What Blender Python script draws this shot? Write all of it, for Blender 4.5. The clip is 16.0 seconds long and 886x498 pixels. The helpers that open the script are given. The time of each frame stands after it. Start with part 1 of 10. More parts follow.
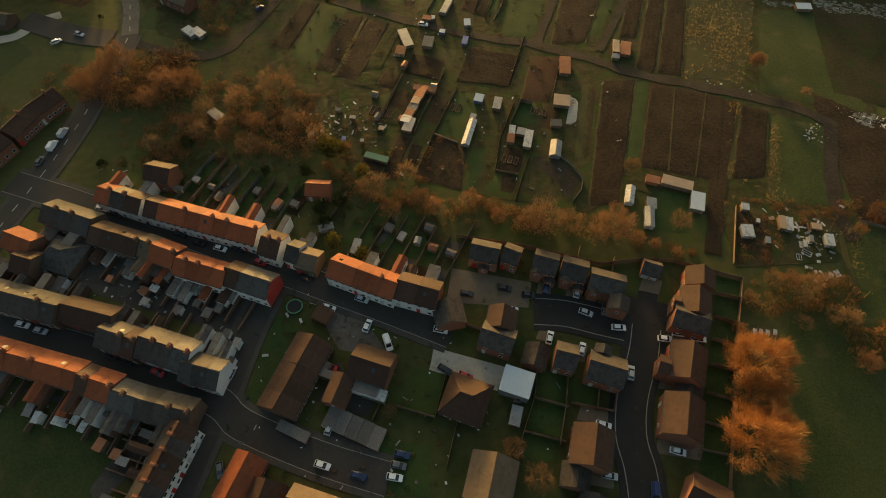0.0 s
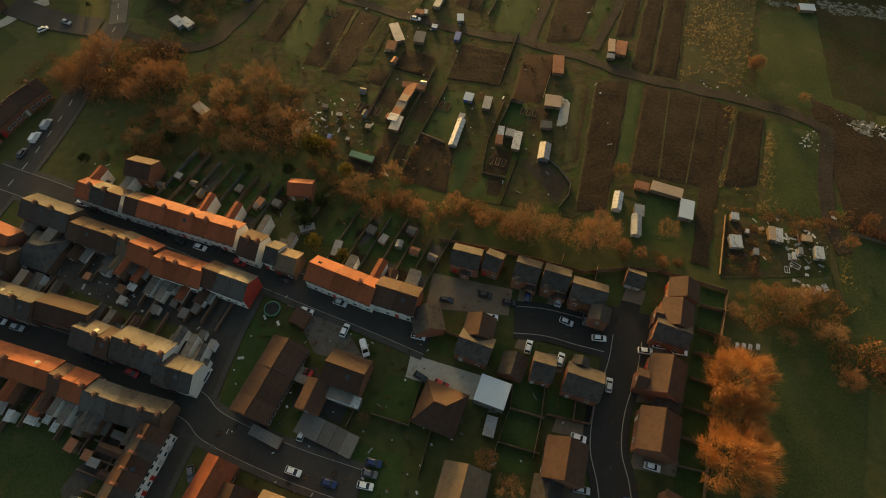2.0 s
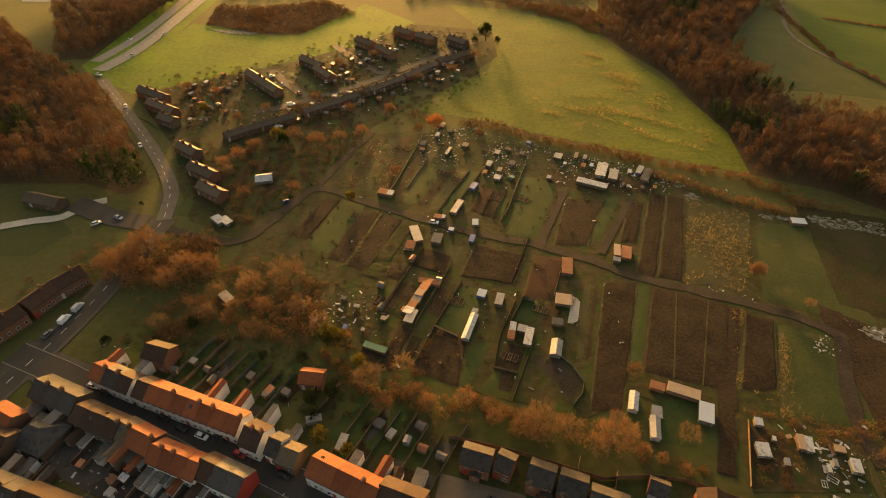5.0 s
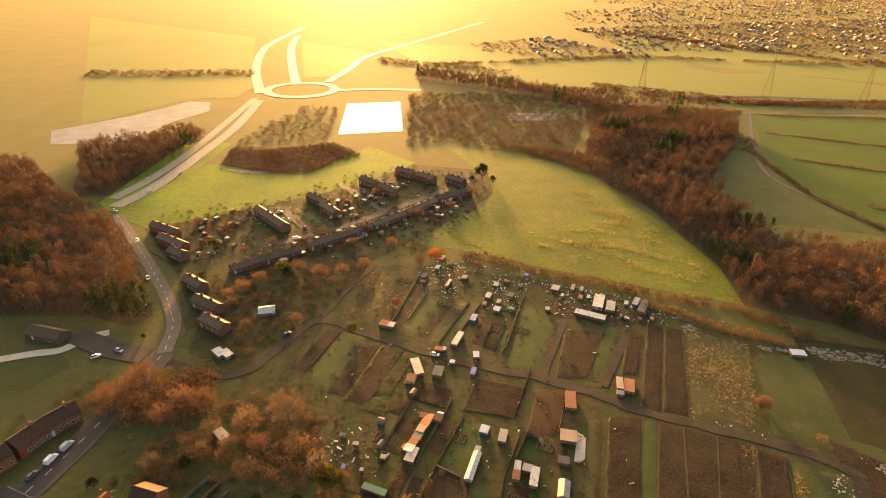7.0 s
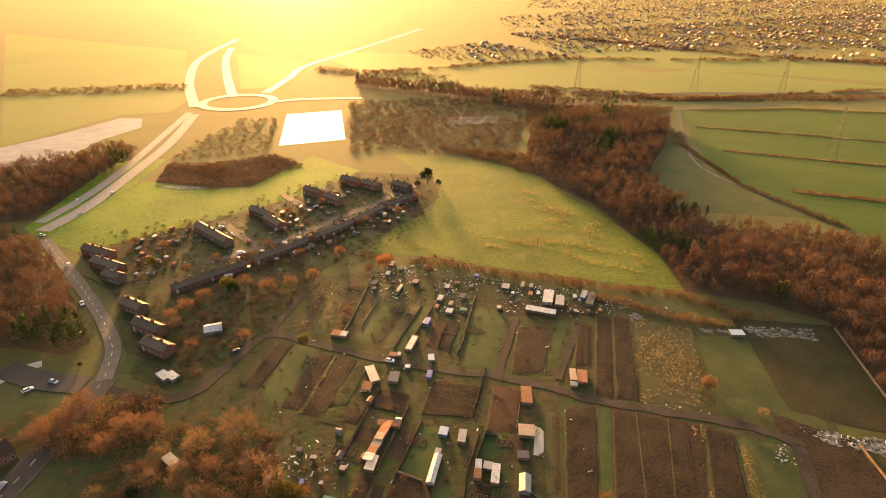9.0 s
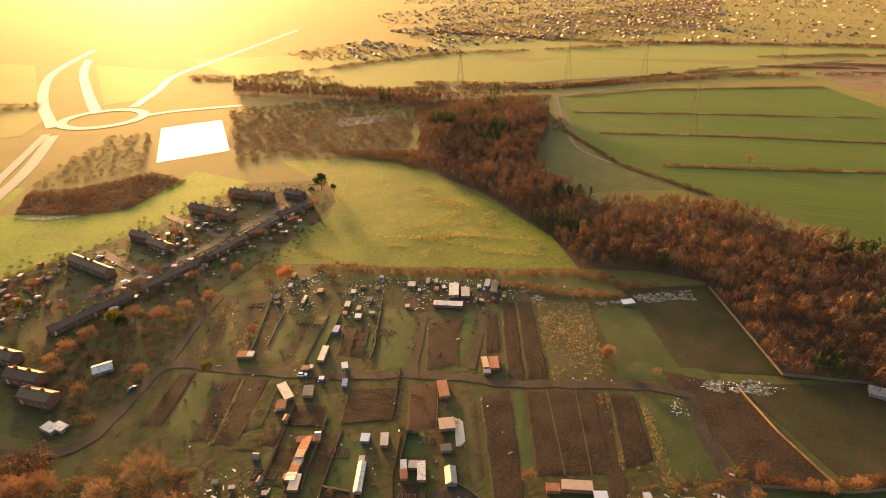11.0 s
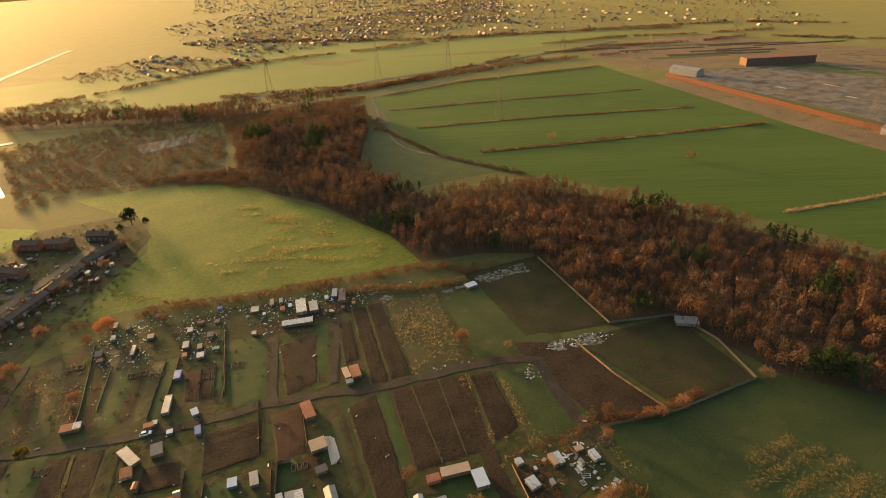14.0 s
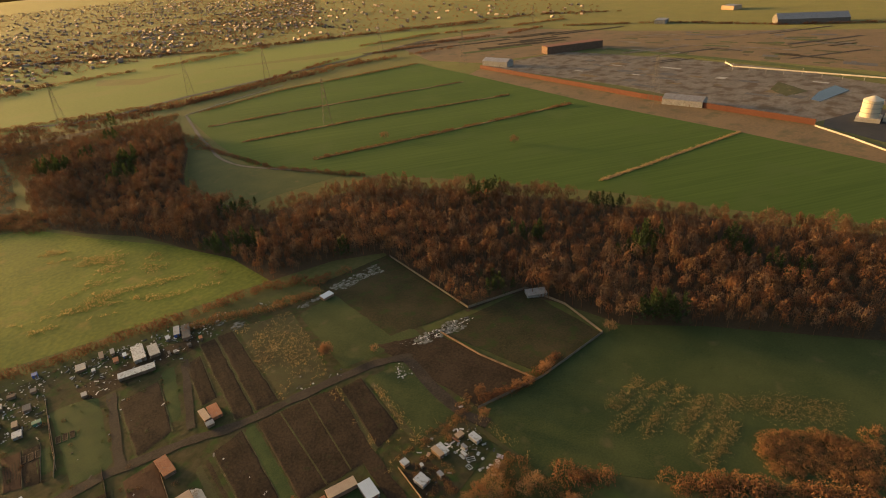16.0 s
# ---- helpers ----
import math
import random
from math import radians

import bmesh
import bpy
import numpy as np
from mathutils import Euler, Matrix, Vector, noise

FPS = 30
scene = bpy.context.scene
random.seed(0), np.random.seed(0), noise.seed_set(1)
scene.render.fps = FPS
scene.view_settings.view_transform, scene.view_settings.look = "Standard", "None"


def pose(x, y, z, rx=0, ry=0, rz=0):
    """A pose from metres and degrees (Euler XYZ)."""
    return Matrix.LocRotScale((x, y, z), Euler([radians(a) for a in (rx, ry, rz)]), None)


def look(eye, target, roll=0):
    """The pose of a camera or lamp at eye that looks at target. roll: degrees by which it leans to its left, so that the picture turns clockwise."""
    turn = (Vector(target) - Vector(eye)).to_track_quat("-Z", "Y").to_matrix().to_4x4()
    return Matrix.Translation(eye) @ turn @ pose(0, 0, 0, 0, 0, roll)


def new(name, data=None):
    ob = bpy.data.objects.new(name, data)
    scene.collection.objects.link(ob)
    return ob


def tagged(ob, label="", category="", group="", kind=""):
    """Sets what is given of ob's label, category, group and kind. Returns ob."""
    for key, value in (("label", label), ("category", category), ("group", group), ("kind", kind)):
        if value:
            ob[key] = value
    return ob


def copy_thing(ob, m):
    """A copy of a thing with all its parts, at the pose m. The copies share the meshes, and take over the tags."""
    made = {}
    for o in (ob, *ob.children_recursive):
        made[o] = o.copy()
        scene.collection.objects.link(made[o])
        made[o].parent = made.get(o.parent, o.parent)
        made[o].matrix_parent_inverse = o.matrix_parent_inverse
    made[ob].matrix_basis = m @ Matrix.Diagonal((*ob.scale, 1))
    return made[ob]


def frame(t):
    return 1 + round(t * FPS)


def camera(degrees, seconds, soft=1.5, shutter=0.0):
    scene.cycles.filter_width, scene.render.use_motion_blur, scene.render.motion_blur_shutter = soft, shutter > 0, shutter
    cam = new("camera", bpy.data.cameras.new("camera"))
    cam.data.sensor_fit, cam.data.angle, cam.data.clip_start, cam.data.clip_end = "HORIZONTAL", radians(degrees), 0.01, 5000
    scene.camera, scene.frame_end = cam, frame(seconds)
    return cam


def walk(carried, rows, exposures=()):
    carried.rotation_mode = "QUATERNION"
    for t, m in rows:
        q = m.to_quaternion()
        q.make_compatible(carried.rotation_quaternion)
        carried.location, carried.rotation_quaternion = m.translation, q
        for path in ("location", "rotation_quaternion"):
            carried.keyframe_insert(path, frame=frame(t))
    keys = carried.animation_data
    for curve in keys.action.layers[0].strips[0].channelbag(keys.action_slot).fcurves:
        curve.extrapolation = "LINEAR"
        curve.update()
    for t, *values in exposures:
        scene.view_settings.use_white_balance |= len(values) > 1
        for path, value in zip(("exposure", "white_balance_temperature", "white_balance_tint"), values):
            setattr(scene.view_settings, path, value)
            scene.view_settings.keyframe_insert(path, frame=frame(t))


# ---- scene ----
# ---------------- camera ----------------
cam = camera(76.5, 16.0, soft=1.0)
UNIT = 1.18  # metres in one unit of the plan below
PATH = [
    (0, (-6.41, -3.14, 126.92), (-6.28, 8.20, 108.54), 0.8),
    (0.5, (-4.43, -1.49, 127.12), (-4.39, 9.60, 108.58), 1.0),
    (1, (-2.88, -0.28, 127.13), (-2.86, 10.69, 108.52), 1.2),
    (1.5, (-1.75, 0.92, 127.44), (-1.72, 11.77, 108.76), 1.4),
    (2, (-0.40, 2.23, 127.87), (-0.46, 13.08, 109.19), 1.3),
    (2.5, (0.13, 2.63, 128.11), (0.00, 13.77, 109.61), 1.6),
    (3, (0.97, 2.97, 128.73), (0.54, 14.66, 110.57), 1.2),
    (3.5, (1.19, 2.33, 128.72), (0.53, 15.29, 111.45), 1.0),
    (4, (1.55, 2.21, 129.11), (0.71, 16.32, 112.77), 0.6),
    (4.5, (0.95, 1.87, 129.20), (0.06, 17.09, 113.91), 0.6),
    (5, (0.32, 1.20, 129.16), (-0.60, 17.63, 115.16), 0.8),
    (5.2, (0.18, 1.32, 129.07), (-0.74, 18.15, 115.56), 0.7),
    (7.3, (-1.24, -0.71, 133.15), (-2.27, 18.48, 123.30), 0.8),
    (7.5, (-1.26, -0.90, 133.23), (-2.58, 18.29, 123.38), 0.9),
    (8, (-0.71, -1.37, 133.56), (-2.00, 17.82, 123.70), 0.7),
    (8.5, (0.14, -1.45, 133.14), (-0.38, 17.79, 123.32), 0.3),
    (9, (-0.33, -0.81, 131.59), (0.54, 18.45, 121.84), -0.0),
    (9.2, (-0.39, -0.64, 131.70), (0.90, 18.56, 121.91), -0.0),
    (11.3, (0.51, -1.20, 133.39), (5.52, 17.35, 123.54), -1.6),
    (11.5, (0.65, -1.26, 133.48), (6.00, 17.22, 123.65), -1.8),
    (12, (1.01, -1.48, 133.55), (7.24, 16.70, 123.68), -2.1),
    (12.5, (1.44, -1.56, 133.74), (8.55, 16.27, 123.83), -2.5),
    (13, (1.25, -1.43, 133.53), (9.41, 15.94, 123.61), -2.7),
    (13.5, (1.02, -0.93, 133.56), (10.08, 15.95, 123.58), -2.8),
    (14, (0.85, -0.77, 133.73), (10.88, 15.53, 123.71), -3.0),
    (14.5, (0.95, -0.22, 133.46), (12.07, 15.33, 123.38), -3.2),
    (15, (1.97, 0.15, 132.52), (14.48, 14.58, 122.41), -3.8),
    (15.5, (2.45, 0.63, 132.06), (15.88, 14.16, 121.90), -4.1),
    (16, (2.43, 1.22, 131.70), (16.72, 13.78, 121.48), -4.2),
]

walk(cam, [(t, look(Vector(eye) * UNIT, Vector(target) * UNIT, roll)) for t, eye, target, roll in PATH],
     [(0.0, 1.5, 7200, -4), (3.0, 1.5, 7400, -2), (5.0, 2.0, 10000, 12), (7.5, 2.75, 8400, 20), (9.0, 2.72, 8200, 21), (12.5, 2.6, 7600, 22), (14.0, 2.15, 6900, 7), (16.0, 1.78, 6900, 9)])
# ---------------- world, sun ----------------
SUN_AZ, SUN_EL = radians(-10.9), radians(4.8)
world = bpy.data.worlds.new("evening_sky")
scene.world = world
world.use_nodes = True
wn = world.node_tree
sky = wn.nodes.new("ShaderNodeTexSky")
sky.sky_type, sky.sun_disc = "NISHITA", False
sky.sun_elevation, sky.sun_rotation = SUN_EL, SUN_AZ % (2 * math.pi)
sky.air_density, sky.dust_density, sky.ozone_density = 0.7, 8.0, 0.6
wn.links.new(sky.outputs[0], wn.nodes["Background"].inputs[0])
wn.nodes["Background"].inputs[1].default_value = 0.15
sun = new("sun", bpy.data.lights.new("sun", "SUN"))
sun.data.energy, sun.data.angle, sun.data.color = 3.0, radians(7.0), (1.0, 0.56, 0.20)
sun_way = Vector((math.sin(SUN_AZ) * math.cos(SUN_EL), math.cos(SUN_AZ) * math.cos(SUN_EL), math.sin(SUN_EL)))
sun.matrix_world = look(sun_way * 500, (0, 0, 0))


# ---------------- materials ----------------
def material(name, a, b, grain=1.0, patch=0.1, rough=0.8, bump=0.3, spec=0.3, stain=None, stain_at=0.6, metal=0.0, vary=0.0, island=0.0, stretch=(1, 1, 1), sheen=0.0, lucent=0.0):
    """Two colours mixed by a fine grain and large patches; stain: a third colour in blotches; vary: brightness by object; island: by loose piece; lucent: share of light let through thin twigs."""
    m = bpy.data.materials.new(name)
    m.use_nodes = True
    t = m.node_tree
    n, l = t.nodes, t.links
    bsdf = n["Principled BSDF"]
    bsdf.inputs["Roughness"].default_value, bsdf.inputs["Metallic"].default_value = rough, metal
    bsdf.inputs["Specular IOR Level"].default_value = spec
    bsdf.inputs["Sheen Weight"].default_value = sheen
    bsdf.inputs["Sheen Tint"].default_value = (*(c / max(b) for c in b), 1)
    co = n.new("ShaderNodeTexCoord")
    mp = n.new("ShaderNodeMapping")
    mp.inputs["Scale"].default_value = stretch
    l.new(co.outputs["Object"], mp.inputs[0])
    fine, wide = n.new("ShaderNodeTexNoise"), n.new("ShaderNodeTexNoise")
    fine.inputs["Scale"].default_value, wide.inputs["Scale"].default_value = grain, patch
    fine.inputs["Detail"].default_value, wide.inputs["Detail"].default_value = 6, 5
    l.new(mp.outputs[0], fine.inputs["Vector"])
    l.new(mp.outputs[0], wide.inputs["Vector"])
    add = n.new("ShaderNodeMath")
    add.operation = "ADD"
    l.new(fine.outputs["Fac"], add.inputs[0])
    l.new(wide.outputs["Fac"], add.inputs[1])
    ramp = n.new("ShaderNodeMapRange")
    ramp.inputs["From Min"].default_value, ramp.inputs["From Max"].default_value = 0.75, 1.25
    l.new(add.outputs[0], ramp.inputs["Value"])
    mix = n.new("ShaderNodeMix")
    mix.data_type = "RGBA"
    mix.inputs["A"].default_value, mix.inputs["B"].default_value = (*a, 1), (*b, 1)
    l.new(ramp.outputs[0], mix.inputs["Factor"])
    colour = mix.outputs["Result"]
    if stain:
        blot = n.new("ShaderNodeTexNoise")
        blot.inputs["Scale"].default_value, blot.inputs["Detail"].default_value = patch * 2.3, 8
        l.new(co.outputs["Object"], blot.inputs["Vector"])
        cut = n.new("ShaderNodeMapRange")
        cut.inputs["From Min"].default_value, cut.inputs["From Max"].default_value = stain_at, stain_at + 0.16
        l.new(blot.outputs["Fac"], cut.inputs["Value"])
        mx = n.new("ShaderNodeMix")
        mx.data_type = "RGBA"
        mx.inputs["B"].default_value = (*stain, 1)
        l.new(cut.outputs[0], mx.inputs["Factor"])
        l.new(colour, mx.inputs["A"])
        colour = mx.outputs["Result"]
    if vary or island:
        src = n.new("ShaderNodeObjectInfo") if vary else n.new("ShaderNodeNewGeometry")
        out = src.outputs["Random"] if vary else src.outputs["Random Per Island"]
        rg = n.new("ShaderNodeMapRange")
        k = vary or island
        rg.inputs["To Min"].default_value, rg.inputs["To Max"].default_value = 1 - k, 1 + k
        l.new(out, rg.inputs["Value"])
        hs = n.new("ShaderNodeHueSaturation")
        l.new(rg.outputs[0], hs.inputs["Value"])
        l.new(colour, hs.inputs["Color"])
        colour = hs.outputs[0]
    l.new(colour, bsdf.inputs["Base Color"])
    if lucent:
        thin, both = n.new("ShaderNodeBsdfTranslucent"), n.new("ShaderNodeMixShader")
        both.inputs[0].default_value = lucent
        l.new(colour, thin.inputs["Color"])
        l.new(bsdf.outputs[0], both.inputs[1])
        l.new(thin.outputs[0], both.inputs[2])
        l.new(both.outputs[0], n["Material Output"].inputs["Surface"])
    if bump:
        bp = n.new("ShaderNodeBump")
        bp.inputs["Strength"].default_value, bp.inputs["Distance"].default_value = bump, 0.5 / max(grain, 0.5)
        l.new(fine.outputs["Fac"], bp.inputs["Height"])
        l.new(bp.outputs[0], bsdf.inputs["Normal"])
    return m


def tile_material(name, a, b, rough=0.6):
    """Courses of roof tiles: faint bands across the slope, weathering in patches."""
    m = material(name, a, b, grain=4.5, patch=0.4, rough=rough + 0.1, bump=0.3, spec=0.2, stain=tuple(c * 0.74 for c in a), stain_at=0.48, vary=0.2, stretch=(1, 0.5, 0.5))
    t = m.node_tree
    n, l = t.nodes, t.links
    brick = n.new("ShaderNodeTexBrick")
    brick.inputs["Scale"].default_value = 1.0
    brick.inputs["Brick Width"].default_value, brick.inputs["Row Height"].default_value = 0.3, 0.3
    brick.inputs["Mortar Size"].default_value = 0.03
    co = n["Texture Coordinate"]
    l.new(co.outputs["Object"], brick.inputs["Vector"])
    bp = n.new("ShaderNodeBump")
    bp.inputs["Strength"].default_value, bp.inputs["Distance"].default_value, bp.invert = 0.5, 0.04, True
    l.new(brick.outputs["Fac"], bp.inputs["Height"])
    old = n["Bump"]
    l.new(old.outputs[0], bp.inputs["Normal"])
    l.new(bp.outputs[0], n["Principled BSDF"].inputs["Normal"])
    return m


# sheen on the ground and grass materials brightens far views in place of haze
GROUND = material("winter_ground", (0.036, 0.046, 0.012), (0.068, 0.066, 0.023), 0.4, 0.03, 0.9, 0.15, 0.18, (0.048, 0.070, 0.014), 0.55, sheen=0.09)
GRASS = material("pasture_grass", (0.021, 0.036, 0.009), (0.050, 0.060, 0.017), 2.0, 0.06, 0.85, 0.3, 0.2, (0.075, 0.062, 0.025), 0.6, sheen=0.05)
LAWN = material("garden_lawn", (0.020, 0.042, 0.008), (0.044, 0.066, 0.014), 3.0, 0.2, 0.85, 0.3, 0.25, (0.05, 0.05, 0.02), 0.62)
CROP = material("winter_wheat", (0.031, 0.058, 0.009), (0.056, 0.088, 0.015), 0.6, 0.012, 0.85, 0.12, 0.12, (0.050, 0.075, 0.016), 0.55, sheen=0.04)
drill = CROP.node_tree.nodes["Mapping"]  # drilled rows
drill.vector_type = "TEXTURE"
drill.inputs["Rotation"].default_value, drill.inputs["Scale"].default_value = (0, 0, -0.596), (40, 1.2, 1)
MEADOW = material("golden_meadow", (0.04292, 0.06808, 0.00666), (0.1126, 0.1382, 0.01664), 0.5, 0.03, 0.85, 0.2, 0.18, (0.15, 0.125, 0.03), 0.58, sheen=0.05)
PITCH = material("bright_mown_grass", (0.0444, 0.0925, 0.00592), (0.1088, 0.1856, 0.0128), 0.4, 0.03, 0.85, 0.1, 0.15, (0.075, 0.115, 0.014), 0.56, sheen=0.05)
GARDEN = material("garden_ground", (0.0296, 0.03404, 0.00962), (0.07168, 0.05632, 0.0256), 0.5, 0.09, 0.9, 0.25, 0.15, (0.036, 0.058, 0.012), 0.5)
# paler green and stronger sheen put haze into the far fields
HAZED = material("hazed_far_pasture", (0.044, 0.068, 0.013), (0.074, 0.092, 0.023), 0.3, 0.006, 0.85, 0.1, 0.18, (0.078, 0.078, 0.026), 0.52, sheen=0.095)
ROUGH = material("rough_dry_grass", (0.04588, 0.03774, 0.01554), (0.05888, 0.06016, 0.02048), 1.6, 0.1, 0.85, 0.3, 0.2, (0.13, 0.10, 0.05), 0.58, sheen=0.03)
SOIL = material("dug_soil", (0.02072, 0.01332, 0.0074), (0.0512, 0.03354, 0.01894), 1.2, 0.1, 0.9, 0.35, 0.15, (0.03, 0.034, 0.012), 0.62, vary=0.18)
REDSOIL = material("reddish_soil", (0.055, 0.028, 0.016), (0.075, 0.040, 0.022), 1.2, 0.1, 0.9, 0.3, 0.15, (0.04, 0.036, 0.014), 0.62)
HEATH = material("dry_brown_heath", (0.19, 0.122, 0.058), (0.125, 0.088, 0.044), 0.5, 0.03, 0.85, 0.2, 0.2, (0.085, 0.078, 0.035), 0.54, sheen=0.03)
BLOCK = material("tan_block_paving", (0.13, 0.098, 0.066), (0.17, 0.130, 0.088), 3, 0.3, 0.8, 0.3, 0.3, (0.09, 0.07, 0.05), 0.62)
MUD = material("allotment_earth", (0.02516, 0.01665, 0.00851), (0.06144, 0.04096, 0.02112), 1.8, 0.09, 0.9, 0.22, 0.15, (0.036, 0.042, 0.012), 0.52, vary=0.12)
PADDOCK = material("grazed_paddock", (0.02368, 0.02368, 0.00888), (0.05376, 0.04224, 0.0192), 1.6, 0.08, 0.9, 0.25, 0.15, (0.028, 0.042, 0.010), 0.52)
TRACK = material("dirt_track", (0.0222, 0.01591, 0.01036), (0.05376, 0.03968, 0.02688), 1.8, 0.12, 0.9, 0.25, 0.3, (0.045, 0.045, 0.02), 0.6)
GREYYARD = material("grey_gravel", (0.085, 0.075, 0.062), (0.13, 0.115, 0.095), 1.5, 0.12, 0.85, 0.5, 0.3, (0.06, 0.05, 0.035), 0.58)
ASPHALT = material("asphalt", (0.034, 0.031, 0.027), (0.048, 0.043, 0.037), 3, 0.15, 0.8, 0.3, 0.3, (0.072, 0.064, 0.052), 0.62)
NEWTAR = material("new_tarmac", (0.018, 0.017, 0.016), (0.026, 0.024, 0.023), 4, 0.2, 0.8, 0.25, 0.3, (0.04, 0.038, 0.036), 0.64)
PAVING = material("paving", (0.046, 0.040, 0.033), (0.070, 0.061, 0.050), 2.5, 0.2, 0.8, 0.3, 0.35, (0.07, 0.06, 0.05), 0.6)
# also colours far roads, where its paleness stands for sun glare
CONCRETE = material("pale_concrete_and_road_glare", (0.34, 0.31, 0.25), (0.43, 0.39, 0.32), 1.2, 0.1, 0.75, 0.3, 0.4, (0.18, 0.16, 0.13), 0.58)
SLAB = material("old_factory_slab", (0.140, 0.112, 0.080), (0.215, 0.178, 0.132), 0.2, 0.03, 0.85, 0.2, 0.2, (0.105, 0.072, 0.040), 0.47, stretch=(1, 2.5, 1))
FROST = material("frosted_grass", (0.11, 0.115, 0.10), (0.20, 0.20, 0.185), 0.9, 0.25, 0.8, 0.5, 0.3, (0.05, 0.05, 0.022), 0.45)
LINE = material("road_paint", (0.50, 0.48, 0.44), (0.62, 0.60, 0.55), 3, 0.5, 0.6, 0.1, 0.4)
# this grey also gives the far carriageway its sun glare
KERB = material("concrete_kerb_and_road_glare", (0.20, 0.185, 0.16), (0.27, 0.25, 0.215), 3, 0.4, 0.8, 0.2, 0.3)
BRICK = material("red_brick", (0.19, 0.085, 0.052), (0.25, 0.115, 0.07), 6, 0.4, 0.85, 0.3, 0.25, (0.14, 0.07, 0.05), 0.6, vary=0.15)
BROWNBRICK = material("brown_brick", (0.12, 0.075, 0.05), (0.17, 0.105, 0.07), 6, 0.4, 0.85, 0.3, 0.25, (0.10, 0.07, 0.05), 0.6, vary=0.15)
RENDER_WHITE = material("white_render", (0.66, 0.63, 0.58), (0.76, 0.73, 0.68), 4, 0.3, 0.8, 0.15, 0.3, (0.48, 0.44, 0.38), 0.63, vary=0.06)
RED_PAINT = material("red_painted_wall", (0.36, 0.04, 0.03), (0.44, 0.06, 0.04), 4, 0.3, 0.75, 0.2, 0.3, (0.26, 0.05, 0.04), 0.6)
ORANGE_TILE = tile_material("orange_clay_tile", (0.27, 0.078, 0.032), (0.20, 0.060, 0.027))
BROWN_TILE = tile_material("brown_concrete_tile", (0.074, 0.039, 0.025), (0.055, 0.032, 0.022))
SLATE = tile_material("grey_slate", (0.066, 0.060, 0.056), (0.090, 0.083, 0.077), 0.45)
# colour raised so that far roofs are pale as under haze
TAN_TILE = tile_material("weathered_hazed_tan_tile", (0.150, 0.106, 0.068), (0.110, 0.080, 0.054), 0.6)
DARK_TILE = tile_material("dark_grey_tile", (0.052, 0.044, 0.038), (0.070, 0.060, 0.052), 0.5)
FELT = material("roofing_felt", (0.10, 0.09, 0.08), (0.15, 0.135, 0.12), 3, 0.4, 0.8, 0.2, 0.3, (0.07, 0.07, 0.05), 0.58, vary=0.3)
TIN = material("corrugated_tin", (0.20, 0.195, 0.185), (0.32, 0.31, 0.295), 3, 0.5, 0.5, 0.2, 0.4, (0.20, 0.13, 0.085), 0.56, 0.3, vary=0.15)
BLUE_TIN = material("pale_blue_sheet_roof", (0.42, 0.48, 0.52), (0.50, 0.55, 0.58), 3, 0.2, 0.45, 0.1, 0.5, (0.35, 0.38, 0.38), 0.62)
RUST = material("rusty_sheet", (0.26, 0.10, 0.05), (0.36, 0.16, 0.08), 4, 0.5, 0.75, 0.3, 0.3, (0.20, 0.17, 0.14), 0.58, 0.2, vary=0.25)
WHITE = material("white_plastic", (0.40, 0.40, 0.38), (0.56, 0.55, 0.52), 3, 0.5, 0.5, 0.05, 0.4, (0.22, 0.20, 0.16), 0.50, vary=0.06)
GREEN_TIN = material("green_sheet", (0.05, 0.16, 0.10), (0.07, 0.20, 0.13), 4, 0.4, 0.55, 0.1, 0.4)
BLUE_TARP = material("blue_tarpaulin", (0.05, 0.10, 0.30), (0.08, 0.14, 0.38), 4, 0.6, 0.5, 0.3, 0.5)
# white darkened to put shade into shed walls; the blotches are dirt
SHADEWHITE = material("dirty_shaded_white_paint", (0.22, 0.21, 0.19), (0.34, 0.33, 0.30), 3, 0.5, 0.7, 0.1, 0.3, (0.15, 0.13, 0.10), 0.5, vary=0.25)
WOOD = material("weathered_timber", (0.15, 0.10, 0.065), (0.22, 0.15, 0.10), 6, 0.6, 0.85, 0.3, 0.25, (0.10, 0.08, 0.06), 0.6, vary=0.25, stretch=(1, 1, 0.2))
# pale orange: bleached boards, and low sun painted onto some sheds
PALE_WOOD = material("bleached_and_sunlit_timber", (0.42, 0.28, 0.17), (0.50, 0.35, 0.22), 6, 0.6, 0.8, 0.3, 0.3, vary=0.15)
GLASS = material("window_glass", (0.02, 0.022, 0.025), (0.03, 0.032, 0.035), 1, 0.3, 0.08, 0, 0.6)
RUBBER = material("tyre_rubber", (0.018, 0.018, 0.018), (0.028, 0.028, 0.028), 8, 1, 0.85, 0.1, 0.3)
DARKPIPE = material("dark_plastic_gutter", (0.03, 0.03, 0.03), (0.045, 0.045, 0.045), 6, 1, 0.5, 0.05, 0.4)
POT = material("terracotta_pot", (0.40, 0.17, 0.09), (0.48, 0.22, 0.12), 8, 1, 0.8, 0.2, 0.3)
BARK = material("bark", (0.10, 0.065, 0.042), (0.16, 0.10, 0.065), 4, 0.8, 0.9, 0.5, 0.2)
TWIG = material("winter_twigs", (0.22, 0.135, 0.068), (0.29, 0.180, 0.092), 2, 0.15, 0.8, 0, 0.2, vary=0.2, lucent=0.22)
TWIG_RED = material("russet_twigs", (0.22, 0.120, 0.060), (0.28, 0.160, 0.080), 2, 0.1, 0.8, 0, 0.2, vary=0.25, lucent=0.22)
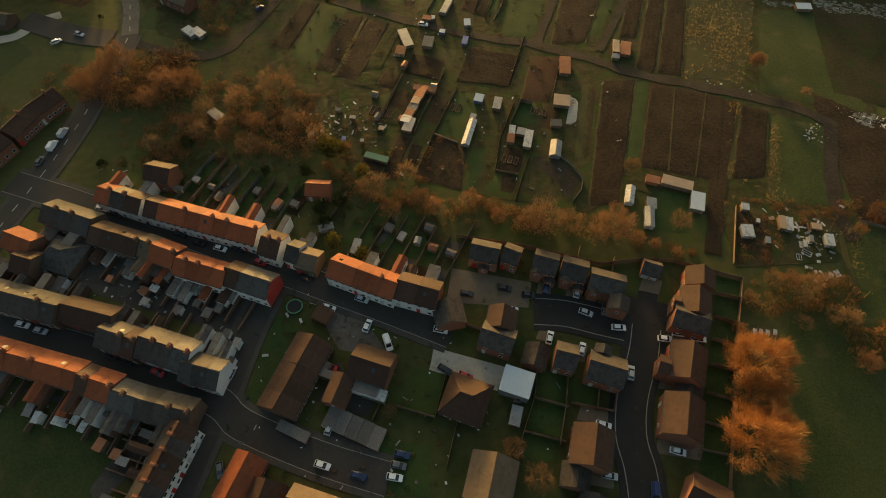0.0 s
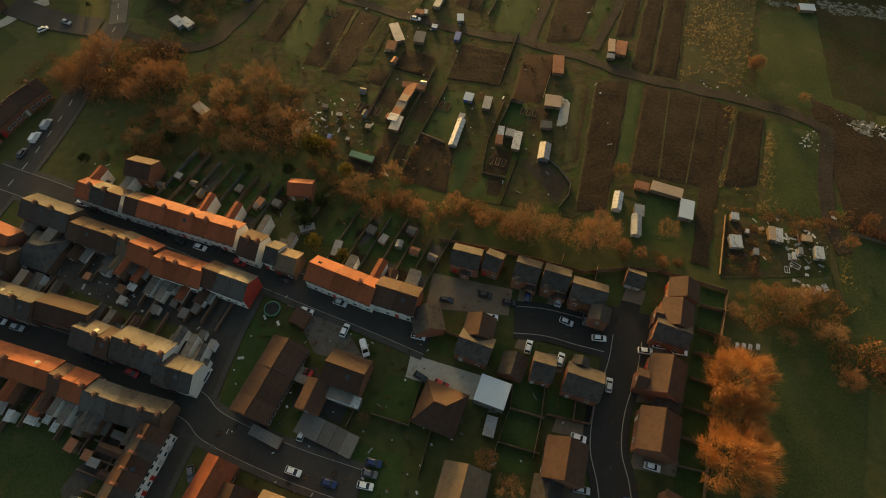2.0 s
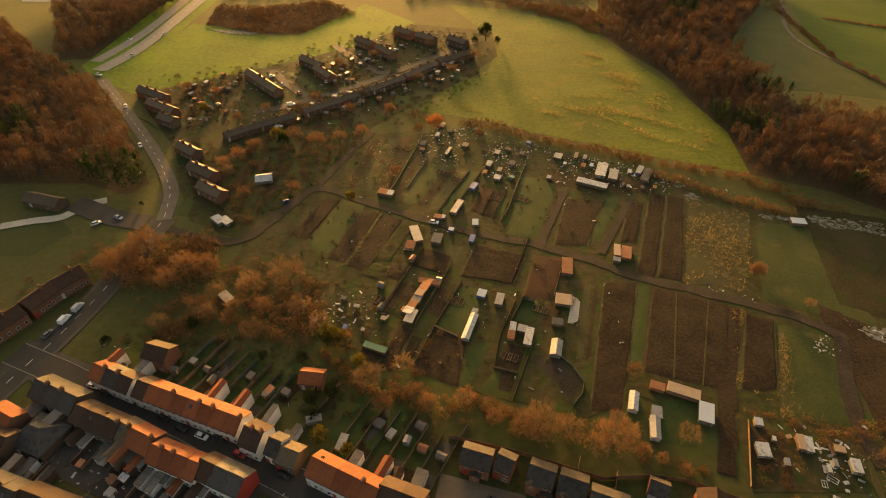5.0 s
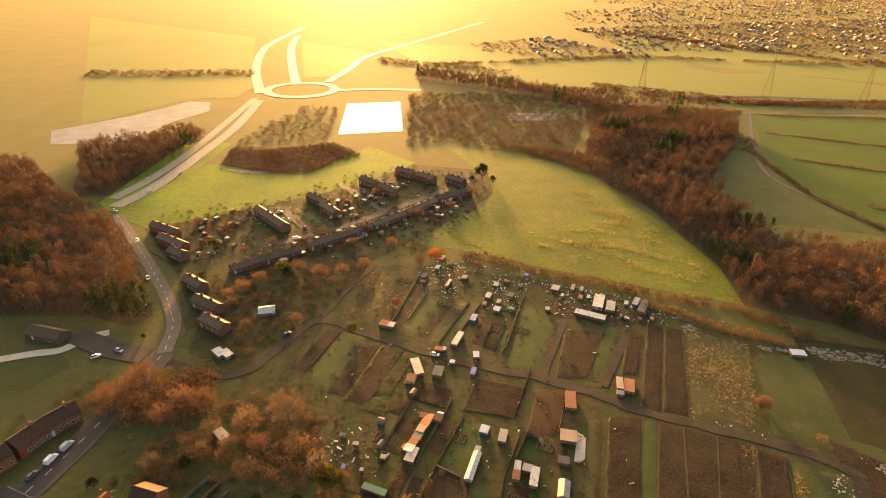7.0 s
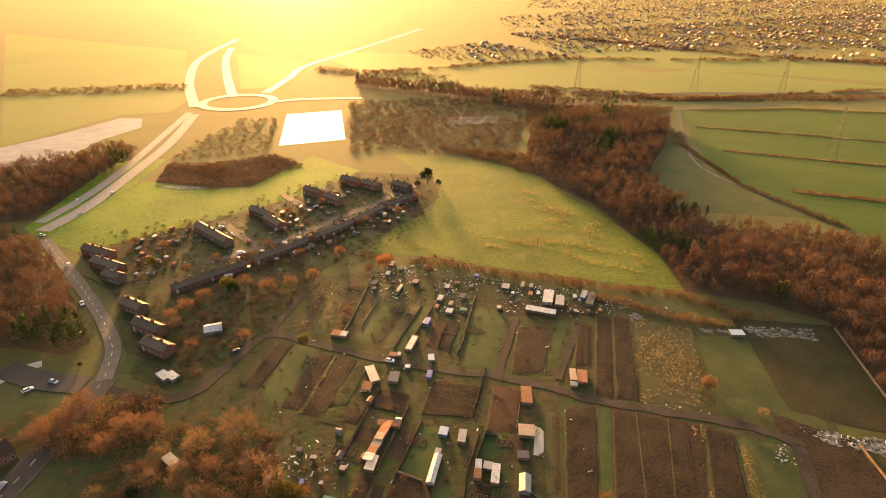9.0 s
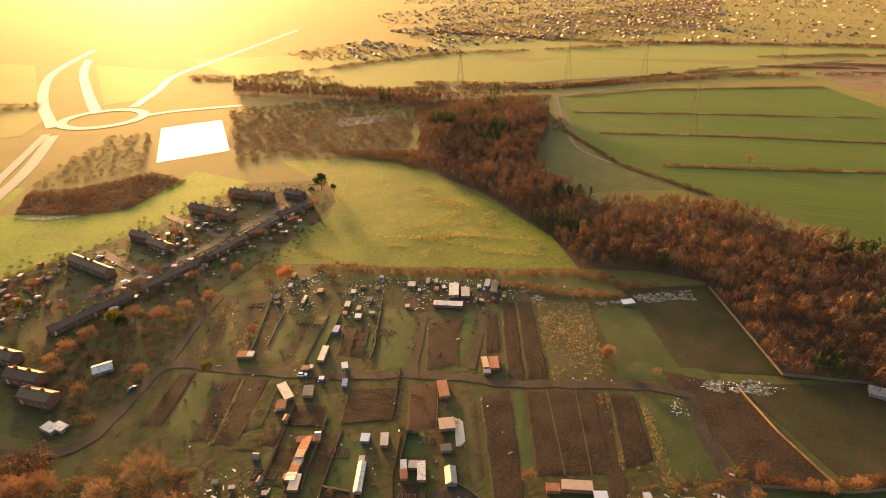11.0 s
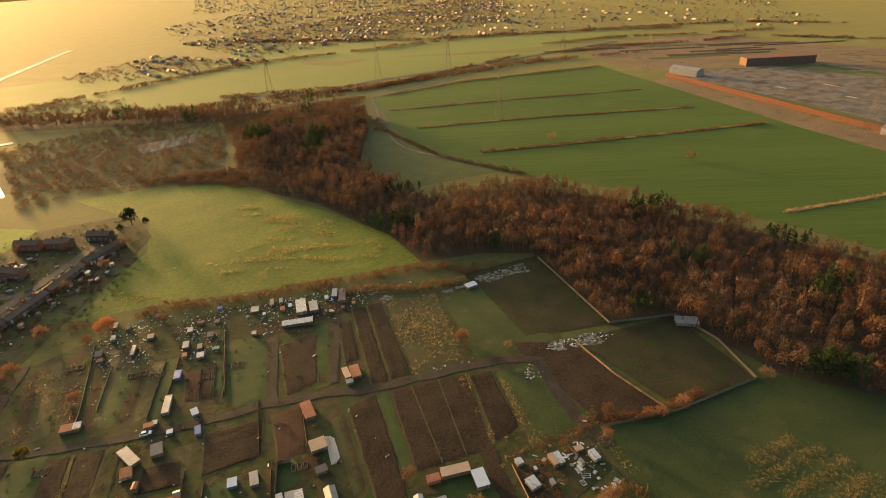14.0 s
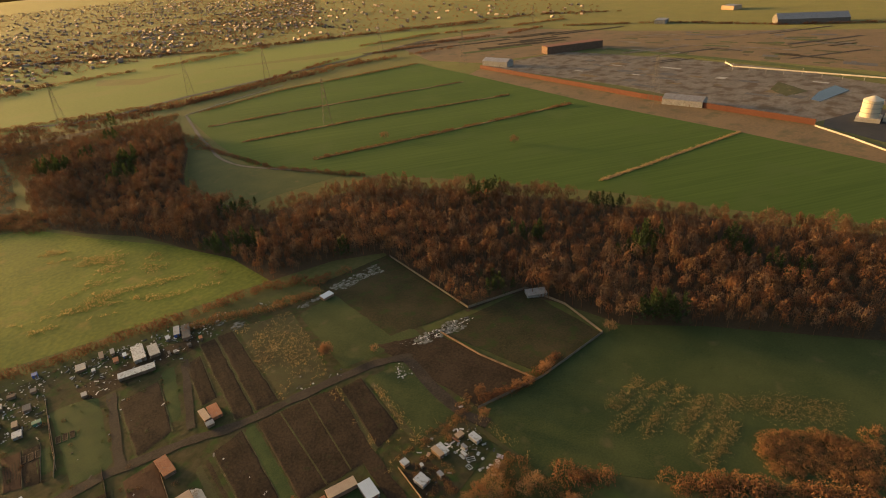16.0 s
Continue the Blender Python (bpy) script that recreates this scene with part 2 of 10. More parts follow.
# orange, brighter than the plain twigs, paints in the low sun's glow
TWIG_GOLD = material("sunlit_orange_twigs", (0.42, 0.19, 0.065), (0.50, 0.25, 0.09), 2, 0.15, 0.75, 0, 0.25, vary=0.1, lucent=0.22)
WOODTWIG = material("woodland_twigs", (0.085, 0.046, 0.020), (0.180, 0.100, 0.044), 0.24, 0.03, 0.85, 0, 0.2, island=0.0, lucent=0.18)
WOODTWIG_RED = material("russet_woodland_twigs", (0.110, 0.048, 0.021), (0.235, 0.108, 0.046), 0.24, 0.03, 0.85, 0, 0.2, lucent=0.18)
WOODTWIG_PALE = material("pale_woodland_twigs", (0.145, 0.085, 0.046), (0.20, 0.118, 0.062), 0.5, 0.03, 0.85, 0, 0.2, lucent=0.18)
HEDGETWIG = material("hedge_twigs", (0.185, 0.094, 0.038), (0.26, 0.135, 0.054), 0.6, 0.04, 0.85, 0, 0.2, lucent=0.18)
LEAF = material("evergreen_leaf", (0.030, 0.050, 0.014), (0.055, 0.075, 0.020), 3, 0.4, 0.7, 0, 0.3, vary=0.2, lucent=0.35)
OLIVE = material("yellow_green_leaf", (0.12, 0.11, 0.02), (0.20, 0.15, 0.03), 3, 0.4, 0.7, 0, 0.3, vary=0.2, lucent=0.35)
TUFT = material("dead_grass_blades", (0.32, 0.225, 0.095), (0.45, 0.33, 0.15), 1, 0.1, 0.8, 0, 0.25, lucent=0.55)
PYLONSTEEL = material("weathered_pylon_steel", (0.07, 0.062, 0.052), (0.10, 0.088, 0.074), 4, 0.5, 0.7, 0.05, 0.3)
STEEL = material("galvanised_steel", (0.20, 0.19, 0.18), (0.26, 0.25, 0.24), 4, 0.5, 0.6, 0.05, 0.4, metal=0.3)
PIPE = material("cream_pipe", (0.55, 0.47, 0.33), (0.62, 0.54, 0.40), 3, 0.3, 0.5, 0.05, 0.5)
RUSTWALL = material("rusty_sheet_piling", (0.11, 0.045, 0.028), (0.15, 0.06, 0.035), 1.5, 0.05, 0.85, 0.3, 0.2, (0.18, 0.075, 0.045), 0.58)
# raised colour and sheen lift the shaded walls as haze would
DISTANT = material("hazed_distant_housing", (0.20, 0.162, 0.128), (0.32, 0.262, 0.210), 0.02, 0.005, 0.85, 0, 0.2, island=0.75, sheen=0.1)
WATER = material("pond_water", (0.02, 0.025, 0.025), (0.03, 0.035, 0.03), 0.3, 0.02, 0.06, 0.02, 0.5)
ICE = material("thin_ice", (0.20, 0.20, 0.19), (0.28, 0.28, 0.27), 0.1, 0.02, 0.7, 0.03, 0.12)
PAINTS = {k: material(k + "_car_paint", c, tuple(min(1, v * 1.12 + 0.004) for v in c), 2, 0.5, 0.3, 0, 0.6) for k, c in (
    ("white", (0.72, 0.72, 0.71)), ("silver", (0.40, 0.41, 0.42)), ("black", (0.015, 0.015, 0.017)), ("red", (0.38, 0.02, 0.02)),
    ("blue", (0.014, 0.028, 0.10)), ("grey", (0.10, 0.10, 0.11)))}
ROOFS = dict(o=ORANGE_TILE, b=BROWN_TILE, s=SLATE, t=TAN_TILE, d=DARK_TILE)
ROOFWORD = dict(o="orange clay tile", b="brown tile", s="grey slate", t="weathered tan tile", d="dark grey tile")
WALLS = dict(w=RENDER_WHITE, r=BRICK, n=BROWNBRICK, p=RED_PAINT)
WALLWORD = dict(w="white rendered", r="red brick", n="brown brick", p="brick, red-painted gable")


# ---------------- mesh helpers ----------------
def mesh_of(name, bm, mat):
    me = bpy.data.meshes.new(name)
    bm.to_mesh(me)
    bm.free()
    me.materials.append(mat)
    return me


def part(name, bm, mat, parent, label=""):
    ob = new(name, bm if isinstance(bm, bpy.types.Mesh) else mesh_of(name, bm, mat))
    ob.parent = parent
    return tagged(ob, label)


def thing(name, x, y, yaw, label, category, group="", kind="", z=0.0):
    ob = new(name)
    ob.empty_display_size = 0.5
    ob.matrix_world = pose(x, y, z, 0, 0, yaw)
    return tagged(ob, label, category, group, kind)


def solid(bm, ring, top):
    """A closed prism between two rings of corners."""
    a, b = [bm.verts.new(v) for v in ring], [bm.verts.new(v) for v in top]
    k = len(a)
    bm.faces.new(a[::-1]), bm.faces.new(b)
    for i in range(k):
        bm.faces.new((a[i], a[(i + 1) % k], b[(i + 1) % k], b[i]))


def box(bm, x, y, z, sx, sy, sz, taper=1.0, turn=0.0):
    """A box on its base centre; taper: size of the top."""
    c, s = math.cos(turn), math.sin(turn)

    def ring(k, h):
        return [(x + c * u * sx * k / 2 - s * v * sy * k / 2, y + s * u * sx * k / 2 + c * v * sy * k / 2, h) for u, v in ((-1, -1), (1, -1), (1, 1), (-1, 1))]
    solid(bm, ring(1, z), ring(taper, z + sz))


def tube(bm, p, q, r0, r1, k=6):
    p, q = Vector(p), Vector(q)
    d = (q - p).normalized()
    u = d.orthogonal().normalized()
    v = d.cross(u)
    def ring(c, r):
        return [c + (u * math.cos(2 * math.pi * i / k) + v * math.sin(2 * math.pi * i / k)) * r for i in range(k)]
    solid(bm, ring(p, r0), ring(q, max(r1, 0.005)))


def arrays(name, verts, tris, mat, label="", category="", kind="stuff", group="", parent=None):
    me = bpy.data.meshes.new(name)
    verts, tris = np.asarray(verts, np.float32), np.asarray(tris, np.int32)
    me.vertices.add(len(verts)), me.loops.add(tris.size), me.polygons.add(len(tris))
    me.vertices.foreach_set("co", verts.ravel())
    me.loops.foreach_set("vertex_index", tris.ravel())
    me.polygons.foreach_set("loop_start", np.arange(len(tris), dtype=np.int32) * tris.shape[1])
    me.update(calc_edges=True)
    me.materials.append(mat)
    ob = new(name, me)
    ob.parent = parent
    return tagged(ob, label, category, group, kind) if not parent else tagged(ob, label)


def sheet(name, corners, mat, z, label, category, step=0.0, kind="structure", parent=None):
    """A flat thin slab of ground with these corners."""
    bm = bmesh.new()
    top = [bm.verts.new((x, y, z)) for x, y in corners]
    low = [bm.verts.new((x, y, z - 0.15)) for x, y in corners]
    f = bm.faces.new(top)
    if f.normal.z < 0 or (f.normal_update() or f.normal.z < 0):
        f.normal_flip()
    k = len(top)
    for i in range(k):
        bm.faces.new((top[i], low[i], low[(i + 1) % k], top[(i + 1) % k]))
    bmesh.ops.recalc_face_normals(bm, faces=bm.faces)
    ob = new(name, mesh_of(name, bm, mat))
    return tagged(ob, label, category, kind=kind)


RAGGED = {"track", "path", "bank", "frost", "strip"}


def ribbon(name, line, width, mat, z, label, category, kind="structure", smooth=True):
    """A road or strip along a line of points, rounded at the bends."""
    pts = [Vector((x, y, 0)) for x, y in line]
    if smooth and len(pts) > 2:
        out = [pts[0]]
        ext = [2 * pts[0] - pts[1]] + pts + [2 * pts[-1] - pts[-2]]
        for i in range(1, len(ext) - 2):
            p0, p1, p2, p3 = ext[i - 1:i + 3]
            for s in range(1, 9):
                t = s / 8
                out.append(0.5 * (2 * p1 + (p2 - p0) * t + (2 * p0 - 5 * p1 + 4 * p2 - p3) * t * t + (3 * p1 - p0 - 3 * p2 + p3) * t ** 3))
        pts = out
    bm = bmesh.new()
    rows = []
    for i, p in enumerate(pts):
        d = (pts[min(i + 1, len(pts) - 1)] - pts[max(i - 1, 0)]).normalized()
        s = Vector((-d.y, d.x, 0)) * width / 2
        if name in RAGGED:
            s *= 1 + 0.35 * noise.noise(p * 0.17)
            p = p + s * 0.3 * noise.noise(p * 0.11 + Vector((7, 0, 0)))
        rows.append([bm.verts.new((p + s * k + Vector((0, 0, h)))) for k, h in ((1, z - 0.12), (1, z), (-1, z), (-1, z - 0.12))])
    for a, b in zip(rows, rows[1:]):
        for i in range(3):
            bm.faces.new((a[i], a[i + 1], b[i + 1], b[i]))
    bmesh.ops.recalc_face_normals(bm, faces=bm.faces)
    ob = new(name, mesh_of(name, bm, mat))
    return tagged(ob, label, category, kind=kind)


def plot(mat, corners, label, z=0.04, furrow=0.0, name="plot"):
    """A four-sided plot of ground; furrow: spacing of the dug ridges along its longer way, in metres."""
    c = [Vector((x, y, 0)) for x, y in corners]
    if (c[1] - c[0]).length + (c[2] - c[3]).length > (c[3] - c[0]).length + (c[2] - c[1]).length:
        c = c[1:] + c[:1]
    across, along = ((c[1] - c[0]).length + (c[2] - c[3]).length) / 2, ((c[3] - c[0]).length + (c[2] - c[1]).length) / 2
    n = max(2, int(across / (furrow or 2.0))) * (2 if furrow else 1)
    m = max(2, int(along / 2.0))
    n, m = min(n, 120), min(m, 60)
    verts, quads = [], []
    paved = mat in (BLOCK, CONCRETE, ASPHALT, NEWTAR, PAVING)
    for j in range(m + 1):
        v = j / m
        for i in range(n + 1):
            u = i / n
            e = 0.25 * (noise.noise(Vector((u * 9, v * 9, c[0].x)))) * (0 < u < 1) * (1 if furrow else 0.3)
            p = (c[0] * (1 - u) + c[1] * u) * (1 - v) + (c[3] * (1 - u) + c[2] * u) * v
            if not paved:
                p = p + Vector((noise.noise(p * 0.2), noise.noise(p * 0.2 + Vector((9, 4, 0))), 0)) * 0.4
            edge = -0.12 if i in (0, n) or j in (0, m) else 0
            h = z + edge + (0.16 if furrow and i % 2 else 0.0) * (0.6 + 0.8 * noise.noise(Vector((p.x * 0.3, p.y * 0.3, 3)))) + (0.05 if furrow else 0.025) * noise.noise(p * 0.4)
            verts.append((p.x + e, p.y + e * 0.3, max(h, z - 0.12)))
    for j in range(m):
        for i in range(n):
            a = j * (n + 1) + i
            quads.append((a, a + 1, a + n + 2, a + n + 1))
    area = (c[1] - c[0]).cross(c[3] - c[0]).z
    if area < 0:
        quads = [q[::-1] for q in quads]
    return arrays(name, verts, quads, mat, label, "plot", kind="structure")


def inside(poly, x, y):
    hit = False
    for (x1, y1), (x2, y2) in zip(poly, poly[1:] + poly[:1]):
        if (y1 > y) != (y2 > y) and x < (x2 - x1) * (y - y1) / (y2 - y1) + x1:
            hit = not hit
    return hit


def scatter(poly, gap, rng, jitter=0.9):
    xs, ys = [p[0] for p in poly], [p[1] for p in poly]
    out, y, row = [], min(ys), 0
    while y < max(ys):
        x = min(xs) + (row % 2) * gap / 2
        while x < max(xs):
            a, b = x + rng.uniform(-1, 1) * gap * jitter / 2, y + rng.uniform(-1, 1) * gap * jitter / 2
            if inside(poly, a, b):
                out.append((a, b))
            x += gap
        y += gap * 0.87
        row += 1
    return out


# ---------------- plants ----------------
def limbs(rng, h, r, levels=3):
    """Trunk and limbs as tapered tubes; returns the mesh and the tips."""
    bm, tips = bmesh.new(), []
    fork = h * rng.uniform(0.16, 0.26)
    tube(bm, (0, 0, -0.1), (0, 0, fork), h * 0.026, h * 0.02, 7)

    def grow(p, d, length, rad, left):
        q = p + d * length
        tube(bm, p, q, rad, rad * 0.6, 5)
        if left == 0:
            tips.append((q, d))
            return
        for _ in range(rng.choice((2, 3, 3))):
            side = Vector((rng.uniform(-1, 1), rng.uniform(-1, 1), rng.uniform(-0.15, 0.7)))
            e = (d + side * 0.62).normalized()
            grow(q, e, length * rng.uniform(0.62, 0.85), rad * 0.58, left - 1)
    k = rng.randint(4, 6)
    for i in range(k):
        a = 2 * math.pi * (i + rng.uniform(-0.3, 0.3)) / k
        s = r / h * rng.uniform(0.6, 1.0)
        d = Vector((math.cos(a) * s, math.sin(a) * s, 0.6)).normalized()
        grow(Vector((0, 0, fork * rng.uniform(0.7, 1))), d, h * 0.25, h * 0.012, levels - 1)
    return bm, tips


def spray(rng, centres, n, length, width, up=0.5, outward=None):
    """Thin blades fanned from points: the twigs of a bare crown."""
    n = int(n)
    c = centres[rng.integers(0, len(centres), n)]
    d = rng.normal(size=(n, 3))
    d[:, 2] = np.abs(d[:, 2]) * 0.6 + up
    if outward is not None:
        o = c - outward
        d = d * 0.6 + o / np.maximum(np.linalg.norm(o, axis=1, keepdims=True), 0.1) * 1.1
    d /= np.linalg.norm(d, axis=1, keepdims=True)
    s = np.cross(d, rng.normal(size=(n, 3)))
    s /= np.maximum(np.linalg.norm(s, axis=1, keepdims=True), 1e-6)
    ln = length * rng.uniform(0.5, 1.2, (n, 1))
    w = width * rng.uniform(0.6, 1.3, (n, 1))
    base = c + rng.normal(size=(n, 3)) * length * 0.25
    v = np.concatenate([base - s * w / 2, base + s * w / 2, base + d * ln], axis=1).reshape(-1, 3)
    return v, np.arange(3 * n).reshape(-1, 3)


def tree_model(name, h, r, seed, mat, twigs, label, width=0.06, leaf=False, bark=None, levels=3):
    """A tree: trunk with limbs, and a crown of many twigs or leaf clumps."""
    rng, nr = random.Random(seed), np.random.default_rng(seed)
    ob = thing(name, 0, -3000, 0, label, "tree", "trees")
    bm, tips = limbs(rng, h, r, levels)
    part("trunk", bm, bark or BARK, ob)
    pts = np.array([tuple(p) for p, _ in tips])
    top = max(pts[:, 2].max(), 0.1)
    wide = np.percentile(np.hypot(pts[:, 0], pts[:, 1]), 85)
    pts = pts * (r / wide * 0.82, r / wide * 0.82, h / top * 0.86)
    lift = np.hypot(pts[:, 0], pts[:, 1]) / r
    pts[:, 2] *= 1 - 0.35 * np.clip(lift - 0.4, 0, 1)
    d = nr.normal(size=(170, 3))
    d /= np.linalg.norm(d, axis=1, keepdims=True)
    d[:, 2] = np.abs(d[:, 2]) * 1.1 - 0.12
    inner = d * nr.uniform(0.45, 0.86, (170, 1)) * (r, r, h * 0.58) * (1 + 0.16 * np.sin(d[:, :1] * 7 + seed) * np.cos(d[:, 1:2] * 6)) + (0, 0, h * 0.36)
    pts = np.concatenate([pts, inner])
    if leaf:
        v, f = spray(nr, pts, twigs, r * 0.16, r * 0.1, 0.2, np.array((0, 0, h * 0.45)))
    else:
        v, f = spray(nr, pts, twigs, r * 0.24, width, 0.35, np.array((0, 0, h * 0.22)))
    arrays("crown", v, f, mat, parent=ob)
    return ob


def twig_shell(rng, r, h, n, length, width, low, base, tilt=0.42):
    """Small twig clumps laid over a lumpy rounded crown; base: height of its middle."""
    d = rng.normal(size=(n, 3))
    d[:, 2] = np.abs(d[:, 2]) * 1.15 - low
    d /= np.linalg.norm(d, axis=1, keepdims=True)
    a, b, c = rng.uniform(0, 6.28, 3)
    lump = 1 + 0.17 * np.sin(d[:, :1] * 5 + a) * np.cos(d[:, 1:2] * 5 + b) + 0.10 * np.sin(d[:, 2:] * 7 + c)
    p = d * (r, r, h) * lump * rng.uniform(0.70, 1.03, (n, 1)) + (0, 0, base)
    face = d * (1, 1, 0.8) + rng.normal(size=(n, 3)) * tilt
    face /= np.linalg.norm(face, axis=1, keepdims=True)
    way = np.array((0, 0, 0.8)) + d * 0.5 + rng.normal(size=(n, 3)) * 0.5
    way -= face * np.sum(way * face, axis=1, keepdims=True)
    way /= np.maximum(np.linalg.norm(way, axis=1, keepdims=True), 1e-6)
    side = np.cross(face, way)
    ln, w = rng.uniform(0.5, 1.2, (n, 1)) * length, rng.uniform(0.6, 1.25, (n, 1)) * width
    v = np.concatenate([p - side * w / 2 - way * ln / 2, p + side * w / 2 - way * ln / 2, p + way * ln / 2], axis=1).reshape(-1, 3)
    return v, np.arange(3 * n).reshape(-1, 3)


def bush_cloud(rng, r, h, n):
    """Twigs that fill a rounded bush, on its base."""
    w = 1.15 / math.sqrt(n) * min(r, h)
    return twig_shell(rng, r, h * 0.8, n, w * 3.0, w, 0.1, h * 0.15, 0.5)


def cloud_many(name, models, places, mat, label, category):
    """One mesh of many small plants; places: x, y, size."""
    vs, fs, k = [], [], 0
    rng = np.random.default_rng(5)
    for x, y, s in places:
        v, f = models[rng.integers(0, len(models))]
        a = rng.uniform(0, 6.28)
        rot = np.array(((math.cos(a), math.sin(a), 0), (-math.sin(a), math.cos(a), 0), (0, 0, 1)))
        vs.append(v @ rot * (s, s, s * rng.uniform(0.8, 1.2)) + (x, y, 0))
        fs.append(f + k)
        k += len(v)
    return arrays(name, np.concatenate(vs), np.concatenate(fs), mat, label, category, "stuff")


# ---------------- buildings ----------------
PANES = {}


def window(parent, x, y, z, w, h, face):
    """A white frame with a dark pane on a wall; face: the way it looks, in degrees round the house."""
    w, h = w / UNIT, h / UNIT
    key = (w, h)
    if key not in PANES:
        bm = bmesh.new()
        loops = [[bm.verts.new((u * (w / 2 - m), y, h / 2 + v * (h / 2 - m))) for u, v in ((-1, -1), (1, -1), (1, 1), (-1, 1))] for m, y in ((0, 0.05), (0, -0.09), (0.1, -0.09), (0.1, 0.0))]
        for p, q in zip(loops, loops[1:]):
            for i in range(4):
                bm.faces.new((p[i], p[(i + 1) % 4], q[(i + 1) % 4], q[i]))
        bmesh.ops.recalc_face_normals(bm, faces=bm.faces)
        frame_mesh = mesh_of("window", bm, WHITE)
        bm = bmesh.new()
        box(bm, 0, -0.01, 0.09, w - 0.18, 0.05, h - 0.18)
        PANES[key] = frame_mesh, mesh_of("pane", bm, GLASS)
    ob = part("window", PANES[key][0], None, parent)
    ob.matrix_local = pose(x, y, z, 0, 0, face)
    part("pane", PANES[key][1], None, ob)
    return ob


def door_leaf(parent, x, y, face, mat):
    bm = bmesh.new()
    box(bm, 0, -0.02, 0, 0.9, 0.1, 2.02)
    box(bm, 0, -0.03, 2.02, 1.1, 0.16, 0.12)
    ob = part("door", bm, mat, parent)
    ob.matrix_local = pose(x, y, 0.02, 0, 0, face)


def gable_walls(L, D, e, r):
    bm = bmesh.new()
    prof = ((-D / 2, 0), (D / 2, 0), (D / 2, e), (0, r), (-D / 2, e))
    solid(bm, [(-L / 2, y, z) for y, z in prof], [(L / 2, y, z) for y, z in prof])
    bmesh.ops.recalc_face_normals(bm, faces=bm.faces)
    return bm


def gable_roof(L, D, e, r, over=0.3, thick=0.16, end=0.12):
    bm = bmesh.new()
    s = (r - e) / (D / 2)
    for k in (-1, 1):
        y0, z0 = k * (D / 2 + over), e - over * s
        a = [(-L / 2 - end, 0, r), (L / 2 + end, 0, r), (L / 2 + end, y0, z0), (-L / 2 - end, y0, z0)]
        solid(bm, [(x, y, z + 0.01) for x, y, z in a], [(x, y, z + thick) for x, y, z in a])
    bmesh.ops.recalc_face_normals(bm, faces=bm.faces)
    return bm


def chimney(parent, x, y, z0, z1, mat, pots=2, w=0.6, d=1.1):
    bm = bmesh.new()
    box(bm, x, y, z0, w, d, z1 - z0)
    box(bm, x, y, z1, w + 0.14, d + 0.14, 0.14)
    ch = part("chimney", bm, mat, parent)
    for i in range(pots):
        bm = bmesh.new()
        py = y + (i - (pots - 1) / 2) * d * 0.4
        tube(bm, (x, py, z1 + 0.12), (x, py, z1 + 0.55), 0.13, 0.1, 7)
        part("chimney_pot", bm, POT, ch)


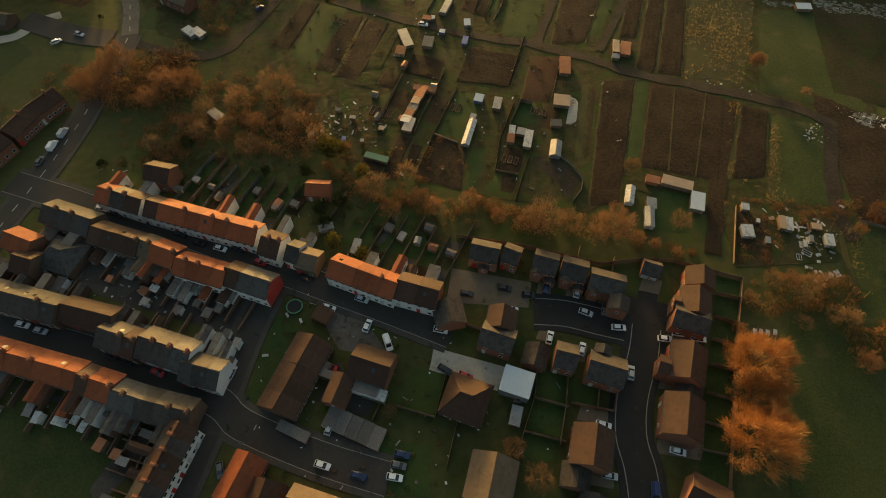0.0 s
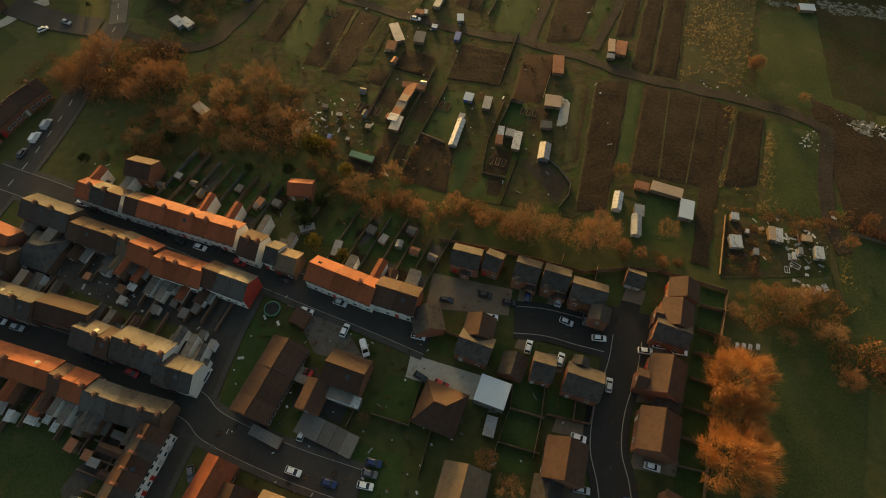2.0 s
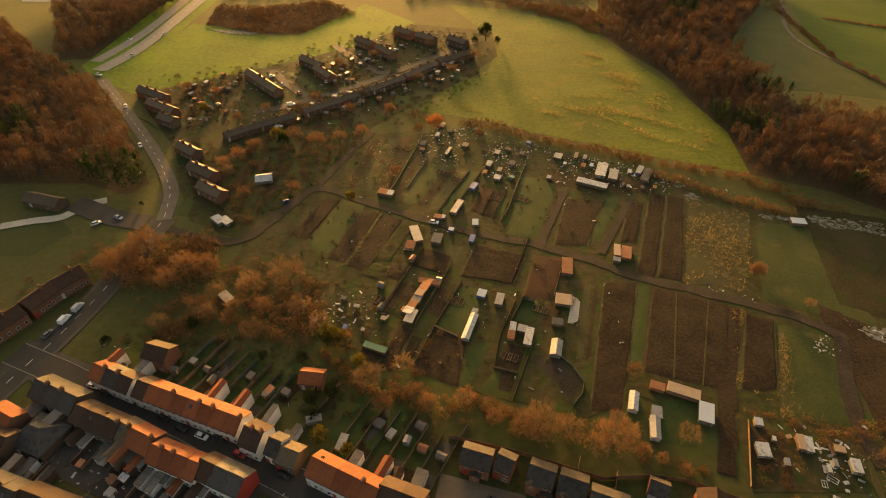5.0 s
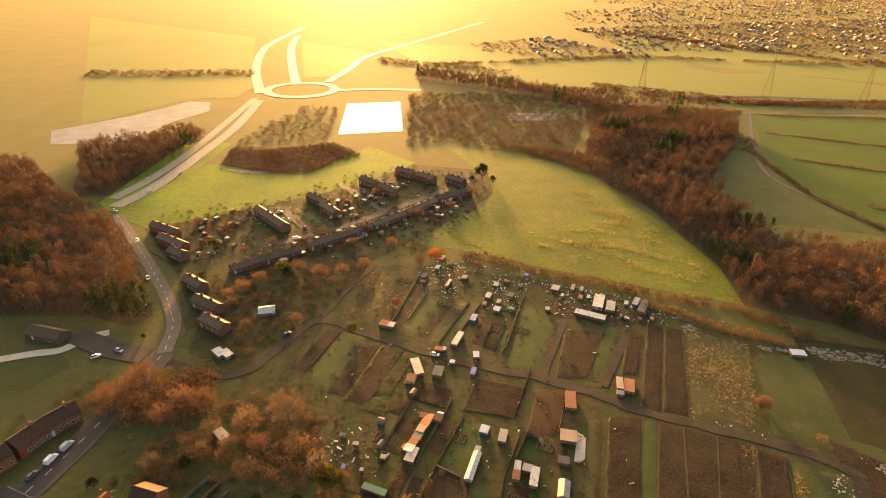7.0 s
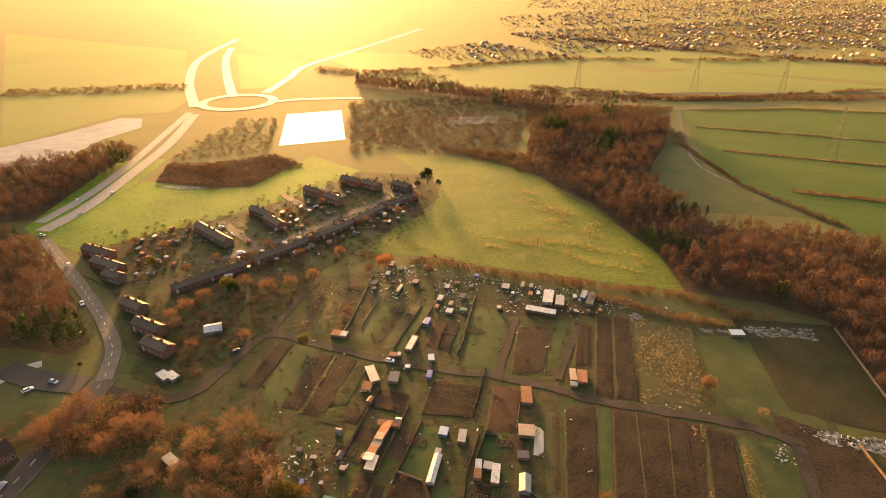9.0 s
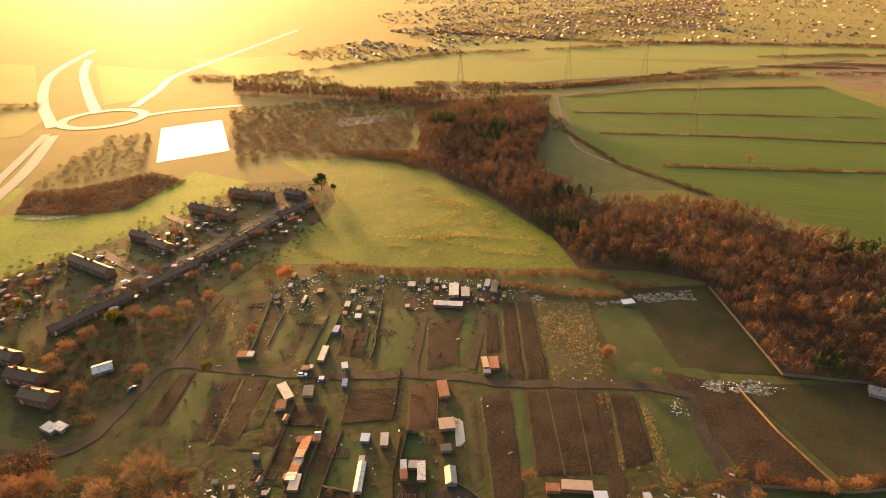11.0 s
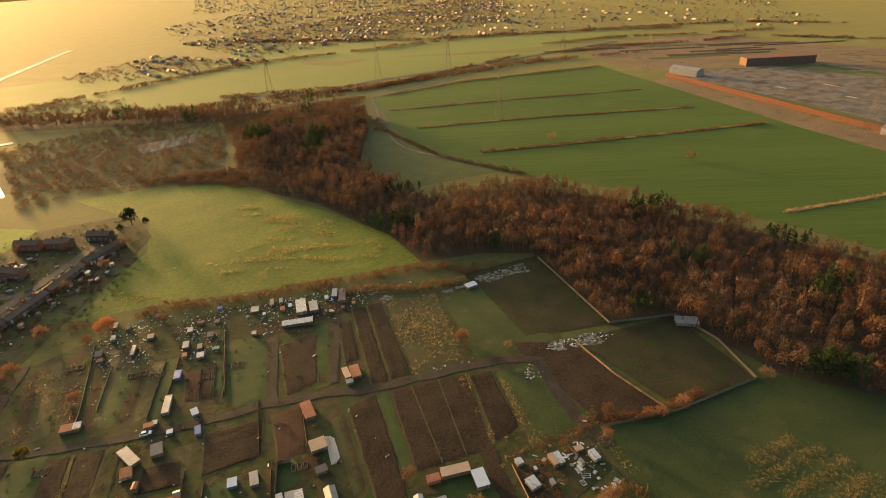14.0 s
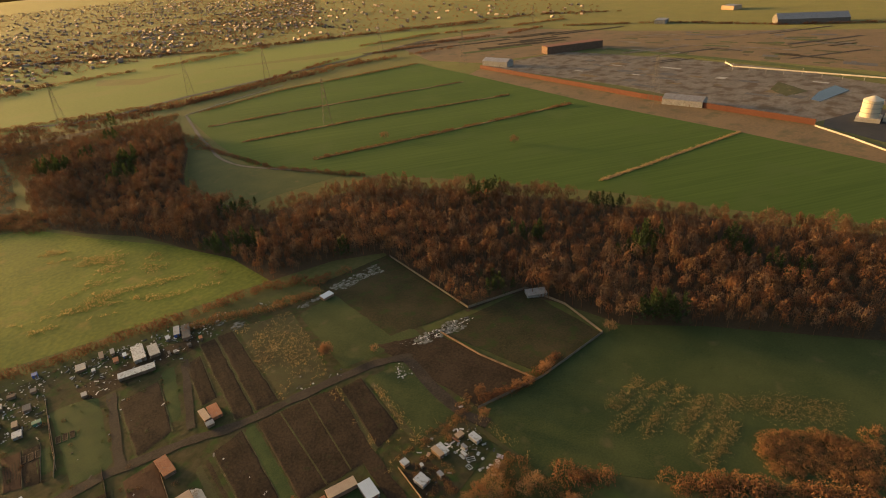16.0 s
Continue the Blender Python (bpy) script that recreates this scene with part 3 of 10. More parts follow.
def house(x, y, yaw, L, D, e, r, wall="r", roof="b", label="", category="house", name="house", group="", chim=(), cols=2, floors=2, door=True, back=True, ext=None, over=0.3, gable=None, ridge_cap=True, garage=False, light=None):
    """A pitched-roof house, its ridge along its own x. ext: (x, width, depth, height, kind) of rear wings."""
    ob = thing(name, x, y, yaw, label or f"{WALLWORD[wall]} house with a {ROOFWORD[roof]} roof", category, group)
    wm, rm = WALLS[wall], ROOFS[roof]
    part("wall", gable_walls(L, D, e, r), wm, ob)
    part("roof", gable_roof(L, D, e, r, over), rm, ob)
    if ridge_cap:
        bm = bmesh.new()
        solid(bm, [(-L / 2 - 0.12, -0.16, r + 0.08), (L / 2 + 0.12, -0.16, r + 0.08), (L / 2 + 0.12, 0.16, r + 0.08), (-L / 2 - 0.12, 0.16, r + 0.08)],
              [(-L / 2 - 0.12, -0.06, r + 0.26), (L / 2 + 0.12, -0.06, r + 0.26), (L / 2 + 0.12, 0.06, r + 0.26), (-L / 2 - 0.12, 0.06, r + 0.26)])
        part("ridge", bm, rm, ob)
    s = (r - e) / (D / 2)
    for k in (-1, 1):
        bm = bmesh.new()
        box(bm, 0, k * (D / 2 + over + 0.06), e - over * s - 0.06, L, 0.13, 0.12)
        part("gutter", bm, DARKPIPE, ob)
    if garage:
        for k in (-1, 1):
            bm = bmesh.new()
            box(bm, k * L * 0.23, -D / 2 - 0.03, 0.03, L * 0.4, 0.06, 2.05)
            part("garage_door", bm, WHITE, ob, "white up-and-over garage door")
    if light:
        lx, side = light
        bm = bmesh.new()
        u0, u1 = D * 0.14, D * 0.26
        a4 = [(lx + p, side * u, r - u * s2 + 0.2) for p, u, s2 in ((-0.45, u0, (r - e) / (D / 2)), (0.45, u0, (r - e) / (D / 2)), (0.45, u1, (r - e) / (D / 2)), (-0.45, u1, (r - e) / (D / 2)))]
        solid(bm, [(p, q, h - 0.12) for p, q, h in a4], a4)
        bmesh.ops.recalc_face_normals(bm, faces=bm.faces)
        part("skylight", bm, GLASS, ob, "glazed roof light")
    for cx in chim:
        chimney(ob, cx, 0, r - 0.5, r + 1.15, wm if wall != "w" else BRICK)
    for f in range(floors):
        z = 0.95 + 2.55 * f
        if z + 1.2 > e:
            break
        for i in range(cols):
            px = (i + 0.5) / cols * L - L / 2
            if f == 0 and door and i == 0:
                door_leaf(ob, px - 0.3, -D / 2, 0, WHITE if (int(x) + int(y)) % 2 else PAINTS["red"])
                continue
            window(ob, px, -D / 2, z, 1.15, 1.25, 0)
        if back:
            for i in range(cols):
                window(ob, (i + 0.5) / cols * L - L / 2, D / 2, z, 1.15, 1.25, 180)
    if gable:
        for k in gable:
            bm = bmesh.new()
            prof = ((-D / 2 + 0.02, 0), (D / 2 - 0.02, 0), (D / 2 - 0.02, e), (0, r - 0.02), (-D / 2 + 0.02, e))
            x0 = k * (L / 2 + 0.005)
            solid(bm, [(x0, py, z) for py, z in prof], [(x0 + k * 0.1, py, z) for py, z in prof])
            bmesh.ops.recalc_face_normals(bm, faces=bm.faces)
            part("gable_render", bm, WALLS[gable[k]], ob, f"{WALLWORD[gable[k]].split(',')[0]} gable end")
    for ex, ew, ed, eh, ek in ext or ():
        k = 1 if ed > 0 else -1
        d = abs(ed)
        bm = bmesh.new()
        box(bm, ex, k * (D / 2 + d / 2), 0, ew, d, eh)
        em = wm if ek != "w" else RENDER_WHITE
        wing = part("rear_wing", bm, em, ob)
        bm = bmesh.new()
        if ek in "fw":
            box(bm, ex, k * (D / 2 + d / 2 + 0.05), eh, ew + 0.2, d + 0.1, 0.14)
            part("flat_roof", bm, FELT, wing)
        else:
            lo, hi = eh + 0.02, eh + ew * 0.3
            y0, y1 = k * (D / 2 - 0.1), k * (D / 2 + d + 0.2)
            for g in (-1, 1):
                a = [(ex, y0, hi), (ex, y1, hi), (ex + g * (ew / 2 + 0.2), y1, lo), (ex + g * (ew / 2 + 0.2), y0, lo)]
                solid(bm, a, [(p, q, h + 0.14) for p, q, h in a])
            bmesh.ops.recalc_face_normals(bm, faces=bm.faces)
            part("wing_roof", bm, rm, wing)
            bm = bmesh.new()
            solid(bm, [(ex - ew / 2, y1 - k * 0.2, lo - 0.02), (ex + ew / 2, y1 - k * 0.2, lo - 0.02), (ex, y1 - k * 0.2, hi)],
                  [(ex - ew / 2, y1 - k * 0.4, lo - 0.02), (ex + ew / 2, y1 - k * 0.4, lo - 0.02), (ex, y1 - k * 0.4, hi)])
            bmesh.ops.recalc_face_normals(bm, faces=bm.faces)
            part("wing_gable", bm, em, wing)
        if eh > 2.2:
            window(wing, ex, k * (D / 2 + d), eh - 1.5, 0.9, 1.0, 0 if k < 0 else 180)
    return ob


def terrace(p, q, D, e, r, units, seed, rear=1, group="terrace", gables=None, wings=0.8, chimneys=True, yard=9.0):
    """A row of joined houses from p to q along the ridge; units: wall and roof letters, one pair a house; rear: side of the yards."""
    rng = random.Random(seed)
    p, q = Vector((*p, 0)), Vector((*q, 0))
    d = (q - p)
    n = len(units)
    L = d.length / n
    yaw = math.degrees(math.atan2(d.y, d.x))
    flip = rear < 0
    for i, u in enumerate(units):
        c = p + d * (i + 0.5) / n
        ext = []
        if rng.random() < wings:
            w = L * rng.uniform(0.45, 0.6)
            ext.append((rng.choice((-1, 1)) * (L - w) / 2 * 0.96, w, rng.uniform(3.5, 6), rng.choice((2.5, 2.6, 4.4, 4.6)), rng.choice("ffppw")))
            if rng.random() < 0.5:
                ext.append((-ext[0][0] * 0.95, L * 0.38, rng.uniform(1.5, 3), 2.35, rng.choice("fw")))
        g = {}
        for k in (gables or {}):
            if (k < 0 and i == 0) or (k > 0 and i == n - 1):
                g[-k if flip else k] = gables[k]
        ch = ((L / 2 - 0.35) * (-1 if flip else 1),) if chimneys and rng.random() < 0.55 else ()
        dr, de = rng.uniform(-0.12, 0.12), rng.uniform(-0.05, 0.05)
        if yard:
            s = Vector((-d.y, d.x, 0)).normalized() * (1 if not flip else -1)
            w0 = p + d * i / n
            a0, a1 = w0 + s * (D / 2 + 0.3), w0 + s * (D / 2 + yard)
            a1 = w0 + s * (D / 2 + yard * rng.uniform(0.6, 1.15))
            if rng.random() < 0.75:
                garden_wall([(a0.x, a0.y), (a1.x, a1.y)], rng.uniform(1.2, 1.8), BROWNBRICK, "old brick yard wall behind the terrace", 0.22)
            if rng.random() < 0.6:
                k = c + s * (D / 2 + yard - rng.uniform(0.8, 4.5)) + d.normalized() * rng.uniform(-1, 1)
                shed(k.x, k.y, yaw + rng.choice((0, 0, 90, 4, -5)), rng.uniform(1.4, max(1.6, L - 1.5)), rng.uniform(1.3, 2.6), rng.uniform(1.7, 2.3), rng.choice((WOOD, BROWNBRICK, RENDER_WHITE)), rng.choice((FELT, TIN, FELT, WHITE, RUST)),
                     rng.choice(("brick outhouse in a back yard", "timber shed in a back yard", "tin-roofed shed in a back yard")), group="yard sheds")
        house(c.x, c.y, yaw + (180 if flip else 0), L, D, e + de, r + dr, u[0], u[1], f"{WALLWORD[u[0]]} terraced house with a {ROOFWORD[u[1]]} roof",
              "house", "terraced_house", group, ch, 2, 2, True, True, ext, gable=g, light=(rng.uniform(-1, 1), rng.choice((-1, 1))) if rng.random() < 0.25 else None)


def hip_house(x, y, yaw, L, D, e, r, wall, roof, label, ridge=0.3):
    ob = thing("house", x, y, yaw, label, "house")
    bm = bmesh.new()
    box(bm, 0, 0, 0, L, D, e)
    part("wall", bm, WALLS[wall], ob)
    bm = bmesh.new()
    o = 0.4
    base = [(-L / 2 - o, -D / 2 - o, e - 0.1), (L / 2 + o, -D / 2 - o, e - 0.1), (L / 2 + o, D / 2 + o, e - 0.1), (-L / 2 - o, D / 2 + o, e - 0.1)]
    v = [bm.verts.new(c) for c in base] + [bm.verts.new((-L / 2 * ridge, 0, r)), bm.verts.new((L / 2 * ridge, 0, r))]
    for f in ((0, 1, 5, 4), (1, 2, 5), (2, 3, 4, 5), (3, 0, 4), (3, 2, 1, 0)):
        bm.faces.new([v[i] for i in f])
    part("roof", bm, ROOFS[roof], ob)
    for a, b in ((0, 4), (1, 5), (2, 5), (3, 4), (4, 5)):
        bm = bmesh.new()
        tube(bm, v_co(base, L, ridge, r, a), v_co(base, L, ridge, r, b), 0.12, 0.12, 5)
        part("hip_tiles", bm, POT if roof == "o" else ROOFS[roof], ob)
    for i in range(3):
        for k, f in ((-1, 0), (1, 180)):
            window(ob, (i - 1) * L / 3, k * D / 2, 0.95, 1.15, 1.25, f)
    return ob


def v_co(base, L, ridge, r, i):
    return base[i] if i < 4 else ((-1 if i == 4 else 1) * L / 2 * ridge, 0, r)


def shed(x, y, yaw, w, d, h, wall, roof, label, style="flat", name="shed", category="shed", group="sheds"):
    """A hut: walls, a roof with an overhang (flat tilted, or gabled along x), a door."""
    if len(label.split()) < 4:
        label += " on an allotment"
    if style == "gable" and d > w * 1.2:
        w, d, yaw = d, w, yaw + 90
    if h < 2.2:
        h *= 0.86
    ob = thing(name, x, y, yaw, label, category, group)
    # white walls swap to the darker copy that carries their shade
    wall = SHADEWHITE if wall is WHITE and name != "caravan" else wall
    bm = bmesh.new()
    if style == "gable":
        part("wall", gable_walls(w, d, h, h + d * 0.22), wall, ob)
        bm.free()
        part("roof", gable_roof(w, d, h, h + d * 0.22, 0.15, 0.06, 0.1), roof, ob)
    else:
        box(bm, 0, 0, 0, w, d, h)
        part("wall", bm, wall, ob)
        bm = bmesh.new()
        t = min(0.25, d * 0.08)
        k = min(60, max(4, int(w / 0.22))) // 2 * 2
        rows = [[bm.verts.new((-w / 2 - 0.12 + (w + 0.24) * i / k, s * (d / 2 + 0.15), h + up + (0.02 if s < 0 else t) + (0.025 if i % 2 else 0))) for i in range(k + 1)] for s, up in ((-1, 0.01), (-1, 0.07), (1, 0.07), (1, 0.01))]
        for p, q in zip(rows, rows[1:] + rows[:1]):
            for i in range(k):
                bm.faces.new((p[i], p[i + 1], q[i + 1], q[i]))
        for i in (0, k):
            bm.faces.new([r[i] for r in rows])
        bmesh.ops.recalc_face_normals(bm, faces=bm.faces)
        part("roof", bm, roof, ob)
    bm = bmesh.new()
    box(bm, w * 0.2, -d / 2 - 0.03, 0.02, 0.8, 0.06, min(1.85, h - 0.15))
    part("door", bm, WOOD, ob)
    return ob


# ---------------- vehicles ----------------
CARS = {}


def car_model(kind, paint):
    van = kind == "van"
    L, W, H = (4.9, 1.95, 2.1) if van else (4.15, 1.74, 1.45)
    words = {"white": "white", "silver": "silver", "black": "black", "red": "red", "blue": "dark blue", "grey": "dark grey"}
    ob = thing(kind, 0, -3000, 0, f"{words[paint]} parked {'delivery van' if van else 'hatchback car'}", kind, "parked cars")
    bm = bmesh.new()
    prof = ((-L / 2, 0.32), (-L / 2 + 0.1, 0.25), (L / 2 - 0.1, 0.25), (L / 2, 0.34), (L / 2 - 0.03, 0.62), (L / 2 - 0.35, 0.78), (L / 2 - 1.05, 0.9), (-L / 2 + 0.12, 0.93), (-L / 2 + 0.02, 0.75))
    ys = ((-W / 2, 0.93), (-W / 2 + 0.08, 1.0), (W / 2 - 0.08, 1.0), (W / 2, 0.93))
    rings = [[bm.verts.new((x * s, y, 0.25 + (z - 0.25) * s)) for x, z in prof] for y, s in ys]
    k = len(prof)
    for a, b in zip(rings, rings[1:]):
        for i in range(k):
            bm.faces.new((a[i], a[(i + 1) % k], b[(i + 1) % k], b[i]))
    bm.faces.new(rings[0]), bm.faces.new(rings[-1][::-1])
    bmesh.ops.recalc_face_normals(bm, faces=bm.faces)
    part("body", bm, PAINTS[paint], ob)
    x0, x1, x2, x3 = (-L / 2 + 0.06, -L / 2 + 0.1, L / 2 - 1.75, L / 2 - 1.0) if van else (-L / 2 + 0.15, -L / 2 + 0.7, 0.35, 1.12)
    bm = bmesh.new()
    solid(bm, [(x0, -W / 2 + 0.1, 0.88), (x3, -W / 2 + 0.1, 0.86), (x3, W / 2 - 0.1, 0.86), (x0, W / 2 - 0.1, 0.88)],
          [(x1, -W / 2 + 0.26, H - 0.05), (x2, -W / 2 + 0.26, H - 0.05), (x2, W / 2 - 0.26, H - 0.05), (x1, W / 2 - 0.26, H - 0.05)])
    part("cabin_glass", bm, PAINTS[paint] if van else GLASS, ob)
    bm = bmesh.new()
    solid(bm, [(x1 - 0.02, -W / 2 + 0.24, H - 0.07), (x2 + 0.02, -W / 2 + 0.24, H - 0.07), (x2 + 0.02, W / 2 - 0.24, H - 0.07), (x1 - 0.02, W / 2 - 0.24, H - 0.07)],
          [(x1 + 0.1, -W / 2 + 0.36, H), (x2 - 0.1, -W / 2 + 0.36, H), (x2 - 0.1, W / 2 - 0.36, H), (x1 + 0.1, W / 2 - 0.36, H)])
    part("roof_panel", bm, PAINTS[paint], ob)
    if van:
        bm = bmesh.new()
        solid(bm, [(x3 + 0.03, -W / 2 + 0.2, 0.98), (x3 + 0.06, -W / 2 + 0.2, 0.95), (x3 + 0.06, W / 2 - 0.2, 0.95), (x3 + 0.03, W / 2 - 0.2, 0.98)],
              [(x2 + 0.1, -W / 2 + 0.3, H - 0.25), (x2 + 0.16, -W / 2 + 0.3, H - 0.25), (x2 + 0.16, W / 2 - 0.3, H - 0.25), (x2 + 0.1, W / 2 - 0.3, H - 0.25)])
        part("windscreen", bm, GLASS, ob)
    for sx in (-1, 1):
        for sy in (-1, 1):
            bm = bmesh.new()
            tube(bm, (sx * L * 0.31, sy * (W / 2 - 0.2), 0.31), (sx * L * 0.31, sy * (W / 2 + 0.01), 0.31), 0.31, 0.31, 12)
            wheel = part("wheel", bm, RUBBER, ob)
            bm = bmesh.new()
            tube(bm, (sx * L * 0.31, sy * (W / 2 - 0.02), 0.31), (sx * L * 0.31, sy * (W / 2 + 0.03), 0.31), 0.19, 0.17, 10)
            part("rim", bm, STEEL, wheel)
    return ob


def car(x, y, yaw, paint="silver", kind="car"):
    key = kind, paint
    if key not in CARS:
        CARS[key] = car_model(kind, paint)
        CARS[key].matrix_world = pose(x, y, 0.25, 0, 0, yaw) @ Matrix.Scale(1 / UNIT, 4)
        return CARS[key]
    return copy_thing(CARS[key], pose(x, y, 0.25, 0, 0, yaw))


PANEL = {}


def fence(line, h=1.7, mat=None, label="weathered timber panel fence between gardens", step=1.9):
    """Fence panels between posts along a line."""
    mat = mat or WOOD
    key = (h, mat.name)
    if key not in PANEL:
        bm = bmesh.new()
        box(bm, 0, 0, 0.05, 1.0, 0.05, h - 0.05)
        a = mesh_of("panel", bm, mat)
        bm = bmesh.new()
        box(bm, 0, 0, 0, 0.11, 0.11, h + 0.08)
        PANEL[key] = a, mesh_of("post", bm, mat)
    pts = [Vector((*p, 0)) for p in line]
    ob = thing("fence", pts[0].x, pts[0].y, 0, label, "fence", "fences")
    o = pts[0]
    for a, b in zip(pts, pts[1:]):
        d = b - a
        n = max(1, round(d.length / step))
        yaw = math.degrees(math.atan2(d.y, d.x))
        for i in range(n):
            c, s = a + d * (i + 0.5) / n - o, a + d * i / n - o
            k = part("panel", PANEL[key][0], None, ob)
            k.matrix_local = pose(c.x, c.y, 0, 0, 0, yaw) @ Matrix.Diagonal((d.length / n, 1, 1, 1))
            k = part("post", PANEL[key][1], None, ob)
            k.matrix_local = pose(s.x, s.y, 0, 0, 0, yaw)
    return ob


def garden_wall(line, h, mat, label, w=0.25):
    pts = [Vector((*p, 0)) for p in line]
    ob = thing("garden_wall", pts[0].x, pts[0].y, 0, label, "wall", "garden walls")
    o = pts[0]
    for a, b in zip(pts, pts[1:]):
        d = b - a
        m = (a + b) / 2 - o
        bm = bmesh.new()
        box(bm, 0, 0, 0, d.length + w, w, h)
        box(bm, 0, 0, h, d.length + w + 0.06, w + 0.1, 0.08)
        k = part("wall", bm, mat, ob)
        k.matrix_local = pose(m.x, m.y, 0, 0, 0, math.degrees(math.atan2(d.y, d.x)))
    return ob

# ---------------- ground, fields, roads ----------------
sheet("ground", [(-4400, -1500), (4400, -1500), (4400, 4600), (-4400, 4600)], GROUND, 0.0, "dull olive winter ground with thin grass and bare earth", "ground")
sheet("field", [(-22.6, 426.2), (21.2, 418.4), (72.9, 386.3), (89.2, 339.9), (109.6, 291.6), (120.8, 248.4), (118.8, 212.3), (97.1, 218.3), (70.2, 226.4), (36.9, 237.8), (4.2, 250.6), (-27.6, 258.3), (-14.0, 285.5), (7.3, 311.3), (14.1, 351.6)], MEADOW, 0.034, "green meadow with golden patches of dead grass", "field")
sheet("field", [(-200.0, 278.0), (-193.0, 330.0), (-188.0, 370.0), (-172.9, 365.7), (-133.2, 352.0), (-112.9, 354.2), (-100.5, 380.1), (-82.0, 422.5), (-42.2, 385.7), (-72.9, 341.4), (-100.0, 318.0), (-128.9, 296.1), (-174.7, 263.0)], PITCH, 0.038, "bright green playing field beside the houses", "field")
sheet("verge", [(-222.0, 296.0), (-226.0, 420.0), (-190.5, 420.0), (-190.0, 300.0), (-199.0, 281.0), (-214.0, 288.0)], PITCH, 0.036, "green verges beside the dual carriageway", "verge")
sheet("field", [(-178.0, 149.0), (-160.0, 154.5), (-150.5, 157.5), (-143.0, 152.0), (-150.0, 138.0), (-180.0, 136.0)], GRASS, 0.04, "small green field beside the frosted lane", "field")
sheet("field", [(-68.0, 546.7), (-65.0, 476.0), (2.6, 440.6), (73.4, 410.5), (100.4, 519.4), (14.7, 573.2)], GARDEN, 0.052, "open rough brown scrubland beyond the meadow", "field")
sheet("yard", [(480.0, 48.0), (500.0, 50.0), (545.0, 30.0), (540.0, -40.0), (430.0, -40.0)], ASPHALT, 0.056, "dark yard round the storage silos", "yard")
sheet("field", [(263.5, 555.9), (385.5, 564.0), (561.4, 511.9), (531.3, 406.6), (500.7, 311.5), (470.1, 216.6), (441.8, 97.3), (426.4, 44.9), (414.1, 5.3), (320.1, -3.2), (303.1, 60.0), (293.4, 124.6), (267.9, 208.2), (231.7, 291.9), (210.0, 367.1), (227.3, 438.3)], CROP, 0.042, "broad green winter wheat field", "field")
sheet("field", [(208.3, 452.2), (211.8, 416.5), (207.1, 377.3), (219.8, 326.2), (228.8, 288.5), (204.6, 294.3), (177.7, 299.7), (165.0, 299.2), (161.7, 339.1), (162.1, 367.2)], GRASS, 0.046, "pale green pasture beside the wood", "field")
sheet("field", [(211.9, 956.3), (321.7, 778.5), (396.0, 800.2), (577.2, 659.3), (661.4, 647.7), (531.8, 632.8), (416.9, 629.7), (313.5, 648.2), (206.9, 630.3), (134.0, 669.4)], HAZED, 0.05, "sunlit green fields beyond the railway", "field")
sheet("field", [(264.2, 1148.8), (535.2, 890.6), (863.7, 696.2), (838.8, 676.3), (606.6, 691.6), (341.1, 820.2), (226.4, 1009.4)], HAZED, 0.054, "far pasture", "field")
sheet("field", [(531.3, 406.6), (562.9, 413.5), (479.5, 53.9), (446.1, 8.1), (414.1, 5.3), (426.4, 44.9), (441.8, 97.3), (470.1, 216.6), (500.7, 311.5)], HEATH, 0.058, "strip of dry brown grass along the works wall", "field")
sheet("field", [(574.4, 421.8), (694.6, 372.2), (696.9, 227.1), (673.8, 111.7), (632.8, 24.9), (561.1, 18.5), (489.3, 53.7), (505.1, 118.7), (543.6, 228.2)], SLAB, 0.062, "cleared concrete slab of a former works", "field")
sheet("field", [(728.2, 348.7), (881.1, 377.1), (964.3, 54.8), (687.1, 29.8), (703.0, 117.6), (713.8, 233.1)], HEATH, 0.066, "brown rough land beyond the works", "field")
sheet("field", [(661.4, 647.7), (872.3, 577.7), (881.1, 377.1), (728.2, 348.7), (694.6, 372.2), (592.3, 434.8), (582.2, 510.3)], HEATH, 0.07, "brown scrub land beside the works", "field")
sheet("field", [(163.0, 70.1), (176.4, 66.1), (192.8, 40.1), (218.1, -12.4), (140.5, -19.4), (104.1, 50.9), (103.7, 61.7), (107.8, 83.1), (133.4, 75.5)], GRASS, 0.074, "rough grazing meadow with dead grass tufts", "field")
sheet("field", [(-877.6, 1321.3), (-394.7, 1033.1), (-249.1, 623.8), (-247.2, 571.8), (-292.3, 562.0), (-337.0, 455.6)], HAZED, 0.078, "hazy green fields beyond the lake", "field")
sheet("field", [(-169.5, 1008.9), (321.9, 909.4), (206.6, 664.5), (41.1, 678.7), (-75.2, 793.0)], HAZED, 0.082, "sunlit meadow near the railway", "field")
sheet("field", [(-297.8, 994.2), (-169.3, 897.0), (-175.6, 698.8), (-208.2, 683.2)], HAZED, 0.086, "meadow inside the road junction", "field")
sheet("field", [(-79.6, 150.7), (-61.6, 186.1), (-51.1, 231.0), (-25.4, 237.5), (6.5, 230.6), (32.0, 226.6), (82.2, 204.8), (93.3, 194.5), (143.2, 178.1), (154.2, 172.2), (111.4, 89.5), (98.6, 71.7), (71.0, 69.8), (71.3, 85.0), (49.0, 95.4), (34.2, 87.3), (7.5, 92.4), (-18.5, 102.1), (-43.1, 108.7), (-64.3, 116.2), (-78.4, 130.3)], GARDEN, 0.09, "trodden brown earth and thin grass of the allotments", "field")
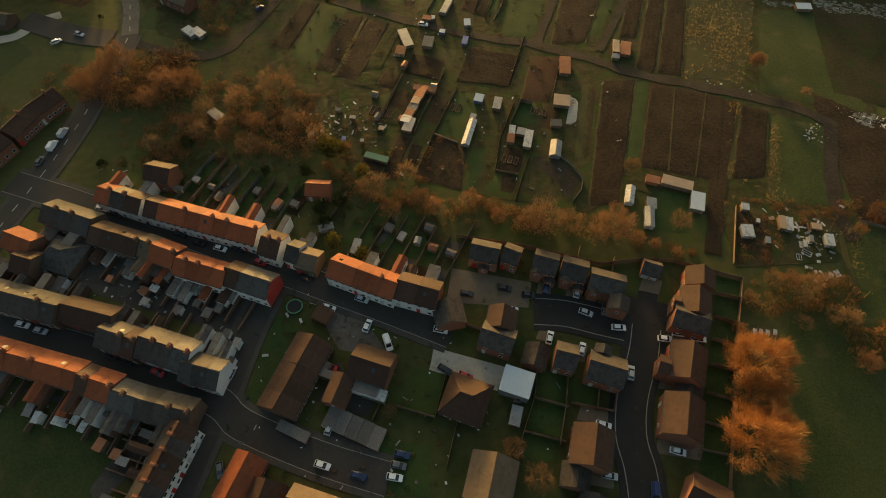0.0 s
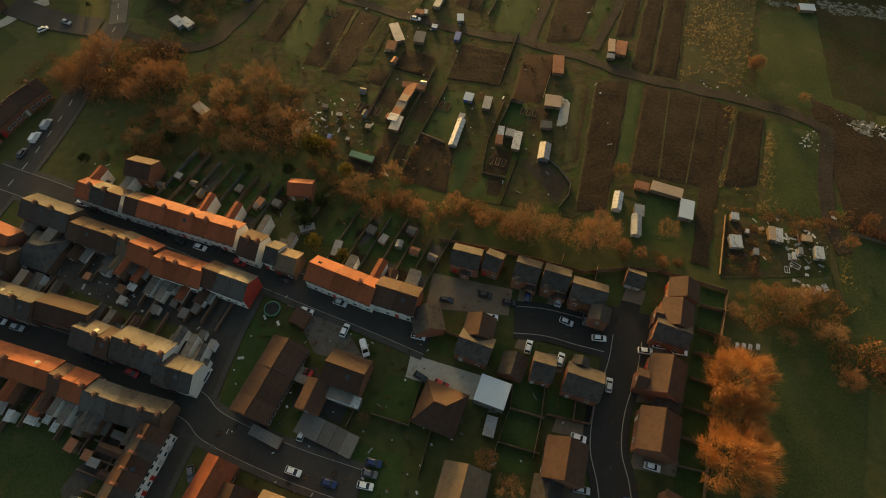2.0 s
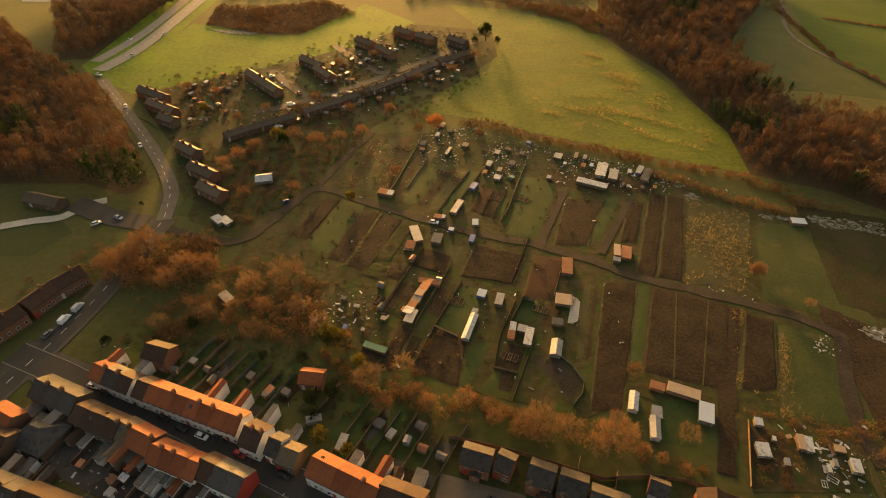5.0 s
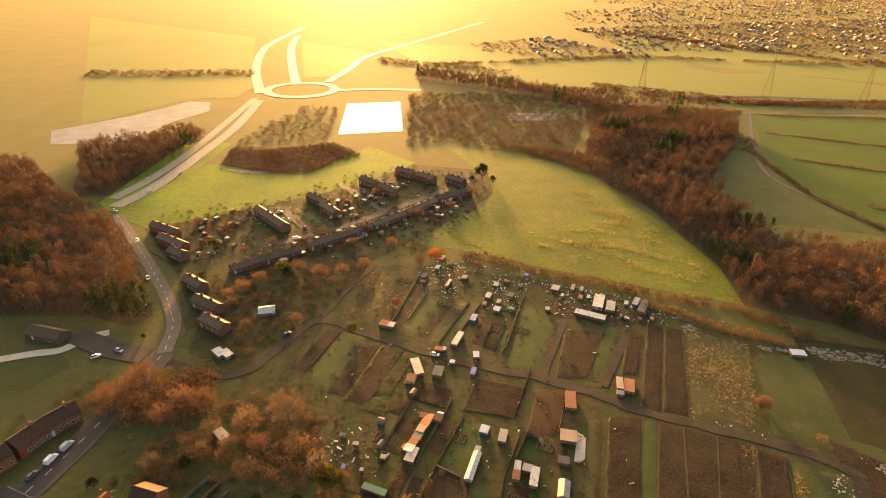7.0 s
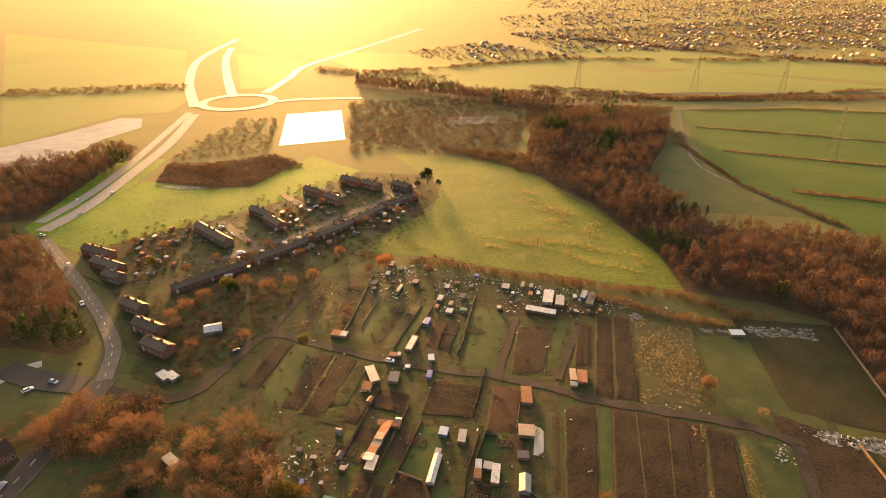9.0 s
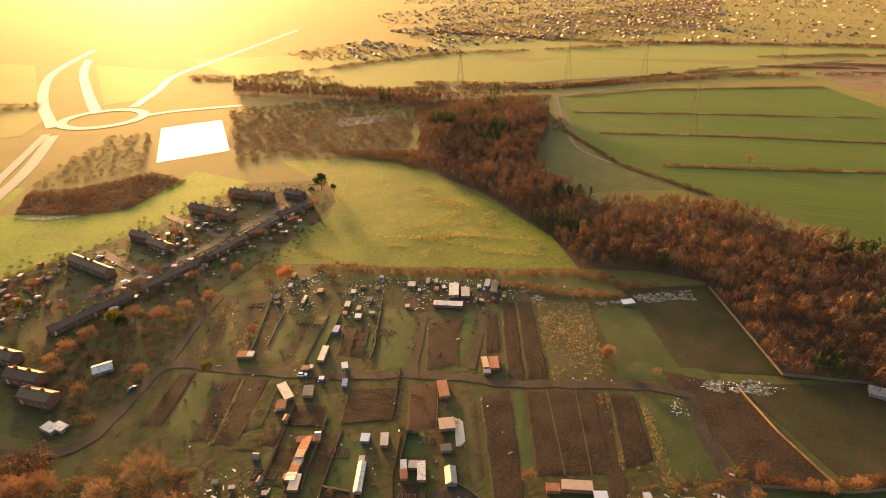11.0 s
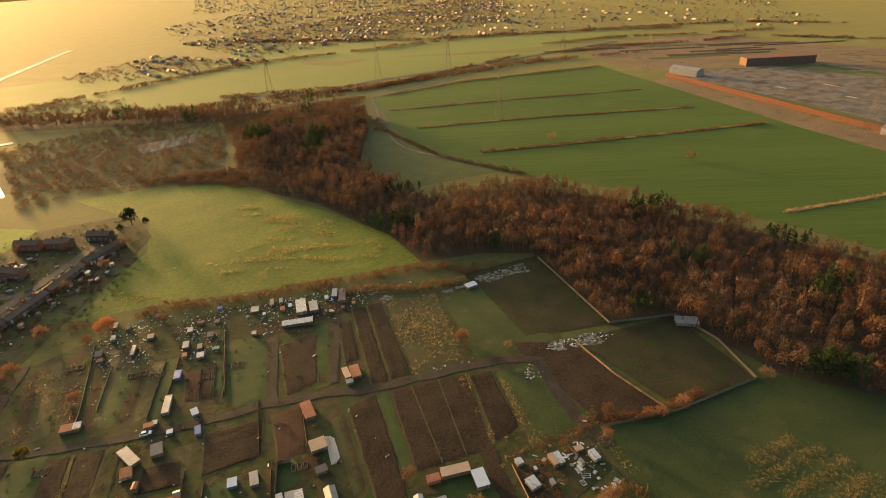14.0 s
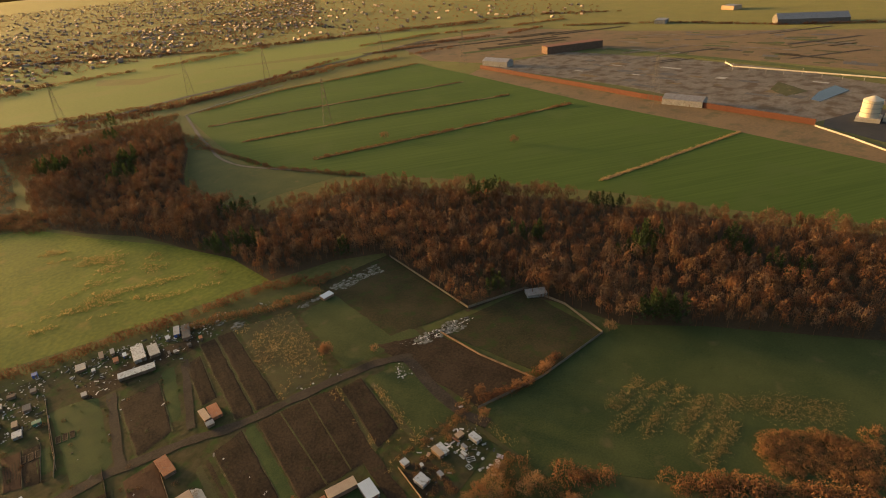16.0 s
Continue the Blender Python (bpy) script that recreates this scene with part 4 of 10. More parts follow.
sheet("field", [(-176.0, 264.0), (-128.9, 294.5), (-100.0, 316.5), (-72.9, 340.0), (-43.0, 383.0), (9.2, 373.8), (12.6, 332.0), (-12.2, 290.1), (-47.2, 239.5), (-51.1, 231.0), (-61.6, 186.1), (-79.9, 151.3), (-104.0, 162.0), (-117.0, 183.6), (-136.7, 218.5)], GARDEN, 0.094, "brown and green garden ground round the far houses", "field")
sheet("field", [(80.2, 56.0), (90.6, 51.5), (99.8, 44.3), (86.5, 12.3), (66.7, 12.3)], GRASS, 0.114, "green rough grass behind the gardens", "field")
sheet("field", [(102.6, 75.9), (113.7, 77.7), (99.8, 44.3), (98.7, 54.5)], GRASS, 0.118, "green meadow edge beyond the scrub", "field")
sheet("frost", [(-175.5, 360.3), (-139.2, 357.5), (-141.2, 352.3), (-159.9, 353.5)], FROST, 0.172, "frosted white field edge", "field")
sheet("frost", [(27.4, 540.7), (79.9, 542.9), (73.7, 516.9), (31.1, 510.5)], FROST, 0.176, "frosted clearing in the scrub", "field")
sheet("water", [(-128.8, 559.3), (-77.4, 573.8), (-61.8, 467.8), (-113.7, 451.9)], WATER, 0.1, "still pond shining in the low sun", "pond")
sheet("water", [(-326.4, 401.8), (-350.3, 436.6), (-312.5, 491.5), (-285.9, 550.4), (-264.3, 549.4), (-250.8, 515.2), (-266.5, 475.4), (-270.1, 414.9), (-288.8, 405.2)], ICE, 0.1, "pale ice-covered fishing lake", "lake")
ribbon("road", [(-128.7, 66.0), (-124.2, 84.7), (-119.5, 103.0), (-116.4, 120.9), (-114.6, 141.8), (-113.4, 161.3), (-118.6, 179.5)], 6.2, ASPHALT, 0.24137, "worn grey main road", "road")
ribbon("road", [(-113.4, 161.3), (-118.6, 179.5), (-132.0, 199.6), (-153.0, 225.0), (-179.3, 255.0), (-201.9, 280.4)], 5.6, GREYYARD, 0.24774, "pale worn country road", "road")
ribbon("pavement", [(-128.7, 66.0), (-124.2, 84.7), (-119.5, 103.0), (-116.4, 120.9), (-114.6, 141.8), (-113.4, 161.3)], 9, PAVING, 0.19411, "pavement along the main road", "pavement")
# far roads take pale concrete colours that paint in low-sun glare
ribbon("road", [(-208.9, 290.6), (-202.4, 322.6), (-202.1, 378.1), (-204.9, 460.9), (-219.4, 563.4)], 9, KERB, 0.24548, "dual carriageway with sun glare in its pale colour", "road")
ribbon("road", [(-217.3, 302.4), (-212.1, 341.5), (-212.4, 396.7), (-219.8, 487.3), (-227.5, 570.9)], 7, KERB, 0.24685, "dual carriageway with sun glare in its pale colour", "road")
ribbon("road", [(-230.6, 595.9), (-280.4, 721.4), (-326.9, 877.1), (-344.7, 996.4), (-353.5, 1195.4)], 11, CONCRETE, 0.25822, "slip road to the roundabout, sun glare in its pale colour", "road")
ribbon("road", [(-205.9, 645.1), (-251.4, 779.2), (-297.8, 931.5), (-327.8, 1066.9)], 11, CONCRETE, 0.25959, "slip road to the roundabout, sun glare in its pale colour", "road")
ribbon("road", [(-174.5, 665.3), (-166.5, 754.7), (-161.9, 854.1), (-112.1, 1006.3), (11.3, 1375.9)], 10, CONCRETE, 0.26096, "road with low-sun glare put into its colour", "road")
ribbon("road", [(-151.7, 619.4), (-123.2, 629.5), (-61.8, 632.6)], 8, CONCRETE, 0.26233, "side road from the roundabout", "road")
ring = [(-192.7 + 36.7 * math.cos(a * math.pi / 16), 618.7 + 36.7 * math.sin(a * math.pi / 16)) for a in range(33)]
ribbon("road", ring, 10, CONCRETE, 0.3, "roundabout carriageway with sun shine put into its colour", "road", smooth=False)
ribbon("road", [(-128.3, 97.0), (-112.0, 91.5), (-99.5, 87.0), (-72.7, 78.6), (-54.8, 71.3), (-37.8, 64.5), (-18.7, 57.1), (-3.3, 50.8)], 7.2, ASPHALT, 0.2337, "worn asphalt street between brick terraces", "road")
ribbon("pavement", [(-128.3, 97.0), (-112.0, 91.5), (-99.5, 87.0), (-72.7, 78.6), (-54.8, 71.3), (-37.8, 64.5), (-18.7, 57.1), (-3.3, 50.8)], 10.4, PAVING, 0.20507, "grey pavement beside the street", "pavement")
ribbon("road", [(-131.2, 55.9), (-112.9, 51.8), (-93.7, 47.6), (-71.5, 39.9), (-56.6, 34.2), (-49.9, 29.1), (-32.8, 22.4), (-16.7, 17.7)], 6.6, ASPHALT, 0.23644, "worn asphalt street between brick terraces", "road")
ribbon("pavement", [(-131.2, 55.9), (-112.9, 51.8), (-93.7, 47.6), (-71.5, 39.9), (-56.6, 34.2), (-49.9, 29.1), (-32.8, 22.4), (-16.7, 17.7)], 9.6, PAVING, 0.20781, "grey pavement beside the street", "pavement")
ribbon("road", [(-48.2, 66.6), (-52.6, 51.0), (-55.6, 35.7), (-58.6, 23.3), (-62.1, 9.0)], 6.2, ASPHALT, 0.24418, "asphalt cross street", "road")
ribbon("pavement", [(-48.2, 66.6), (-52.6, 51.0), (-55.6, 35.7), (-58.6, 23.3), (-62.1, 9.0)], 9, PAVING, 0.21255, "grey pavement beside the cross street", "pavement")
ribbon("road", [(46.0, 60.2), (44.3, 52.8), (42.1, 45.5), (38.0, 36.0), (36.0, 27.1), (36.7, 20.0), (36.6, 13.3), (36.1, 6.0)], 6.6, NEWTAR, 0.24192, "new black tarmac estate road", "road")
ribbon("pavement", [(46.0, 60.2), (44.3, 52.8), (42.1, 45.5), (38.0, 36.0), (36.0, 27.1), (36.7, 20.0), (36.6, 13.3), (36.1, 6.0)], 10, NEWTAR, 0.21829, "dark tarmac footway beside the estate road", "pavement")
ribbon("road", [(17.1, 57.0), (24.8, 56.4), (32.9, 54.3), (38.9, 52.8), (43.6, 52.1)], 7, NEWTAR, 0.24466, "new black tarmac close", "road")
ribbon("pavement", [(17.1, 57.0), (24.8, 56.4), (32.9, 54.3), (38.9, 52.8), (43.6, 52.1)], 10, NEWTAR, 0.22103, "dark footway beside the close", "pavement")
ribbon("kerb", [(41.0, 53.7), (38.9, 46.7), (34.8, 37.1), (32.6, 27.4), (33.3, 19.9), (33.2, 13.4), (32.7, 6.2)], 0.2, KERB, 0.3, "pale concrete kerb of the estate road", "kerb")
ribbon("kerb", [(47.6, 51.9), (45.3, 44.3), (41.2, 34.9), (39.4, 26.8), (40.1, 20.1), (40.0, 13.2), (39.5, 5.8)], 0.2, KERB, 0.3, "pale concrete kerb of the estate road", "kerb")
ribbon("kerb", [(16.8, 53.4), (24.2, 52.9), (32.0, 50.8), (38.2, 49.3)], 0.2, KERB, 0.3, "pale concrete kerb of the close", "kerb")
ribbon("kerb", [(17.4, 60.6), (25.4, 59.9), (33.8, 57.8), (39.6, 56.3)], 0.2, KERB, 0.3, "pale concrete kerb of the close", "kerb")
ribbon("kerb", [(-129.5, 93.5), (-113.2, 88.0), (-100.7, 83.5), (-73.9, 75.1), (-56.2, 67.9), (-39.2, 61.1), (-20.1, 53.7), (-4.7, 47.4)], 0.16, KERB, 0.29, "worn concrete kerb of the street", "kerb")
ribbon("kerb", [(-131.9, 52.6), (-113.6, 48.5), (-94.6, 44.3), (-72.7, 36.7), (-58.1, 31.2), (-51.4, 26.1), (-33.9, 19.2), (-17.7, 14.4)], 0.16, KERB, 0.29, "worn concrete kerb of the street", "kerb")
ribbon("kerb", [(-127.1, 100.5), (-110.8, 95.0), (-98.3, 90.5), (-71.5, 82.1), (-53.4, 74.7), (-36.4, 67.9), (-17.3, 60.5), (-1.9, 54.2)], 0.16, KERB, 0.29, "worn concrete kerb of the street", "kerb")
ribbon("kerb", [(-130.5, 59.2), (-112.2, 55.1), (-92.8, 50.9), (-70.3, 43.1), (-55.1, 37.2), (-48.4, 32.1), (-31.7, 25.6), (-15.7, 21.0)], 0.16, KERB, 0.29, "worn concrete kerb of the street", "kerb")
DASHES = ([(-128.7, 66.0), (-124.2, 84.7), (-119.5, 103.0), (-116.4, 120.9), (-114.6, 141.8), (-113.4, 161.3), (-118.6, 179.5), (-132.0, 199.6), (-153.0, 225.0), (-179.3, 255.0), (-201.9, 280.4)], [(-208.9, 290.6), (-202.4, 322.6), (-202.1, 378.1), (-204.9, 460.9), (-219.4, 563.4)])
ribbon("track", [(-109.1, 156.5), (-94.3, 151.1), (-80.2, 152.2), (-72.0, 166.3), (-61.6, 186.1), (-39.5, 178.1), (-12.1, 167.6), (4.9, 162.1), (23.2, 158.0), (42.5, 150.9), (58.4, 142.9), (79.1, 137.0), (103.0, 129.2), (113.6, 122.1), (115.1, 119.5)], 3.7, TRACK, 0.2274, "muddy track between allotment plots", "track")
ribbon("track", [(114.2, 121.5), (108.2, 103.5), (104.3, 89.0), (105.5, 78.2)], 4, TRACK, 0.22377, "muddy track", "track")
ribbon("track", [(85.3, 131.1), (76.9, 107.0), (69.7, 86.5), (65.7, 73.9)], 4.5, SOIL, 0.22514, "dark muddy track beside the paddock", "track")
ribbon("track", [(38.9, 194.2), (31.5, 172.7), (26.2, 157.3)], 2.8, TRACK, 0.23651, "dark cinder track", "track")
ribbon("track", [(64.4, 190.2), (55.6, 171.2), (47.8, 154.4)], 2.6, TRACK, 0.23788, "wheel-worn allotment track", "track")
ribbon("track", [(-61.6, 186.1), (-54.9, 210.6), (-46.3, 234.1)], 3, TRACK, 0.23425, "allotment track", "track")
ribbon("road", [(-171.0, 152.6), (-160.9, 156.9), (-151.9, 160.0), (-147.5, 167.6), (-140.8, 171.9)], 4, CONCRETE, 0.25562, "pale frosted lane", "road")
ribbon("road", [(-152.8, 169.0), (-133.1, 161.5), (-118.9, 159.1)], 9, ASPHALT, 0.25699, "side road with parked cars", "road")
ribbon("road", [(-107.5, 248.8), (-90.7, 259.5), (-60.7, 285.8), (-27.3, 324.0), (2.1, 358.9)], 5, ASPHALT, 0.23836, "estate road among far houses", "road")
ribbon("road", [(-114.4, 299.7), (-91.2, 272.6), (-80.1, 263.6)], 5, ASPHALT, 0.24473, "close among far houses", "road")
ribbon("road", [(-88.0, 340.8), (-57.7, 304.9), (-47.7, 301.9)], 5, ASPHALT, 0.2461, "close among far houses", "road")
ribbon("road", [(155.3, 676.5), (209.9, 638.0), (310.4, 642.3), (421.4, 636.1), (553.5, 633.3), (731.5, 638.1)], 7, ASPHALT, 0.28247, "railway and road in a cutting", "road")
ribbon("track", [(263.5, 555.9), (232.9, 477.9), (218.1, 434.0), (206.8, 398.4), (207.1, 362.7), (227.3, 310.6)], 2.4, GREYYARD, 0.26384, "pale farm track", "track")
ribbon("frost", [(263.9, 559.9), (332.6, 573.6), (397.3, 579.9)], 2.2, FROST, 0.26521, "frosted white field margin", "frost")
ribbon("bank", [(307.3, 137.0), (363.8, 118.2), (441.0, 93.4)], 3.0, HEATH, 0.26658, "dry grass along a field ditch", "bank")
ribbon("bank", [(241.0, 422.0), (336.2, 380.1), (467.5, 310.1)], 3.0, HEATH, 0.26795, "dry grass bank below a field hedge", "bank")
ribbon("bank", [(252.9, 495.3), (347.5, 457.1), (497.4, 388.8)], 3.0, HEATH, 0.26932, "dry grass bank below a field hedge", "bank")
ribbon("bank", [(244.0, 330.8), (338.5, 289.9), (461.6, 239.8)], 3.0, HEATH, 0.27069, "dry grass bank below a field hedge", "bank")
ribbon("strip", [(732.2, 331.7), (700.6, 165.3), (661.3, 27.1)], 12, GRASS, 0.2713, "dark green grass strip behind the pipeline", "strip")
sheet("water", [(555.1, 69.0), (585.0, 68.0), (614.5, 60.2), (599.5, 47.4), (570.0, 56.0), (550.3, 61.4)], WATER, 0.26, "shallow puddle on the cleared works", "puddle")
plot(ROUGH, [(556.7, 87.6), (579.8, 104.5), (612.7, 105.3), (584.4, 75.5)], "mossy green and yellow patch on the works floor", 0.24, 0)
ribbon("strip", [(665.6, 244.8), (698.6, 221.9)], 3.218892286911058, TRACK, 0.27206, "worn strip of an old works road", "strip")
ribbon("strip", [(661.2, 237.3), (698.7, 210.6)], 3.1514686442588924, MUD, 0.27343, "worn strip of an old works road", "strip")
ribbon("strip", [(770.7, 218.5), (762.6, 176.8)], 3.447828117202948, TRACK, 0.2748, "worn strip of an old works road", "strip")
ribbon("strip", [(752.9, 134.0), (739.1, 79.2)], 7.510321502058142, MUD, 0.27617, "worn strip of an old works road", "strip")
ribbon("strip", [(757.5, 143.1), (755.6, 113.8)], 4.931846090412437, MUD, 0.27754, "worn strip of an old works road", "strip")
ribbon("strip", [(850.6, 359.2), (842.6, 301.0)], 5.4879026749503605, SLAB, 0.27891, "worn strip of an old works road", "strip")
ribbon("strip", [(787.7, 106.7), (782.1, 76.0)], 5.698579279558786, ROUGH, 0.28028, "worn strip of an old works road", "strip")
ribbon("strip", [(844.7, 230.4), (949.6, 154.6)], 5.2813158753865, SLAB, 0.28165, "worn strip of an old works road", "strip")
ribbon("strip", [(849.0, 122.5), (828.6, 73.9)], 3.6748786627612913, SLAB, 0.28302, "worn strip of an old works road", "strip")
ribbon("strip", [(704.9, 298.6), (780.7, 243.7)], 7.217464830526408, SLAB, 0.28439, "worn strip of an old works road", "strip")
ribbon("strip", [(823.5, 185.4), (808.0, 132.3)], 5.5489541015422414, ROUGH, 0.28576, "worn strip of an old works road", "strip")
ribbon("strip", [(729.5, 118.1), (810.6, 55.3)], 4.09977514833966, TRACK, 0.28713, "worn strip of an old works road", "strip")
ribbon("strip", [(846.5, 115.5), (839.7, 77.6)], 5.1170092841525685, MUD, 0.2885, "worn strip of an old works road", "strip")
ribbon("strip", [(717.9, 244.6), (770.5, 204.5)], 4.981319714943401, TRACK, 0.28987, "worn strip of an old works road", "strip")
ribbon("strip", [(738.4, 91.5), (735.7, 69.7)], 4.500223767626401, ROUGH, 0.29124, "worn strip of an old works road", "strip")
ribbon("strip", [(818.7, 138.7), (906.5, 73.7)], 5.178036492509119, TRACK, 0.29261, "worn strip of an old works road", "strip")
ribbon("strip", [(734.2, 298.6), (728.4, 236.2)], 5.9425435911854905, SLAB, 0.29398, "worn strip of an old works road", "strip")
ribbon("strip", [(897.4, 176.7), (984.5, 116.4)], 5.636420181399728, TRACK, 0.29535, "worn strip of an old works road", "strip")
ribbon("strip", [(796.1, 131.2), (870.2, 74.6)], 3.3148695152133647, ROUGH, 0.29672, "worn strip of an old works road", "strip")
ribbon("strip", [(838.5, 113.0), (827.8, 48.7)], 6.718759689458123, SLAB, 0.29809, "worn strip of an old works road", "strip")
ribbon("strip", [(789.2, 261.7), (769.5, 180.5)], 4.0504097141573565, SLAB, 0.29946, "worn strip of an old works road", "strip")
ribbon("strip", [(649.1, 292.7), (723.7, 238.6)], 3.859863764710651, SLAB, 0.30083, "worn strip of an old works road", "strip")
ribbon("strip", [(818.3, 95.9), (849.5, 72.1)], 4.119916010544004, MUD, 0.3022, "worn strip of an old works road", "strip")
ribbon("strip", [(818.4, 139.8), (855.3, 115.2)], 5.263445952829531, TRACK, 0.30357, "worn strip of an old works road", "strip")
ribbon("strip", [(786.2, 151.2), (779.6, 120.5)], 5.8192996380386095, SLAB, 0.30494, "worn strip of an old works road", "strip")
ribbon("strip", [(875.5, 250.1), (873.2, 215.6)], 3.5409152139431086, ROUGH, 0.30631, "worn strip of an old works road", "strip")
ribbon("strip", [(719.8, 495.7), (765.0, 463.8)], 9.640981229339907, MUD, 0.30768, "strip of rough land and scrub", "strip")
ribbon("strip", [(641.5, 500.4), (728.8, 445.4)], 12.002022810472742, GRASS, 0.30905, "strip of rough land and scrub", "strip")
ribbon("strip", [(716.3, 566.6), (789.5, 522.0)], 11.19794215614138, GRASS, 0.31042, "strip of rough land and scrub", "strip")
ribbon("strip", [(590.6, 647.0), (689.7, 585.3)], 13.432899871545285, MUD, 0.31179, "strip of rough land and scrub", "strip")
ribbon("strip", [(670.0, 636.4), (751.1, 583.5)], 15.768034722225886, MUD, 0.31316, "strip of rough land and scrub", "strip")
ribbon("strip", [(718.9, 462.9), (781.7, 419.5)], 9.021710636102569, MUD, 0.31453, "strip of rough land and scrub", "strip")
ribbon("strip", [(775.8, 507.7), (880.4, 439.1)], 7.957410684616237, MUD, 0.3159, "strip of rough land and scrub", "strip")
ribbon("strip", [(663.2, 569.8), (765.3, 505.0)], 8.052496693320222, MUD, 0.31727, "strip of rough land and scrub", "strip")
ribbon("strip", [(675.0, 496.9), (755.7, 439.2)], 15.36048982222627, MUD, 0.31864, "strip of rough land and scrub", "strip")
ribbon("strip", [(741.6, 472.6), (807.1, 425.8)], 10.275014936616993, MUD, 0.32001, "strip of rough land and scrub", "strip")
ribbon("strip", [(755.3, 480.3), (807.6, 447.0)], 7.634472911702646, MUD, 0.32138, "strip of rough land and scrub", "strip")
ribbon("strip", [(772.0, 523.0), (848.6, 473.0)], 7.170424865525524, MUD, 0.32275, "strip of rough land and scrub", "strip")
ribbon("strip", [(815.4, 462.1), (927.0, 395.4)], 8.686060166159951, MUD, 0.32412, "strip of rough land and scrub", "strip")
ribbon("strip", [(680.5, 637.7), (742.2, 596.0)], 11.047150384440014, MUD, 0.32549, "strip of rough land and scrub", "strip")
plot(SOIL, [(3.4, 156.5), (21.3, 151.7), (16.1, 136.7), (-1.4, 138.9)], "dug brown soil of an allotment plot", 0.164, 0.7, "plot")
ribbon("path", [(3.4, 156.5), (-1.4, 138.9)], 0.7, ROUGH, 0.17, "narrow grass path between plots", "path"); ribbon("path", [(21.3, 151.7), (16.1, 136.7)], 0.5, ROUGH, 0.172, "dry grass path between plots", "path")
plot(SOIL, [(38.7, 187.4), (52.9, 187.0), (43.4, 158.4), (31.2, 157.1)], "dug brown soil of an allotment plot", 0.168, 0.7, "plot")
ribbon("path", [(38.7, 187.4), (31.2, 157.1)], 0.7, ROUGH, 0.17, "narrow grass path between plots", "path"); ribbon("path", [(52.9, 187.0), (43.4, 158.4)], 0.5, ROUGH, 0.172, "dry grass path between plots", "path")
plot(SOIL, [(63.1, 187.0), (69.6, 187.6), (60.7, 161.0), (55.3, 161.2)], "dug brown soil of an allotment plot", 0.172, 0.7, "plot")
ribbon("path", [(63.1, 187.0), (55.3, 161.2)], 0.7, ROUGH, 0.17, "narrow grass path between plots", "path"); ribbon("path", [(69.6, 187.6), (60.7, 161.0)], 0.5, ROUGH, 0.172, "dry grass path between plots", "path")
plot(SOIL, [(73.0, 194.1), (78.9, 192.6), (64.1, 143.4), (58.4, 145.7)], "dug brown soil of an allotment plot", 0.176, 0.7, "plot")
ribbon("path", [(73.0, 194.1), (58.4, 145.7)], 0.7, ROUGH, 0.17, "narrow grass path between plots", "path"); ribbon("path", [(78.9, 192.6), (64.1, 143.4)], 0.5, ROUGH, 0.172, "dry grass path between plots", "path")
plot(SOIL, [(79.6, 192.6), (85.9, 191.2), (72.7, 141.8), (65.0, 144.0)], "dug brown soil of an allotment plot", 0.18, 0.7, "plot")
ribbon("path", [(79.6, 192.6), (65.0, 144.0)], 0.7, ROUGH, 0.17, "narrow grass path between plots", "path"); ribbon("path", [(85.9, 191.2), (72.7, 141.8)], 0.5, ROUGH, 0.172, "dry grass path between plots", "path")
plot(SOIL, [(46.6, 139.8), (57.4, 140.1), (43.8, 90.1), (35.2, 89.5)], "dug brown soil of an allotment plot", 0.184, 0.7, "plot")
ribbon("path", [(46.6, 139.8), (35.2, 89.5)], 0.7, ROUGH, 0.17, "narrow grass path between plots", "path"); ribbon("path", [(57.4, 140.1), (43.8, 90.1)], 0.5, ROUGH, 0.172, "dry grass path between plots", "path")
plot(SOIL, [(88.9, 128.7), (96.9, 126.9), (87.7, 99.7), (77.8, 99.4)], "dug brown soil of an allotment plot", 0.188, 0.7, "plot")
ribbon("path", [(88.9, 128.7), (77.8, 99.4)], 0.7, ROUGH, 0.17, "narrow grass path between plots", "path"); ribbon("path", [(96.9, 126.9), (87.7, 99.7)], 0.5, ROUGH, 0.172, "dry grass path between plots", "path")
plot(REDSOIL, [(24.1, 151.9), (34.7, 151.2), (28.1, 130.0), (19.2, 130.9)], "reddish dug soil plot", 0.196, 0.7, "plot")
ribbon("path", [(24.1, 151.9), (19.2, 130.9)], 0.7, ROUGH, 0.17, "narrow grass path between plots", "path"); ribbon("path", [(34.7, 151.2), (28.1, 130.0)], 0.5, ROUGH, 0.172, "dry grass path between plots", "path")
plot(LAWN, [(55.6, 191.5), (60.3, 189.9), (48.3, 161.3), (44.8, 162.9)], "mown green grass plot", 0.2, 0, "plot")
plot(LAWN, [(57.4, 140.1), (61.4, 139.3), (51.4, 102.8), (47.9, 105.9)], "green grass strip between ploughed plots", 0.204, 0, "plot")
plot(ROUGH, [(87.1, 193.2), (109.4, 181.8), (92.3, 137.5), (72.9, 141.3)], "rough tussocky brown grass plot", 0.16, 0, "plot")
plot(GRASS, [(108.2, 178.1), (142.9, 177.3), (127.7, 123.6), (95.8, 135.7)], "green paddock with frosty margin", 0.164, 0, "plot")
plot(ROUGH, [(96.7, 123.6), (99.1, 122.6), (89.1, 92.1), (85.6, 91.9)], "strip of dry orange grass", 0.193, 0, "plot")
plot(ROUGH, [(85.5, 130.4), (88.7, 130.1), (78.3, 99.0), (75.8, 98.9)], "strip of dry grass", 0.172, 0, "plot")
